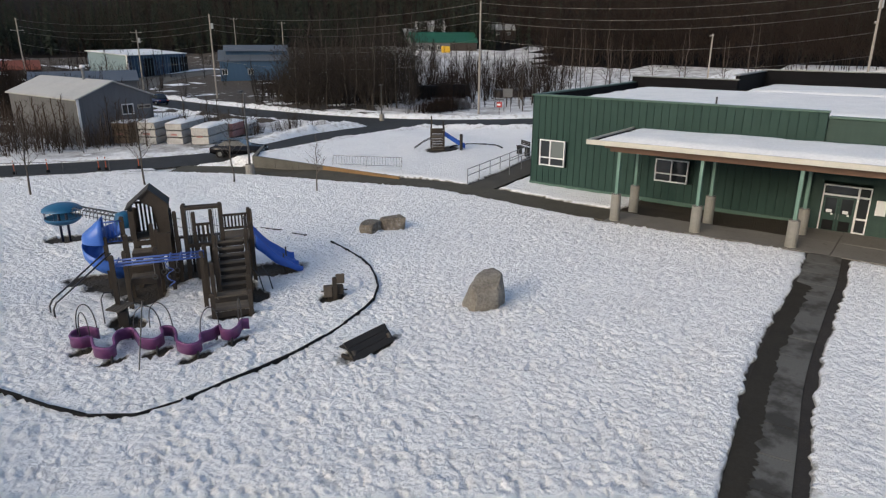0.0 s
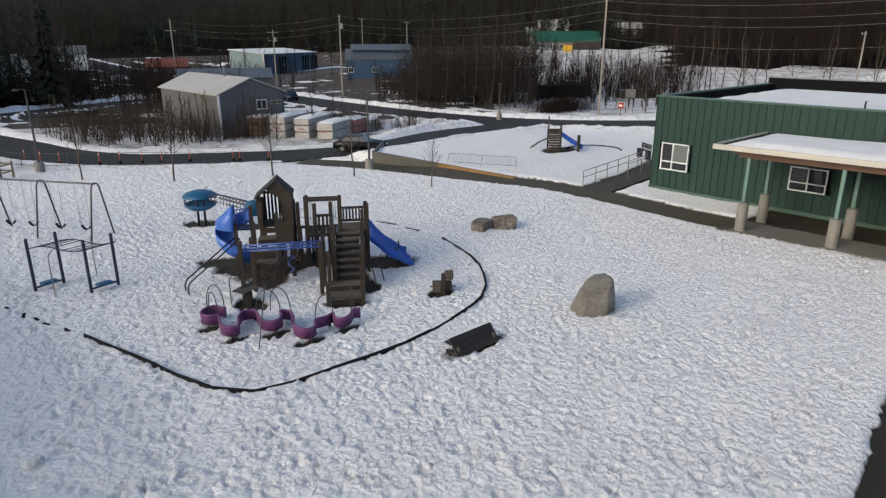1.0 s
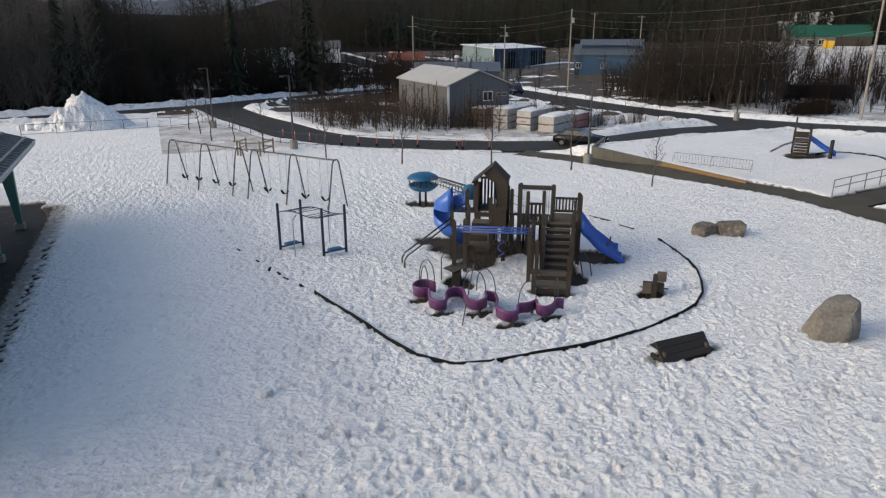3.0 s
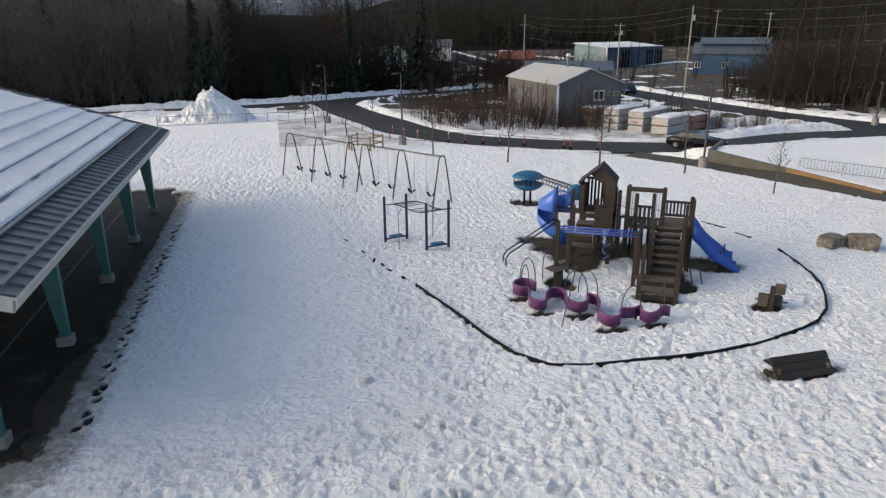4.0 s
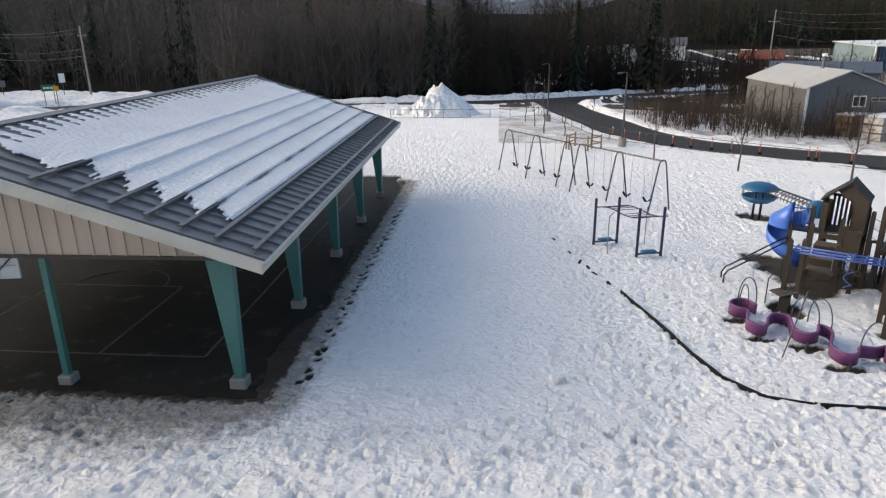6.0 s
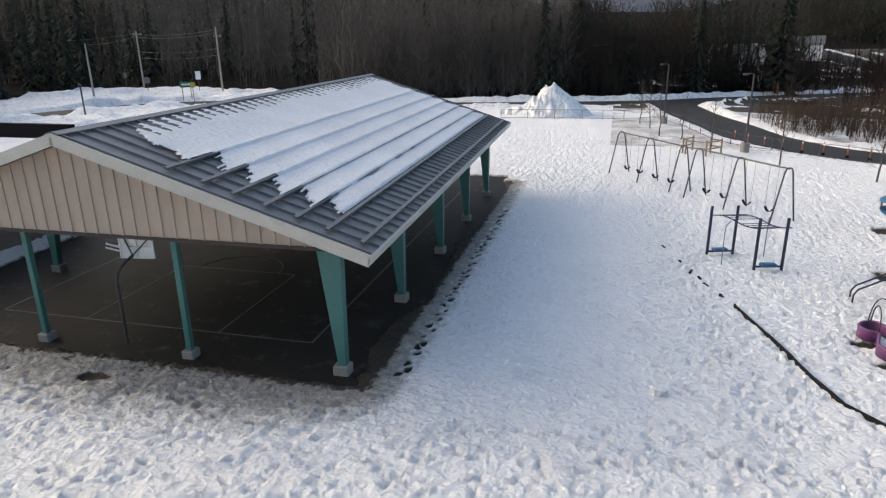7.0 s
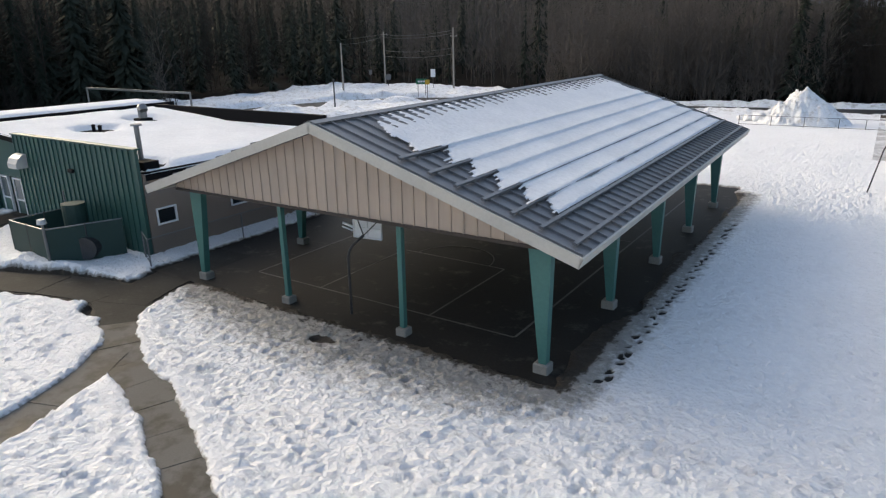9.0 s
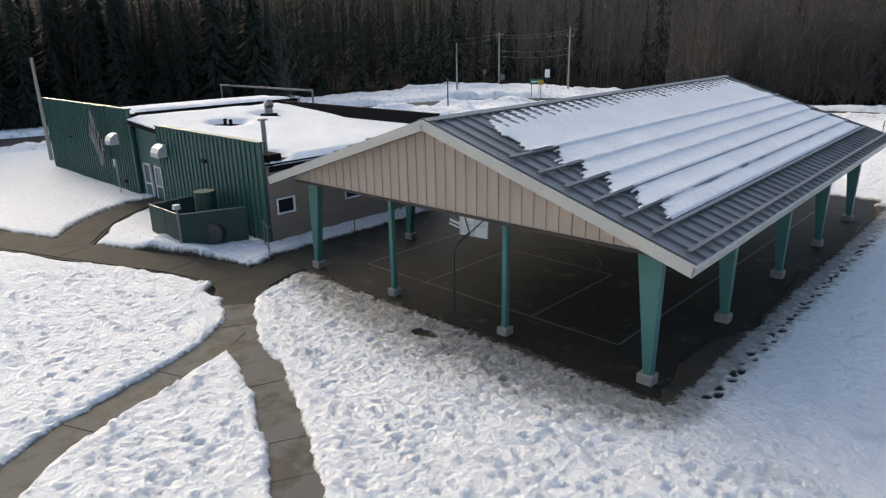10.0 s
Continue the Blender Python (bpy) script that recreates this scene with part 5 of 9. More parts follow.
# wall sculpture of flame-like plumes
art = thing("wall_sculpture", pose(-46.3, 15.44, 0), "bare metal plume-shaped sculpture fixed to the green wall", "sculpture")
bm = bmesh.new()
for pts, r in (([(0.3, -0.06, 1.5), (0.0, -0.08, 2.6), (-0.25, -0.08, 3.4), (-0.15, -0.08, 4.2), (-0.25, -0.08, 5.0)], 0.10), ([(0.45, -0.06, 1.5), (0.2, -0.08, 2.7), (0.1, -0.08, 3.6), (0.25, -0.08, 4.3), (0.0, -0.08, 4.7)], 0.10),
               ([(0.6, -0.06, 1.6), (0.45, -0.08, 2.6), (0.5, -0.08, 3.3), (0.75, -0.08, 3.8)], 0.09), ([(-0.05, -0.06, 2.4), (-0.5, -0.08, 3.2), (-0.75, -0.08, 3.9)], 0.09), ([(-0.15, -0.06, 2.7), (-0.7, -0.08, 3.2), (-1.05, -0.08, 3.5)], 0.08),
               ([(-0.3, -0.06, 3.0), (-0.55, -0.08, 3.7), (-0.55, -0.08, 4.2)], 0.08), ([(0.75, -0.06, 1.7), (0.85, -0.08, 2.4), (1.0, -0.08, 3.0), (1.15, -0.08, 3.3)], 0.08), ([(0.6, -0.06, 2.2), (0.95, -0.08, 2.6), (1.25, -0.08, 2.7)], 0.07), ([(-0.25, -0.06, 4.1), (0.1, -0.08, 4.5), (-0.2, -0.08, 5.1)], 0.07)):
    tube(bm, [Vector(p) for p in bezier(pts, 4)], r, 6)
for v in bm.verts:
    v.co.y *= 0.6
part("plumes", bm, surface("tarnished_metal", (0.13, 0.12, 0.12), (0.24, 0.225, 0.225), 0.5, 0.4, relief=0.1), art)

# screened enclosure with tank
FENCE_GREEN = surface("green_screen_mesh", (0.010, 0.035, 0.030), (0.018, 0.05, 0.043), 0.6, relief=0.1)
encl = thing("screen_enclosure", pose(0, 0, 0), "dark green mesh screen fence round mechanical tanks", "enclosure")
corners = [(-31.7, 15.3), (-31.6, 12.3), (-28.5, 12.3), (-27.4, 15.1)]
for (x0, y0), (x1, y1) in zip(corners, corners[1:]):
    d = Vector((x1 - x0, y1 - y0))
    nn = max(1, round(d.length / 1.6))
    for i in range(nn):
        a, b = Vector((x0, y0)) + d * (i / nn), Vector((x0, y0)) + d * ((i + 1) / nn)
        L, ang = (b - a).length, math.degrees(math.atan2(d.y, d.x))
        part("screen_panel", box(bmesh.new(), (0.03, -0.015, 0.05), (L - 0.03, 0.015, 1.65), m=pose(a.x, a.y, 0, rz=ang)), FENCE_GREEN, encl)
        part("post", rod(bmesh.new(), (a.x, a.y, -0.1), (a.x, a.y, 1.72), 0.035), STEEL_DARK, encl)
    part("top_rail", rod(bmesh.new(), (x0, y0, 1.68), (x1, y1, 1.68), 0.025), STEEL, encl)
part("corner_post", rod(bmesh.new(), (-28.5, 12.25, -0.1), (-28.5, 12.25, 1.95), 0.06), CONCRETE_LIGHT, encl, "pale grey post")
part("post_cap", rod(bmesh.new(), (-28.5, 12.25, 1.955), (-28.5, 12.25, 2.15), 0.2, 0.16, 10), STEEL_PALE, encl)
tank = thing("fuel_tank", pose(-29.6, 14.2, 0), "dark upright fuel tank behind the green screen", "tank")
part("shell", rod(bmesh.new(), (0, 0, 0), (0, 0, 2.3), 0.5, 0.5, 16), FENCE_GREEN, tank)
part("nozzle", rod(bmesh.new(), (-1.1, 0.2, 0), (-1.1, 0.2, 2.7), 0.04), STEEL, tank)
tank2 = thing("fuel_tank", pose(-28.2, 13.9, 0), "grey lying tank behind the green screen", "tank")
part("shell", rod(bmesh.new(), (-0.4, 0.6, 0.6), (0.3, -0.4, 0.6), 0.5, 0.5, 14), STEEL_DARK, tank2)


def link_fence(name, pts, h, label, mesh=True, gap=2.4, rails=(1.0,), posts_mat=None):
    """A chain link fence: posts, rails and thin woven wires."""
    f = thing(name, pose(0, 0, 0), label, "fence")
    for a, b in zip(pts, pts[1:]):
        a, b = Vector(a), Vector(b)
        n = max(1, round((b - a).length / gap))
        for i in range(n):
            p, q = a.lerp(b, i / n), a.lerp(b, (i + 1) / n)
            zp, zq = float(land(p.x, p.y)), float(land(q.x, q.y))
            part("post", rod(bmesh.new(), (p.x, p.y, zp - 0.2), (p.x, p.y, zp + h), 0.03, n=6), posts_mat or STEEL_DARK, f)
            for r in rails:
                part("rail", rod(bmesh.new(), (p.x, p.y, zp + h * r), (q.x, q.y, zq + h * r), 0.022, n=5), posts_mat or STEEL_DARK, f)
            if mesh:
                bm = bmesh.new()
                L = (q - p).length
                k = -h
                while k < L:
                    for s in (1, -1):
                        t0, t1 = max(0, k), min(L, k + h)
                        if t1 - t0 > 0.05:
                            z0, z1 = (t0 - k), (t1 - k)
                            if s < 0:
                                z0, z1 = h - z0, h - z1
                            c0, c1 = p.lerp(q, t0 / L), p.lerp(q, t1 / L)
                            rod(bm, (c0.x, c0.y, zp + z0), (c1.x, c1.y, zp + z1), 0.003, n=3, cap=False)
                    k += 0.16
                part("wire_mesh", bm, STEEL_DARK, f)
    return f


link_fence("chain_link_fence", [(-26.2, 15.2), (-24.9, 14.6)], 1.2, "short galvanised chain link fence by the wall", posts_mat=STEEL)
link_fence("chain_link_fence", [(-24.9, 14.6), (-24.9, 27.0)], 1.2, "galvanised chain link fence along the school wall", posts_mat=STEEL)


# ---- play lawn ----
PLAY = pose(12.4, 18.7, 0, rz=-32.7)      # local x to the side, local y away from the stair foot


def post(bm, x, y, z0, z1, s=0.15):
    """A square timber post with a chamfered top."""
    h = s / 2
    box(bm, (x - h, y - h, z0), (x + h, y + h, z1 - 0.05))
    v = [bm.verts.new((x + a * q, y + b * q, z)) for q, z in ((h, z1 - 0.05), (h * 0.6, z1)) for a, b in ((-1, -1), (1, -1), (1, 1), (-1, 1))]
    for i in range(4):
        bm.faces.new((v[i], v[(i + 1) % 4], v[4 + (i + 1) % 4], v[4 + i]))
    bm.faces.new(v[4:])
    return bm


def build_play_structure():
    ps = thing("play_structure", PLAY, "large weathered timber play structure with blue slides and bridges", "playground structure")

    def wood(name, lo, hi, mat=TIMBER, label="", bev=0.008):
        return part(name, box(bmesh.new(), lo, hi, bev), mat, ps, label)

    def posts(*list_):
        for x, y, z1 in list_:
            part("post", post(bmesh.new(), x, y, -0.15, z1), TIMBER, ps)

    def pole(name, pts, r, mat, label=""):
        return part(name, tube(bmesh.new(), pts, r), mat, ps, label, True)

    # entry landings and stair
    posts((-0.62, 0.02, 0.95), (0.64, -0.05, 0.95), (-0.55, 1.0, 1.75), (0.66, 1.0, 1.15), (-0.36, 1.45, 2.15), (0.72, 1.5, 1.9), (0.80, 2.5, 2.5), (-0.38, 2.4, 2.4))
    for z, y0, y1 in ((0.26, 0.05, 0.82), (0.46, 0.86, 1.45)):
        n = 5
        for i in range(n):
            a = y0 + (y1 - y0) * i / n
            wood("deck_board", (-0.56, a + 0.008, z - 0.045), (0.58, a + (y1 - y0) / n - 0.008, z), TIMBER_DECK)
        wood("deck_beam", (-0.56, y0 - 0.03, z - 0.26), (0.58, y0 + 0.02, z - 0.05), TIMBER_DARK)
    for i in range(7):
        y, z = 1.5 + 0.29 * i, 0.66 + 0.19 * i
        wood("stair_tread", (-0.27, y, z - 0.05), (0.72, y + 0.3, z), TIMBER_DECK)
        wood("stair_riser", (-0.25, y + 0.02, z - 0.19), (0.70, y + 0.05, z - 0.055), TIMBER_DARK)
    for x in (-0.32, 0.74):
        bm = bmesh.new()
        v = [bm.verts.new(p) for p in ((x, 1.4, 0.28), (x, 1.4, 0.72), (x, 3.5, 2.02), (x, 3.5, 1.62))]
        w = [bm.verts.new((p.co.x + 0.06, p.co.y, p.co.z)) for p in v]
        bm.faces.new(v)
        bm.faces.new(w[::-1])
        for i in range(4):
            bm.faces.new((v[i], w[i], w[(i + 1) % 4], v[(i + 1) % 4]))
        part("stair_stringer", bm, TIMBER, ps)
    pole("handrail", [(-0.36, 1.45, 1.55), (-0.38, 3.5, 2.75)], 0.03, TIMBER_DARK)
    pole("handrail", [(0.80, 1.0, 1.0), (0.82, 3.5, 2.7)], 0.03, TIMBER_DARK)
    # top deck and its railing
    for i in range(6):
        wood("deck_board", (-0.12, 3.52 + 0.2 * i, 1.80), (1.02, 3.70 + 0.2 * i, 1.85), TIMBER_DECK)
    wood("deck_beam", (-0.12, 3.46, 1.58), (1.02, 3.515, 1.79))
    posts((-0.02, 3.5, 3.3), (1.06, 3.5, 2.45), (-0.02, 4.75, 3.05), (1.06, 4.72, 2.75))
    wood("top_rail", (0.02, 4.70, 2.44), (1.02, 4.78, 2.53))
    wood("bottom_rail", (0.02, 4.70, 1.88), (1.02, 4.78, 1.98))
    for i in range(7):
        wood("baluster", (0.09 + 0.135 * i, 4.71, 1.98), (0.16 + 0.135 * i, 4.77, 2.44))
    part("panel", box(bmesh.new(), (1.13, 4.4, 2.15), (1.19, 4.9, 2.65), 0.02, m=pose(0, 0, 0)), TIMBER, ps)
    # wide blue slide
    bm = bmesh.new()
    rows = []
    for k in range(17):
        t = k / 16
        c = Vector((1.1 + 1.85 * t, 4.1 + 0.6 * t, 1.72 * (1 - t) ** 1.45 + 0.12 + 0.03 * math.sin(t * 12)))
        wv = Vector((-0.1, 0.99, 0))
        prof = [(-0.84, 0.12), (-0.80, 0.14), (-0.74, 0.02), (-0.07, 0.0), (-0.03, 0.13), (0.03, 0.13), (0.07, 0.0), (0.74, 0.03), (0.80, 0.28), (0.84, 0.26)]
        top = [bm.verts.new(c + wv * a + Vector((0, 0, b))) for a, b in prof]
        und = [bm.verts.new(c + wv * a + Vector((0, 0, -0.05 - 0.42 * (1 - t)))) for a in (0.83, -0.83)]
        rows.append(top + und)
    for a, b in zip(rows, rows[1:]):
        n = len(a)
        for i in range(n):
            bm.faces.new((a[i], b[i], b[(i + 1) % n], a[(i + 1) % n]))
    bm.faces.new(rows[0])
    bm.faces.new(rows[-1][::-1])
    bmesh.ops.recalc_face_normals(bm, faces=bm.faces)
    part("wide_slide", bm, BLUE_PLASTIC, ps, "bright blue moulded double slide", True)
    for x, y in ((2.3, 4.3), (2.5, 5.2)):
        pole("slide_leg", [(x, y, -0.1), (x, y, 0.75)], 0.035, STEEL_DARK)
    # middle bridge between two tall posts
    posts((-1.42, 4.5, 3.1), (-1.42, 5.6, 2.9), (-1.06, 4.45, 2.8), (-0.40, 4.45, 2.85), (-0.02, 5.6, 2.8))
    wood("cross_beam", (-1.36, 4.42, 2.88), (0.0, 4.56, 3.0))
    wood("cross_beam", (-1.36, 5.54, 2.7), (0.0, 5.66, 2.8))
    for i in range(9):
        x = -1.38 + 0.152 * i
        sag = 0.10 * math.sin(math.pi * (i + 0.5) / 9)
        wood("bridge_board", (x, 4.5, 1.48 - sag), (x + 0.135, 5.6, 1.53 - sag), TIMBER_DECK)
    wood("bridge_edge", (-1.36, 4.36, 1.36), (-0.05, 4.44, 1.5))
    wood("gate_rail", (-0.99, 4.42, 2.22), (-0.47, 4.5, 2.32))
    for i in range(3):
        wood("gate_slat", (-0.95 + 0.17 * i, 4.43, 1.58), (-0.85 + 0.17 * i, 4.49, 2.22))
    for x0, x1 in ((-1.36, -1.12), (-0.34, -0.06)):
        for i in range(3):
            x = x0 + (x1 - x0) * (i + 0.5) / 3
            pole("chain", [(x, 4.5, 1.5), (x, 4.5, 2.88)], 0.012, STEEL)
        pole("chain", [(x0, 4.5, 2.2), (x1, 4.5, 2.1)], 0.012, STEEL)
    posts((-1.75, 4.6, 2.85), (-1.95, 5.2, 2.85))
    for z in (1.9, 2.25, 2.6):
        pole("net_rope", [(-1.75, 4.6, z), (-1.42, 4.5, z - 0.1)], 0.014, STEEL)
    # uprights below the bridge
    for i in range(9):
        wood("under_slat", (-2.5 + 0.24 * i, 5.62, -0.1), (-2.40 + 0.24 * i, 5.72, 1.42))
    wood("under_beam", (-2.6, 5.58, 1.42), (0.0, 5.74, 1.5))
    # tower house
    posts((-3.25, 4.5, 3.0), (-2.05, 4.5, 3.0), (-3.25, 5.56, 2.9), (-2.05, 5.56, 2.9), (-2.62, 4.36, 2.5))
    for i in range(6):
        wood("deck_board", (-3.25, 4.5 + 0.21 * i, 1.83), (-2.0, 4.69 + 0.21 * i, 1.88), TIMBER_DECK)
    wood("deck_beam", (-3.3, 4.42, 1.62), (-2.0, 4.49, 1.82))

    def sheet(pts, y, thick=0.06):
        """A flat board with the outline pts (x, z), set upright at y."""
        bm = bmesh.new()
        f = [bm.verts.new((x, y, z)) for x, z in pts]
        b = [bm.verts.new((x, y + thick, z)) for x, z in pts]
        bm.faces.new(f[::-1])
        bm.faces.new(b)
        for i in range(len(pts)):
            j = (i + 1) % len(pts)
            bm.faces.new((f[i], f[j], b[j], b[i]))
        bmesh.ops.triangulate(bm, faces=[q for q in bm.faces if len(q.verts) > 4])
        bmesh.ops.recalc_face_normals(bm, faces=bm.faces)
        return bm

    for pts in ([(-3.38, 1.9), (-3.38, 3.15), (-3.30, 3.21), (-3.30, 1.9)],
                [(-2.36, 1.9), (-2.36, 2.9), (-2.45, 3.1), (-2.75, 3.28), (-2.95, 3.48), (-2.565, 3.84), (-1.94, 3.24), (-1.94, 1.9)],
                [(-3.38, 3.14), (-2.57, 3.84), (-2.95, 3.475), (-3.295, 3.13)]):
        part("gable_board", sheet(pts, 4.42), TIMBER, ps)
    part("gable_rail", box(bmesh.new(), (-3.2, 5.44, 3.06), (-2.05, 5.50, 3.16)), TIMBER, ps)
    for i in range(8):
        wood("house_slat", (-3.17 + 0.145 * i, 5.44, 1.9), (-3.09 + 0.145 * i, 5.50, 3.06))
    for sx, x0, z0, x1, z1 in ((-1, -2.56, 3.86, -3.46, 3.10), (1, -2.56, 3.86, -1.88, 3.20)):
        bm = bmesh.new()
        d = Vector((x1 - x0, 0, z1 - z0)).normalized()
        nrm = Vector((-d.z, 0, d.x)) * (1 if sx > 0 else -1) * 0.05
        q = [Vector((x0, 4.34, z0)), Vector((x1, 4.34, z1)), Vector((x1, 5.52, z1)), Vector((x0, 5.52, z0))]
        a = [bm.verts.new(p) for p in q]
        b = [bm.verts.new(p - nrm) for p in q]
        bm.faces.new(a)
        bm.faces.new(b[::-1])
        for i in range(4):
            bm.faces.new((a[i], b[i], b[(i + 1) % 4], a[(i + 1) % 4]))
        bmesh.ops.recalc_face_normals(bm, faces=bm.faces)
        part("roof_board", bm, TIMBER_DARK, ps, "dark timber roof")
    wood("side_wall", (-1.98, 4.5, 1.9), (-1.93, 5.43, 3.2))
    wood("side_wall", (-3.34, 4.5, 1.9), (-3.29, 5.43, 3.1))
    # lower stepped decks and crawl box in front of the house
    for i, (y0, z) in enumerate(((3.75, 1.55), (3.1, 1.25), (2.5, 0.95))):
        for k in range(3):
            wood("deck_board", (-3.35, y0 + 0.2 * k, z - 0.05), (-2.5, y0 + 0.19 + 0.2 * k, z), TIMBER_DECK)
        wood("deck_beam", (-3.35, y0 - 0.05, z - 0.25), (-2.5, y0 - 0.01, z - 0.02))
    posts((-3.45, 2.4, 1.95), (-2.45, 2.7, 2.0), (-2.4, 3.6, 2.45), (-1.98, 3.4, 2.35), (-3.45, 3.4, 2.4))
    wood("side_panel", (-2.38, 3.5, 1.4), (-2.0, 3.56, 2.3))
    # overhead blue bars with rings
    posts((-3.70, 1.05, 2.35), (-3.40, 1.95, 2.2), (-0.85, 1.2, 2.15), (-0.75, 2.1, 2.1))
    for y in (1.12, 1.45, 1.8):
        pole("blue_bar", [(-3.75, y, 1.93), (-0.75, y + 0.1, 1.93)], 0.036, BLUE_PAINT, "blue painted steel bar")
    for x in (-3.6, -1.9, -1.55, -1.2, -0.9):
        pole("blue_rung", [(x, 1.1, 1.97), (x + 0.03, 1.92, 1.97)], 0.03, BLUE_PAINT, "blue painted steel bar")
    for x, drop in ((-2.45, 0.55), (-2.15, 0.4), (-1.7, 0.4)):
        pole("ring_chain", [(x, 1.5, 1.92), (x, 1.5, 1.92 - drop)], 0.012, STEEL)
        pole("hand_ring", [(x + 0.09 * math.cos(a), 1.5, 1.83 - drop + 0.09 * math.sin(a)) for a in np.linspace(0, 2 * math.pi, 13)], 0.015, STEEL_DARK)
    pole("spiral_chain", [(-1.95 + 0.12 * math.cos(a), 1.6 + 0.12 * math.sin(a), 1.9 - 0.11 * a / 1.5) for a in np.linspace(0, 15, 40)], 0.016, BLUE_PAINT, "blue coiled steel climber")
    # small bench step by the front post
    for i in range(4):
        part("step_board", box(bmesh.new(), (-0.42, 0.13 * i, 0.0), (0.42, 0.13 * i + 0.115, 0.045), 0.008, m=pose(-3.42, 0.75, 0.5, 6, 0, 60)), TIMBER_DECK, ps)
    wood("step_block", (-3.70, 0.6, -0.1), (-3.4, 0.95, 0.46), TIMBER_DARK)
    pole("grab_rail", [(-4.15, 0.75, 0.0), (-4.15, 0.75, 0.95), (-4.07, 0.95, 1.08), (-3.9, 1.15, 1.0)], 0.02, STEEL_DARK)
    # spiral slide
    bm = bmesh.new()
    rows = []
    for k in range(33):
        t = k / 32
        a = radians(40 + 300 * t)
        c = Vector((-4.45, 5.45, 1.78 - 1.6 * t))
        rad = Vector((math.cos(a), math.sin(a), 0))
        prof = [(0.06, 0.35), (0.12, 0.05), (0.34, -0.04), (0.62, 0.03), (0.76, 0.28), (0.80, 0.55), (0.84, 0.55), (0.82, 0.2), (0.66, -0.07), (0.34, -0.14), (0.08, -0.04)]
        rows.append([bm.verts.new(c + rad * p + Vector((0, 0, q))) for p, q in prof])
    for a, b in zip(rows, rows[1:]):
        n = len(a)
        for i in range(n):
            bm.faces.new((a[i], a[(i + 1) % n], b[(i + 1) % n], b[i]))
    bm.faces.new(rows[0])
    bm.faces.new(rows[-1][::-1])
    bmesh.ops.recalc_face_normals(bm, faces=bm.faces)
    part("spiral_slide", bm, surface("light_blue_plastic", (0.035, 0.12, 0.46), (0.06, 0.17, 0.58), 0.38, big=0.8, fine=12, relief=0.03), ps, "light blue spiral slide chute", True)
    hood = bmesh.new()
    shells = []
    for R in (0.80, 0.75):
        shells.append([[hood.verts.new((-4.45 + R * q * math.cos(a), 5.45 + R * q * math.sin(a), 1.7 + (z - 1.7) * (1 + 0.55 * math.cos(a)))) for a in np.linspace(radians(95), radians(275), 15)] for z, q in ((1.7, 1.0), (2.1, 1.0), (2.4, 0.93), (2.58, 0.75), (2.66, 0.45))])
    for g in shells:
        for a, b in zip(g, g[1:]):
            for i in range(14):
                hood.faces.new((a[i], a[i + 1], b[i + 1], b[i]))
    for q in range(4):
        for e in (0, -1):
            hood.faces.new((shells[0][q][e], shells[0][q + 1][e], shells[1][q + 1][e], shells[1][q][e]))
    bmesh.ops.recalc_face_normals(hood, faces=hood.faces)
    part("slide_hood", hood, bpy.data.materials["light_blue_plastic"], ps, "light blue slide hood", True)
    pole("slide_column", [(-4.42, 5.45, -0.1), (-4.42, 5.45, 2.2)], 0.06, BLUE_PAINT)
    posts((-3.7, 5.0, 2.7), (-4.35, 4.75, 2.0))
    for z in (1.75, 2.55):
        pole("blue_rail", [(-4.42, 4.9, z), (-3.7, 4.95, z)], 0.03, BLUE_PAINT, "blue painted steel rail")
    for i in range(6):
        x = -4.36 + 0.115 * i
        pole("blue_bar", [(x, 4.9, 1.75), (x, 4.92, 2.55)], 0.014, BLUE_PAINT, "blue painted steel bar")
    for i in range(5):
        wood("deck_board", (-4.3, 4.95 + 0.16 * i, 1.63), (-3.3, 5.1 + 0.16 * i, 1.68), TIMBER_DECK)
    # pair of slanting glide rails
    for off in (0.0, 0.38):
        pole("glide_rail", [(-6.08 + off * 0.5, 2.45 - off, -0.1), (-6.08 + off * 0.5, 2.45 - off, 0.28), (-6.0 + off * 0.5, 2.6 - off, 0.45), (-5.7 + off * 0.5, 3.0 - off, 0.62), (-4.35 + off * 0.5, 4.75 - off, 1.45)], 0.032, STEEL_DARK)
    # low loop rails beside the slide
    for d in (0.0, 0.35):
        pole("loop_rail", [(1.25 + d, 2.2, 0.0), (1.15 + d, 2.5, 0.5), (0.95 + d, 2.9, 0.75)], 0.025, STEEL_DARK)
    # pod with bowl and dome at the end of the tunnel bridge
    pod = part("pod_bowl", lathe([(0.12, 0.78), (0.5, 0.83), (0.74, 0.98), (0.82, 1.12), (0.80, 1.15), (0.70, 1.02), (0.0, 0.95)], (-7.1, 12.3)), CYAN_BLUE, ps, "blue plastic bowl", True)
    part("pod_dome", lathe([(0.88, 1.50), (0.85, 1.58), (0.68, 1.70), (0.4, 1.79), (0.12, 1.83), (0.0, 1.835)], (-7.1, 12.3)), CYAN_BLUE, ps, "blue plastic dome roof", True)
    part("pod_dome_under", lathe([(0.0, 1.78), (0.4, 1.74), (0.68, 1.65), (0.80, 1.54), (0.875, 1.495)], (-7.1, 12.3)), CYAN_BLUE, ps, "", True)
    for i in range(10):
        a = 2 * math.pi * i / 10
        pole("pod_bar", [(-7.1 + 0.78 * math.cos(a), 12.3 + 0.78 * math.sin(a), 1.1), (-7.1 + 0.8 * math.cos(a), 12.3 + 0.8 * math.sin(a), 1.56)], 0.018, NAVY)
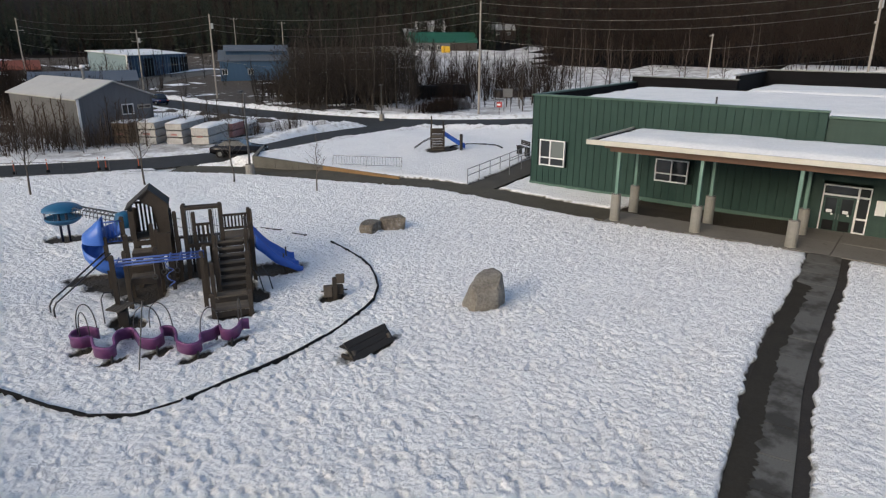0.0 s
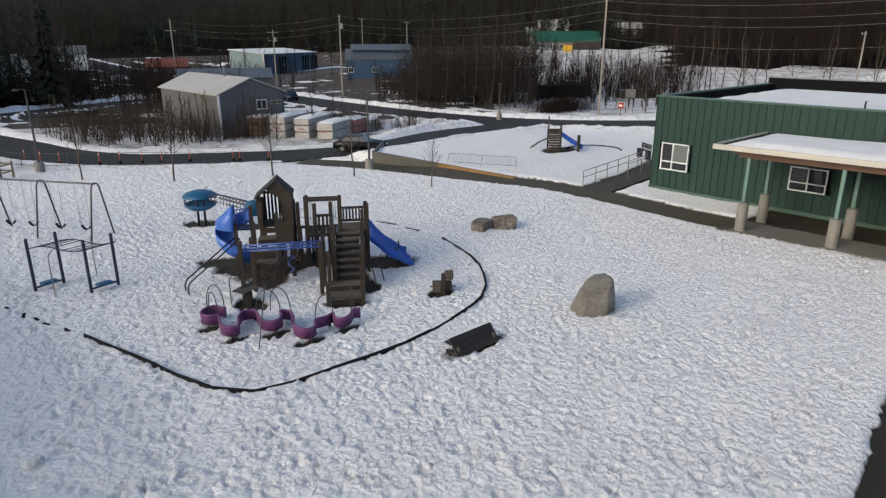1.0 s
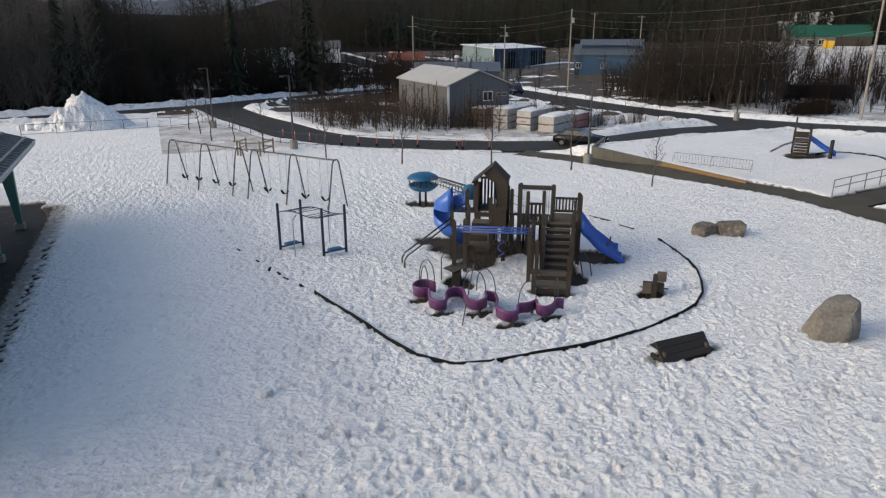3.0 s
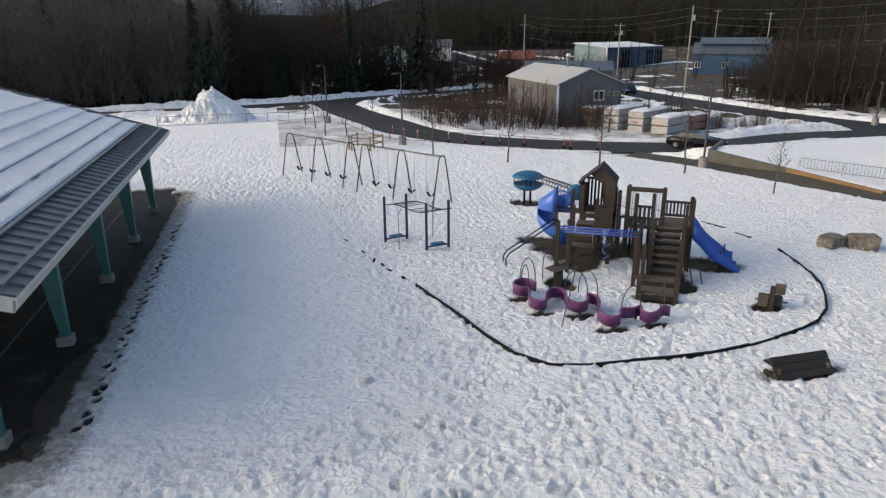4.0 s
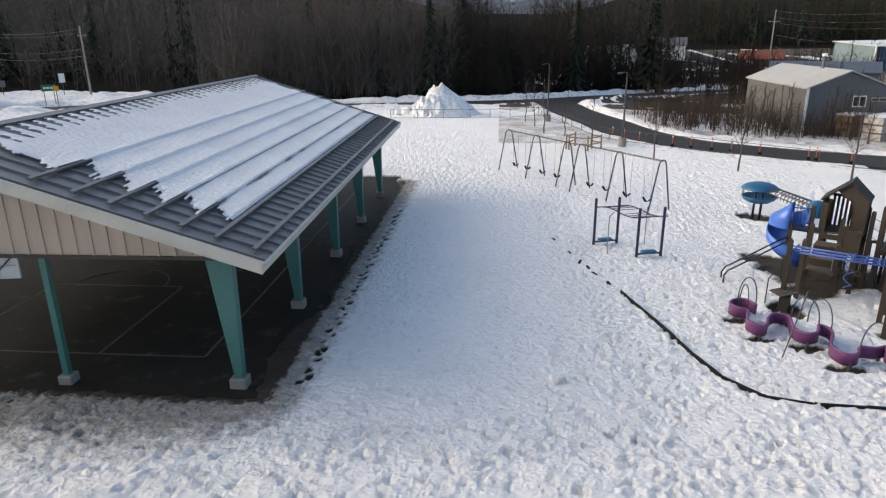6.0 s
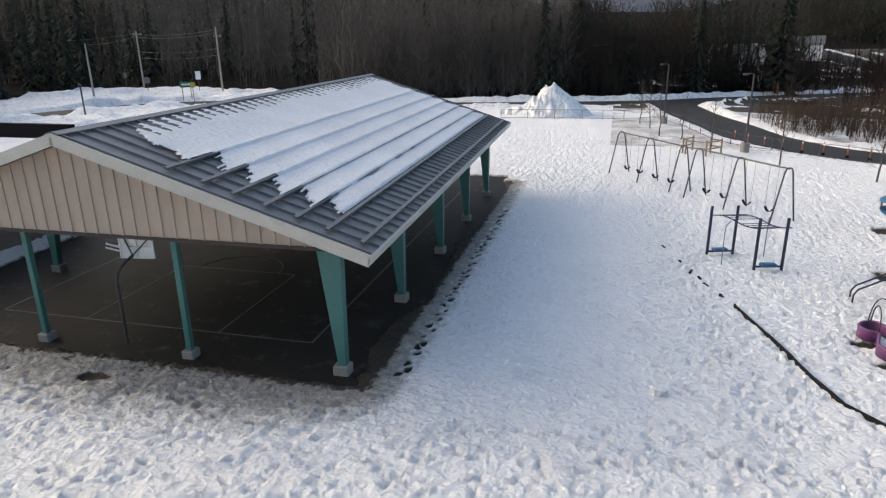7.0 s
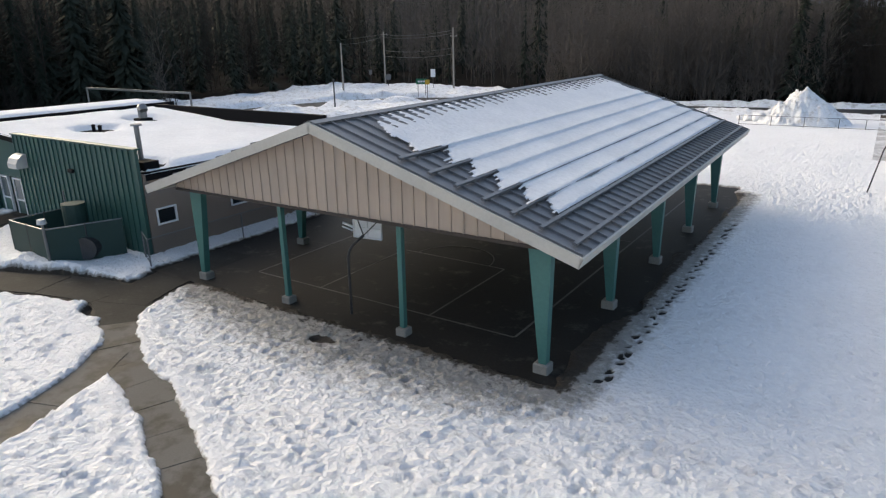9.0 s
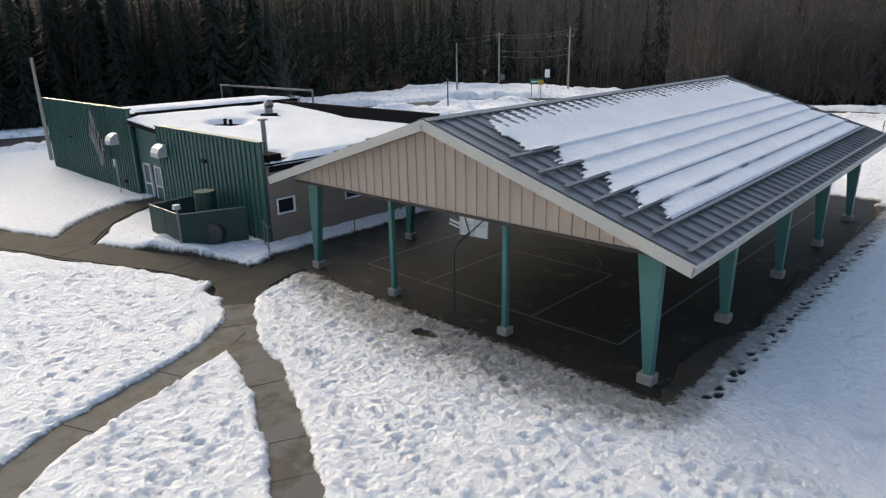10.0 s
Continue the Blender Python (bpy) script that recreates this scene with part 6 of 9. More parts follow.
    for x in (-7.28, -6.95):
        pole("pod_leg", [(x, 12.3, -0.1), (x, 12.3, 1.6)], 0.06, NAVY)
    for k in range(12):
        t = (k + 0.5) / 12
        c = Vector((-6.35, 11.8, 1.45)).lerp(Vector((-3.75, 6.3, 2.2)), t)
        pole("tunnel_hoop", [c + Vector((0.30 * math.cos(a), 0.12 * math.cos(a), 0.30 * math.sin(a))) for a in np.linspace(radians(-20), radians(200), 10)], 0.016, STEEL_DARK)
    for dx, dz in ((-0.3, 0.0), (0.3, 0.0), (0.22, 0.2), (-0.22, 0.2), (0.0, -0.1)):
        pole("tunnel_rail", [Vector((-6.35 + dx, 11.8, 1.45 + dz)), Vector((-3.75 + dx, 6.3, 2.2 + dz))], 0.02, STEEL_DARK)
    part("tunnel_cap", lathe([(0.42, 1.95), (0.4, 2.25), (0.3, 2.5), (0.0, 2.6)], (-3.75, 6.4)), CYAN_BLUE, ps, "blue plastic half dome", True)
    return ps


def lathe(prof, c, n=20):
    bm = bmesh.new()
    rows = [[bm.verts.new((c[0] + r * math.cos(2 * math.pi * i / n), c[1] + r * math.sin(2 * math.pi * i / n), z)) for i in range(n)] if r > 1e-6 else [bm.verts.new((*c, z))] for r, z in prof]
    for a, b in zip(rows, rows[1:]):
        for i in range(n):
            j = (i + 1) % n
            if len(a) == 1:
                bm.faces.new((a[0], b[j], b[i]))
            elif len(b) == 1:
                bm.faces.new((a[i], a[j], b[0]))
            else:
                bm.faces.new((a[i], a[j], b[j], b[i]))
    return bm


build_play_structure()


def balance_ribbon():
    """A winding raised walkway: a curved wall of purple plastic with arches to hold on to."""
    rib = thing("winding_balance_walk", pose(0, 0, 0), "purple plastic winding balance walk with steel hoops in snow", "playground equipment")
    line = bezier([(8.55, 20.35), (8.33, 20.8), (7.95, 20.8), (7.74, 20.45), (7.85, 20.08), (8.14, 20.0), (7.98, 19.55), (7.85, 19.1), (8.02, 18.78), (8.3, 18.85), (8.55, 19.35), (8.9, 19.7), (9.25, 19.6), (9.12, 19.05), (9.02, 18.65), (9.25, 18.3), (9.62, 18.4), (9.85, 18.88), (10.1, 18.68), (9.9, 18.1), (9.6, 17.55), (9.7, 17.08), (10.05, 17.02), (10.33, 17.42), (10.75, 17.45), (11.1, 17.55), (10.93, 17.2), (11.05, 16.96), (11.4, 17.02), (11.75, 17.28), (11.98, 17.2)], 5)
    n = len(line)
    cuts = [0, 25, 45, 62, 80, 96, 112, 126, n - 1]
    for a, b in zip(cuts, cuts[1:]):
        seg = line[a:b + 1]
        bm = bmesh.new()
        rows = []
        for i, p in enumerate(seg):
            d = (seg[min(i + 1, len(seg) - 1)] - seg[max(i - 1, 0)]).normalized()
            s = Vector((-d.y, d.x, 0))
            wave = 0.02 * math.sin((a + i) * 0.4)
            prof = [(-0.025, 0.50), (-0.045, 0.475), (-0.028, 0.44), (-0.028, 0.13), (0.028, 0.13), (0.028, 0.44), (0.045, 0.475), (0.025, 0.50)]
            rows.append([bm.verts.new(Vector((p.x, p.y, z + wave)) + s * o) for o, z in prof])
        for r0, r1 in zip(rows, rows[1:]):
            for i in range(8):
                bm.faces.new((r0[i], r1[i], r1[(i + 1) % 8], r0[(i + 1) % 8]))
        bm.faces.new(rows[0])
        bm.faces.new(rows[-1][::-1])
        bmesh.ops.recalc_face_normals(bm, faces=bm.faces)
        part("ribbon_section", bm, PURPLE, rib, "purple moulded plastic section", True)
    for k in (12, 26, 42, 60, 76, 92, 108, 122, 136):
        p = line[min(k, n - 1)]
        part("leg", rod(bmesh.new(), (p.x, p.y, -0.15), (p.x, p.y, 0.2), 0.045), STEEL_DARK, rib)
    for (x0, y0), (x1, y1), h in (((8.1, 20.82), (8.55, 20.42), 1.33), ((8.0, 20.4), (8.14, 20.02), 1.25), ((9.27, 19.5), (9.84, 18.86), 1.24), ((9.8, 19.5), (10.1, 18.62), 1.25), ((10.34, 17.45), (11.1, 17.56), 1.22), ((11.6, 17.2), (11.78, 17.28), 1.3)):
        pts = [Vector((x0 + (x1 - x0) * (0.5 - 0.5 * math.cos(a)), y0 + (y1 - y0) * (0.5 - 0.5 * math.cos(a)), 0.3 + (h - 0.3) * (math.sin(a) ** 0.7 if a < math.pi else 0))) for a in np.linspace(0, math.pi, 13)]
        part("hoop", tube(bmesh.new(), pts, 0.019, 6), STEEL_DARK, rib, "bent steel hand hoop", True)
    lean = thing("leaning_pole", pose(8.2, 17.4, 0), "thin steel pole leaning in the snow", "pole")
    part("shaft", rod(bmesh.new(), (0, 0, -0.15), (1.1, 1.35, 1.6), 0.02), STEEL_DARK, lean)


balance_ribbon()


def ring_station():
    rs_ = thing("overhead_ring_station", pose(0, 0, 0), "navy steel posts with overhead loop ladder and blue footrests", "playground equipment")
    P = [(4.3, 27.85), (5.35, 28.15), (5.85, 26.25), (6.9, 26.5)]
    for x, y in P:
        part("post", rod(bmesh.new(), (x, y, -0.15), (x, y, 2.12), 0.06, n=10), NAVY, rs_)
        part("post_cap", rod(bmesh.new(), (x, y, 2.122), (x, y, 2.16), 0.065, 0.04, 10), NAVY, rs_)
    rail = lambda off: [Vector((4.3, 27.85, 1.76)).lerp(Vector((6.0, 26.25, 1.76)), t) + Vector((off * 1.05, off * 0.3, 0.10 * math.sin(t * 2 * math.pi))) for t in np.linspace(0, 1, 13)]
    for off in (0.0, 1.0):
        part("side_rail", tube(bmesh.new(), rail(off), 0.025, 6), NAVY, rs_, "", True)
    for k in range(12):
        t = k / 11
        a = rail(0.0)[min(12, round(t * 12))]
        b = rail(1.0)[min(12, round(t * 12))]
        part("rung", rod(bmesh.new(), a, b, 0.016, n=5), NAVY, rs_)
    for (x0, y0), (x1, y1) in ((P[0], P[1]), (P[2], P[3])):
        part("foot_bar", rod(bmesh.new(), (x0, y0, 0.18), (x1, y1, 0.18), 0.04, n=8), NAVY, rs_)
        c = Vector(((x0 + x1) / 2, (y0 + y1) / 2, 0.24))
        ang = math.degrees(math.atan2(y1 - y0, x1 - x0))
        part("footrest", box(bmesh.new(), (-0.32, -0.17, -0.06), (0.32, 0.17, 0.07), 0.05, m=pose(*c, rz=ang)), CYAN_BLUE, rs_, "blue plastic footrest")
    part("slide_pole", tube(bmesh.new(), [(4.95, 27.1, 1.75), (4.75, 26.85, 1.62), (4.7, 26.65, 1.4), (4.7, 26.6, -0.1)], 0.022, 6), STEEL, rs_)
    part("slide_pole", tube(bmesh.new(), [(6.45, 27.6, 1.85), (6.5, 27.85, 1.7), (6.55, 28.1, -0.1)], 0.022, 6), STEEL, rs_)


ring_station()


def swing_set(a, b, label):
    """Three A-frames, a top bar and four belt seats on chains."""
    a, b = Vector((*a, 0)), Vector((*b, 0))
    s = thing("swing_set", pose(0, 0, 0), label, "swing set", "swing sets")
    d = (b - a).normalized()
    side_v = Vector((-d.y, d.x, 0))
    top = Vector((0, 0, 2.72))
    part("top_bar", rod(bmesh.new(), a + top, b + top, 0.045), STEEL_DARK, s)
    for t in (0.0, 0.5, 1.0):
        c = a.lerp(b, t)
        pts = [c - side_v * 0.82 - Vector((0, 0, 0.12)), c - side_v * 0.26 + Vector((0, 0, 2.55)), c - side_v * 0.16 + Vector((0, 0, 2.72)), c + Vector((0, 0, 2.76)), c + side_v * 0.16 + Vector((0, 0, 2.72)), c + side_v * 0.26 + Vector((0, 0, 2.55)), c + side_v * 0.82 - Vector((0, 0, 0.12))]
        part("a_frame", tube(bmesh.new(), pts, 0.04, 7), STEEL_DARK, s, "", True)
    for t in (0.14, 0.36, 0.62, 0.86):
        c = a.lerp(b, t)
        seat = tagged(part("seat", belt(c, d), RUBBER, s, "black rubber belt seat", True))
        for e in (-0.28, 0.28):
            part("chain", rod(bmesh.new(), c + d * e * 0.9 + Vector((0, 0, 0.62)), c + d * e + top, 0.011, n=4), STEEL_DARK, seat)
    return s


def belt(c, d):
    bm = bmesh.new()
    sv = Vector((-d.y, d.x, 0))
    rows = []
    for k in range(9):
        u = -0.26 + 0.065 * k
        z = 0.42 + 0.2 * (u / 0.26) ** 2
        p = c + d * u
        rows.append([bm.verts.new(p + sv * o + Vector((0, 0, z + h))) for o, h in ((-0.08, 0), (0.08, 0), (0.08, -0.025), (-0.08, -0.025))])
    for r0, r1 in zip(rows, rows[1:]):
        for i in range(4):
            bm.faces.new((r0[i], r1[i], r1[(i + 1) % 4], r0[(i + 1) % 4]))
    bm.faces.new(rows[0])
    bm.faces.new(rows[-1][::-1])
    bmesh.ops.recalc_face_normals(bm, faces=bm.faces)
    return bm


swing_set((0.7, 44.6), (4.15, 39.55), "galvanised steel swing set with black belt seats")
swing_set((4.9, 38.65), (8.4, 33.65), "galvanised steel swing set with four black seats on chains")


def boulder(name, at, size, turn, material, label, seed, cuts=4, squash=0.0):
    rs_ = np.random.RandomState(seed)
    bm = bmesh.new()
    bmesh.ops.create_icosphere(bm, subdivisions=cuts, radius=1.0)
    planes = [(Vector(rs_.normal(size=3)).normalized(), rs_.uniform(0.66, 0.9)) for _ in range(10)]
    planes += [(Vector((-0.1, 0.05, 1)).normalized(), 0.8)]
    for v in bm.verts:
        p = v.co.normalized()
        q = Vector([math.copysign(abs(c) ** 0.42, c) for c in p])
        q = q * (0.86 + 0.10 * noise.noise(p * 1.7 + Vector((seed, 0, 0))))
        for nrm, dd in planes:
            ex = q.dot(nrm) - dd
            if ex > 0:
                q -= nrm * ex * 0.95
        q += p * (0.06 * noise.noise(p * 3 + Vector((0, seed, 0))) + 0.03 * noise.noise(p * 9 + Vector((0, seed, 0))))
        v.co = Vector((q.x * size[0], q.y * size[1], q.z * size[2]))
    ob = part(name, bm, material, None, "", True)
    ob.matrix_world = pose(*at, rz=turn)
    return tagged(ob, label, "boulder")


boulder("boulder", (18.7, 12.3, 0.42), (0.93, 0.74, 0.98), -30, ROCK, "large tan granite boulder standing in snow", 3)
boulder("boulder", (23.5, 22.5, 0.16), (0.74, 0.56, 0.44), 20, ROCK_PALE, "low pale boulder with dark side in snow", 5)
boulder("boulder", (24.6, 21.95, 0.2), (0.82, 0.55, 0.52), -25, ROCK_PALE, "low pale rounded boulder beside another", 8)

def timber_bench():
    b = thing("timber_bench", pose(13.45, 13.15, 0, rz=0), "dark weathered timber bench half sunk in snow", "bench")
    for i in range(3):
        part("back_board", box(bmesh.new(), (-0.92, -0.03, 0.225 * i), (0.92, 0.03, 0.225 * i + 0.215), 0.008, m=pose(0, -0.28, 0.03, -42)), TIMBER_DARK, b)
    for i in range(2):
        part("seat_board", box(bmesh.new(), (-0.88, 0.02 + 0.2 * i, 0.30), (0.88, 0.2 + 0.2 * i, 0.35), 0.008), TIMBER_DARK, b)
    for x in (-0.84, 0.74):
        part("leg", box(bmesh.new(), (x, -0.28, -0.15), (x + 0.1, 0.38, 0.06), 0.01), TIMBER_DARK, b)
        part("end_brace", box(bmesh.new(), (x, -0.2, 0.062), (x + 0.1, 0.0, 0.295), 0.01), TIMBER_DECK, b)


timber_bench()

def timber_seat():
    s = thing("timber_spring_seat", pose(15.95, 17.3, 0, rz=-38), "small weathered timber rider with posts in snow", "playground equipment")
    part("post", post(bmesh.new(), 0, -0.2, -0.15, 0.85, 0.16), TIMBER, s)
    part("body", box(bmesh.new(), (-0.40, -0.15, 0.12), (0.34, 0.2, 0.42), 0.02), TIMBER, s)
    part("side_board", box(bmesh.new(), (-0.42, -0.3, 0.1), (-0.1, -0.22, 0.52), 0.015), TIMBER_DECK, s)
    part("seat_back", box(bmesh.new(), (0.08, 0.18, 0.42), (0.42, 0.25, 0.82), 0.03), TIMBER_DECK, s)
    part("foot_bar", rod(bmesh.new(), (-0.5, 0.05, 0.22), (0.5, 0.05, 0.22), 0.03), STEEL_DARK, s)
    part("base", box(bmesh.new(), (-0.25, -0.15, -0.15), (0.25, 0.2, 0.118), 0.02), TIMBER_DARK, s)


timber_seat()


def edging():
    e = thing("playground_edging", pose(0, 0, 0), "black plastic edging boards round the play area", "edging")
    runs = [[(4.55, 22.3), (4.8, 21.3), (5.4, 19.2), (5.95, 16.9), (6.45, 15.8), (7.3, 15.05), (8.1, 14.96), (9.5, 14.87), (11.55, 14.72), (13.73, 14.98), (15.98, 15.58), (16.8, 16.0), (17.8, 16.76), (18.7, 17.83), (19.57, 19.1), (20.3, 20.95), (20.75, 22.6)],
            [(20.8, 24.4), (20.6, 25.3)], [(20.6, 26.0), (20.2, 27.2), (19.2, 28.6)]]
    for run in runs:
        line = bezier(run, 8)
        start = line[0]
        for p in line[1:]:
            g = float(land(start.x, start.y)) - (0.03 if start.y > 24 else 0.0)
            if (p - start).length >= 1.15 or p is line[-1]:
                d = p - start
                L, ang = d.length, math.degrees(math.atan2(d.y, d.x))
                part("edging_board", box(bmesh.new(), (0.02, -0.035, -0.2), (L - 0.02, 0.035, 0.105 + random.uniform(-0.035, 0.02)), 0.012, m=pose(start.x, start.y, g, rz=ang)), RUBBER, e)
                part("stake", rod(bmesh.new(), (start.x, start.y, g - 0.2), (start.x, start.y, g + 0.12), 0.03, n=6), RUBBER, e)
                start = p
    for x, y in ((3.15, 26.7), (3.45, 25.6), (3.7, 24.9), (3.85, 24.2), (4.25, 23.2), (2.6, 28.6)):
        part("edging_board", box(bmesh.new(), (-0.17, -0.05, -0.2), (0.17, 0.05, 0.06), 0.015, m=pose(x, y, 0, rz=random.uniform(70, 120))), RUBBER, e)


edging()


def rail_pen():
    r = thing("log_rail_pen", pose(6.75, 53.2, 0, rz=-35), "peeled log rail fence corner with a dark barrier", "rail fence")
    c = [(-1.3, 0.6), (-0.8, -1.3), (0.9, -1.1), (1.1, 0.9)]
    c2 = [(-1.15, 0.9), (-0.95, -0.9), (-0.55, -1.2), (0.95, -0.9), (1.25, 0.8), (0.3, 0.95)]
    for x, y in c2:
        part("post", rod(bmesh.new(), (x, y, -0.2), (x, y, 1.2), 0.075, 0.07, 8), LOG, r)
    for (x0, y0), (x1, y1) in zip(c2[2:] , c2[3:]):
        for z in (0.55, 1.05):
            part("rail", rod(bmesh.new(), (x0, y0, z), (x1, y1, z), 0.055, 0.05, 8), LOG, r)
    for z in (0.55, 1.05):
        part("rail", rod(bmesh.new(), (c2[0][0], c2[0][1], z), (c2[1][0], c2[1][1], z), 0.055, 0.05, 8), LOG, r)


LOG = surface("peeled_log", (0.16, 0.115, 0.07), (0.28, 0.21, 0.14), 0.8, big=2, fine=12, relief=0.2)
rail_pen()


def snow_pile():
    bm = bmesh.new()
    bmesh.ops.create_grid(bm, x_segments=120, y_segments=90, size=1.0)
    for v in bm.verts:
        x, y = v.co.x * 6.2, v.co.y * 4.6
        p = Vector((x, y, 0))
        r = math.hypot(x / 4.6 + 0.05, y / 3.6)
        r2 = math.hypot((x + 2.3) / 2.6, (y + 0.6) / 2.2)
        z = max(3.5 * max(0, 1 - r) ** 0.95, 2.2 * max(0, 1 - r2))
        rough = 0.30 + 1.35 * float(step(-x, -0.5, 1.2))
        blocks = noise.cell(Vector((x * 0.95 + 0.3 * noise.noise(p), y * 0.95, 0.0))) * 0.55 + noise.cell(Vector((x * 2.1, y * 2.1, 5.0))) * 0.3 + 0.35 * noise.noise(p * 3.1)
        lump = (noise.turbulence(p * 0.9, 5, True) * 0.75 - 0.3 + blocks * 0.9) * min(1, z)
        v.co = Vector((x, y, z + lump * rough * 0.6 - 0.2 + 0.15 * min(1, z)))
    ob = part("snow_mound", bm, SNOW_PILE, None, "", True)
    ob.matrix_world = pose(-6.3, 76.6, 0, rz=4)
    return tagged(ob, "tall ploughed heap of lumpy snow beside the street", "snow mound")


SNOW_PILE = make_snow("heaped_snow", 0.42)
snow_pile()
for k, (x, y, r) in enumerate(((-10.6, 75.8, 0.9), (-11.6, 76.2, 0.7), (-9.3, 74.6, 0.6), (-12.6, 76.6, 0.5))):
    boulder("snow_chunk", (x, y, r * 0.45), (r, r * 0.8, r * 0.8), 30 * k, SNOW_PILE, "dirty block of ploughed snow beside the heap", 20 + k, 3)
# small clod and bits on the shaded snow
boulder("snow_clod", (1.72, 15.75, 0.05), (0.26, 0.22, 0.2), 10, SNOW_PILE, "small rolled lump of snow on the lawn", 31, 3)


# ---- trees ----
def limb(V, F, p, q, r0, r1, n=3):
    """A tapered branch of n sides added to lists."""
    d = q - p
    d.normalize()
    a = d.orthogonal().normalized()
    b = d.cross(a)
    k = len(V)
    for c, r in ((p, r0), (q, r1)):
        for i in range(n):
            t = 2 * math.pi * i / n
            V.append(c + (a * math.cos(t) + b * math.sin(t)) * r)
    for i in range(n):
        j = (i + 1) % n
        F.append((k + i, k + j, k + n + j))
        F.append((k + i, k + n + j, k + n + i))


def bare_tree(seed, h=9.0, r=0.12, spread=0.45, twigs=26, crown=0.35, sides=5, sub=3, twig_r=0.02):
    """Trunk with a bend, limbs and twigs."""
    rs_ = random.Random(seed)
    V, F = [], []
    n = 7
    pts = [Vector((0, 0, -0.3))]
    lean = Vector((rs_.uniform(-0.05, 0.05), rs_.uniform(-0.05, 0.05), 0))
    for i in range(1, n + 1):
        pts.append(Vector((0, 0, h * i / n)) + lean * h * i / n + Vector((rs_.uniform(-1, 1), rs_.uniform(-1, 1), 0)) * 0.018 * h)
    rad = [r * (1 - 0.9 * i / n) + 0.008 for i in range(n + 1)]
    for i in range(n + 1):
        V += [pts[i] + Vector((math.cos(2 * math.pi * q / sides), math.sin(2 * math.pi * q / sides), 0)) * rad[i] for q in range(sides)]
    for i in range(n):
        for q in range(sides):
            a, b = i * sides + q, i * sides + (q + 1) % sides
            F += [(a, b, b + sides), (a, b + sides, a + sides)]
    for k in range(twigs):
        t = crown + (1 - crown) * (k + rs_.random()) / twigs
        i = min(n - 1, int(t * n))
        base = pts[i].lerp(pts[i + 1], t * n - i)
        a = k * 2.4 + rs_.uniform(-0.5, 0.5)
        L = h * spread * (1.15 - t) * rs_.uniform(0.7, 1.15)
        up = rs_.uniform(0.45, 1.1)
        d = Vector((math.cos(a), math.sin(a), up)).normalized()
        mid = base + d * L * 0.5 + Vector((rs_.uniform(-1, 1), rs_.uniform(-1, 1), 0)) * 0.05 * L
        tip = mid + (d + Vector((0, 0, 0.35))).normalized() * L * 0.5
        rb = max(twig_r, rad[i] * 0.45)
        limb(V, F, base, mid, rb, rb * 0.6)
        limb(V, F, mid, tip, rb * 0.6, rb * 0.25)
        for s in range(sub):
            c = base.lerp(mid, 0.5) if s == 0 else mid.lerp(tip, rs_.uniform(0, 0.8))
            e = Vector((rs_.uniform(-1, 1), rs_.uniform(-1, 1), rs_.uniform(0.2, 1.0))).normalized()
            limb(V, F, c, c + e * L * rs_.uniform(0.25, 0.5), rb * 0.45, rb * 0.15)
    return np.array([tuple(v) for v in V]), np.array(F)


def conifer(seed, h=15.0, width=0.17, tiers=16, arms=8, full=True):
    """A spruce: a trunk and drooping, ragged boughs of uneven length."""
    rs_ = random.Random(seed)
    V, F = [], []
    limb(V, F, Vector((0, 0, -0.3)), Vector((0, 0, h * 0.98)), 0.012 * h, 0.02, 5)
    for t in range(tiers):
        f = (t + 0.5) / tiers
        z = h * (0.08 + 0.9 * f)
        R = h * width * (1.02 - f) ** 0.85 + 0.12
        for k in range(arms):
            a = 2 * math.pi * (k + rs_.random()) / arms
            L = R * rs_.uniform(0.3, 1.25)
            zz = z + rs_.uniform(-0.6, 0.6) * h / tiers
            d, s = Vector((math.cos(a), math.sin(a), 0)), Vector((-math.sin(a), math.cos(a), 0))
            w = L * rs_.uniform(0.16, 0.34)
            i = len(V)
            root = Vector((0, 0, zz))
            V += [root + Vector((0, 0, 0.02 * h)), root + d * L * 0.55 + s * w * 0.5 - Vector((0, 0, L * 0.22)), root + d * L - Vector((0, 0, L * rs_.uniform(0.3, 0.55))), root + d * L * 0.55 - s * w * 0.5 - Vector((0, 0, L * 0.22)), root + d * L * 0.45 - Vector((0, 0, L * 0.6))]
            F += [(i, i + 1, i + 2), (i, i + 2, i + 3), (i, i + 4, i + 1), (i, i + 3, i + 4), (i + 1, i + 4, i + 2), (i + 3, i + 2, i + 4)] if full else [(i, i + 1, i + 2), (i, i + 2, i + 3), (i + 1, i + 4, i + 3)]
    return np.array([tuple(v) for v in V]), np.array(F)


def scatter(name, kinds, places, material, label, category):
    """Many trees joined into one object: places are (x, y, scale, turn)."""
    VV, FF, k = [], [], 0
    lift = land([p[0] for p in places], [p[1] for p in places])
    for i, (x, y, s, a) in enumerate(places):
        V, F = kinds[i % len(kinds)]
        c, sn = math.cos(a), math.sin(a)
        W = np.stack([(V[:, 0] * c - V[:, 1] * sn) * s + x, (V[:, 0] * sn + V[:, 1] * c) * s + y, V[:, 2] * s + lift[i]], 1)
        VV.append(W)
        FF.append(F + k)
        k += len(V)
    ob = new(name, np_mesh(name, np.concatenate(VV), np.concatenate(FF), material))
    return tagged(ob, label, category, kind="stuff")


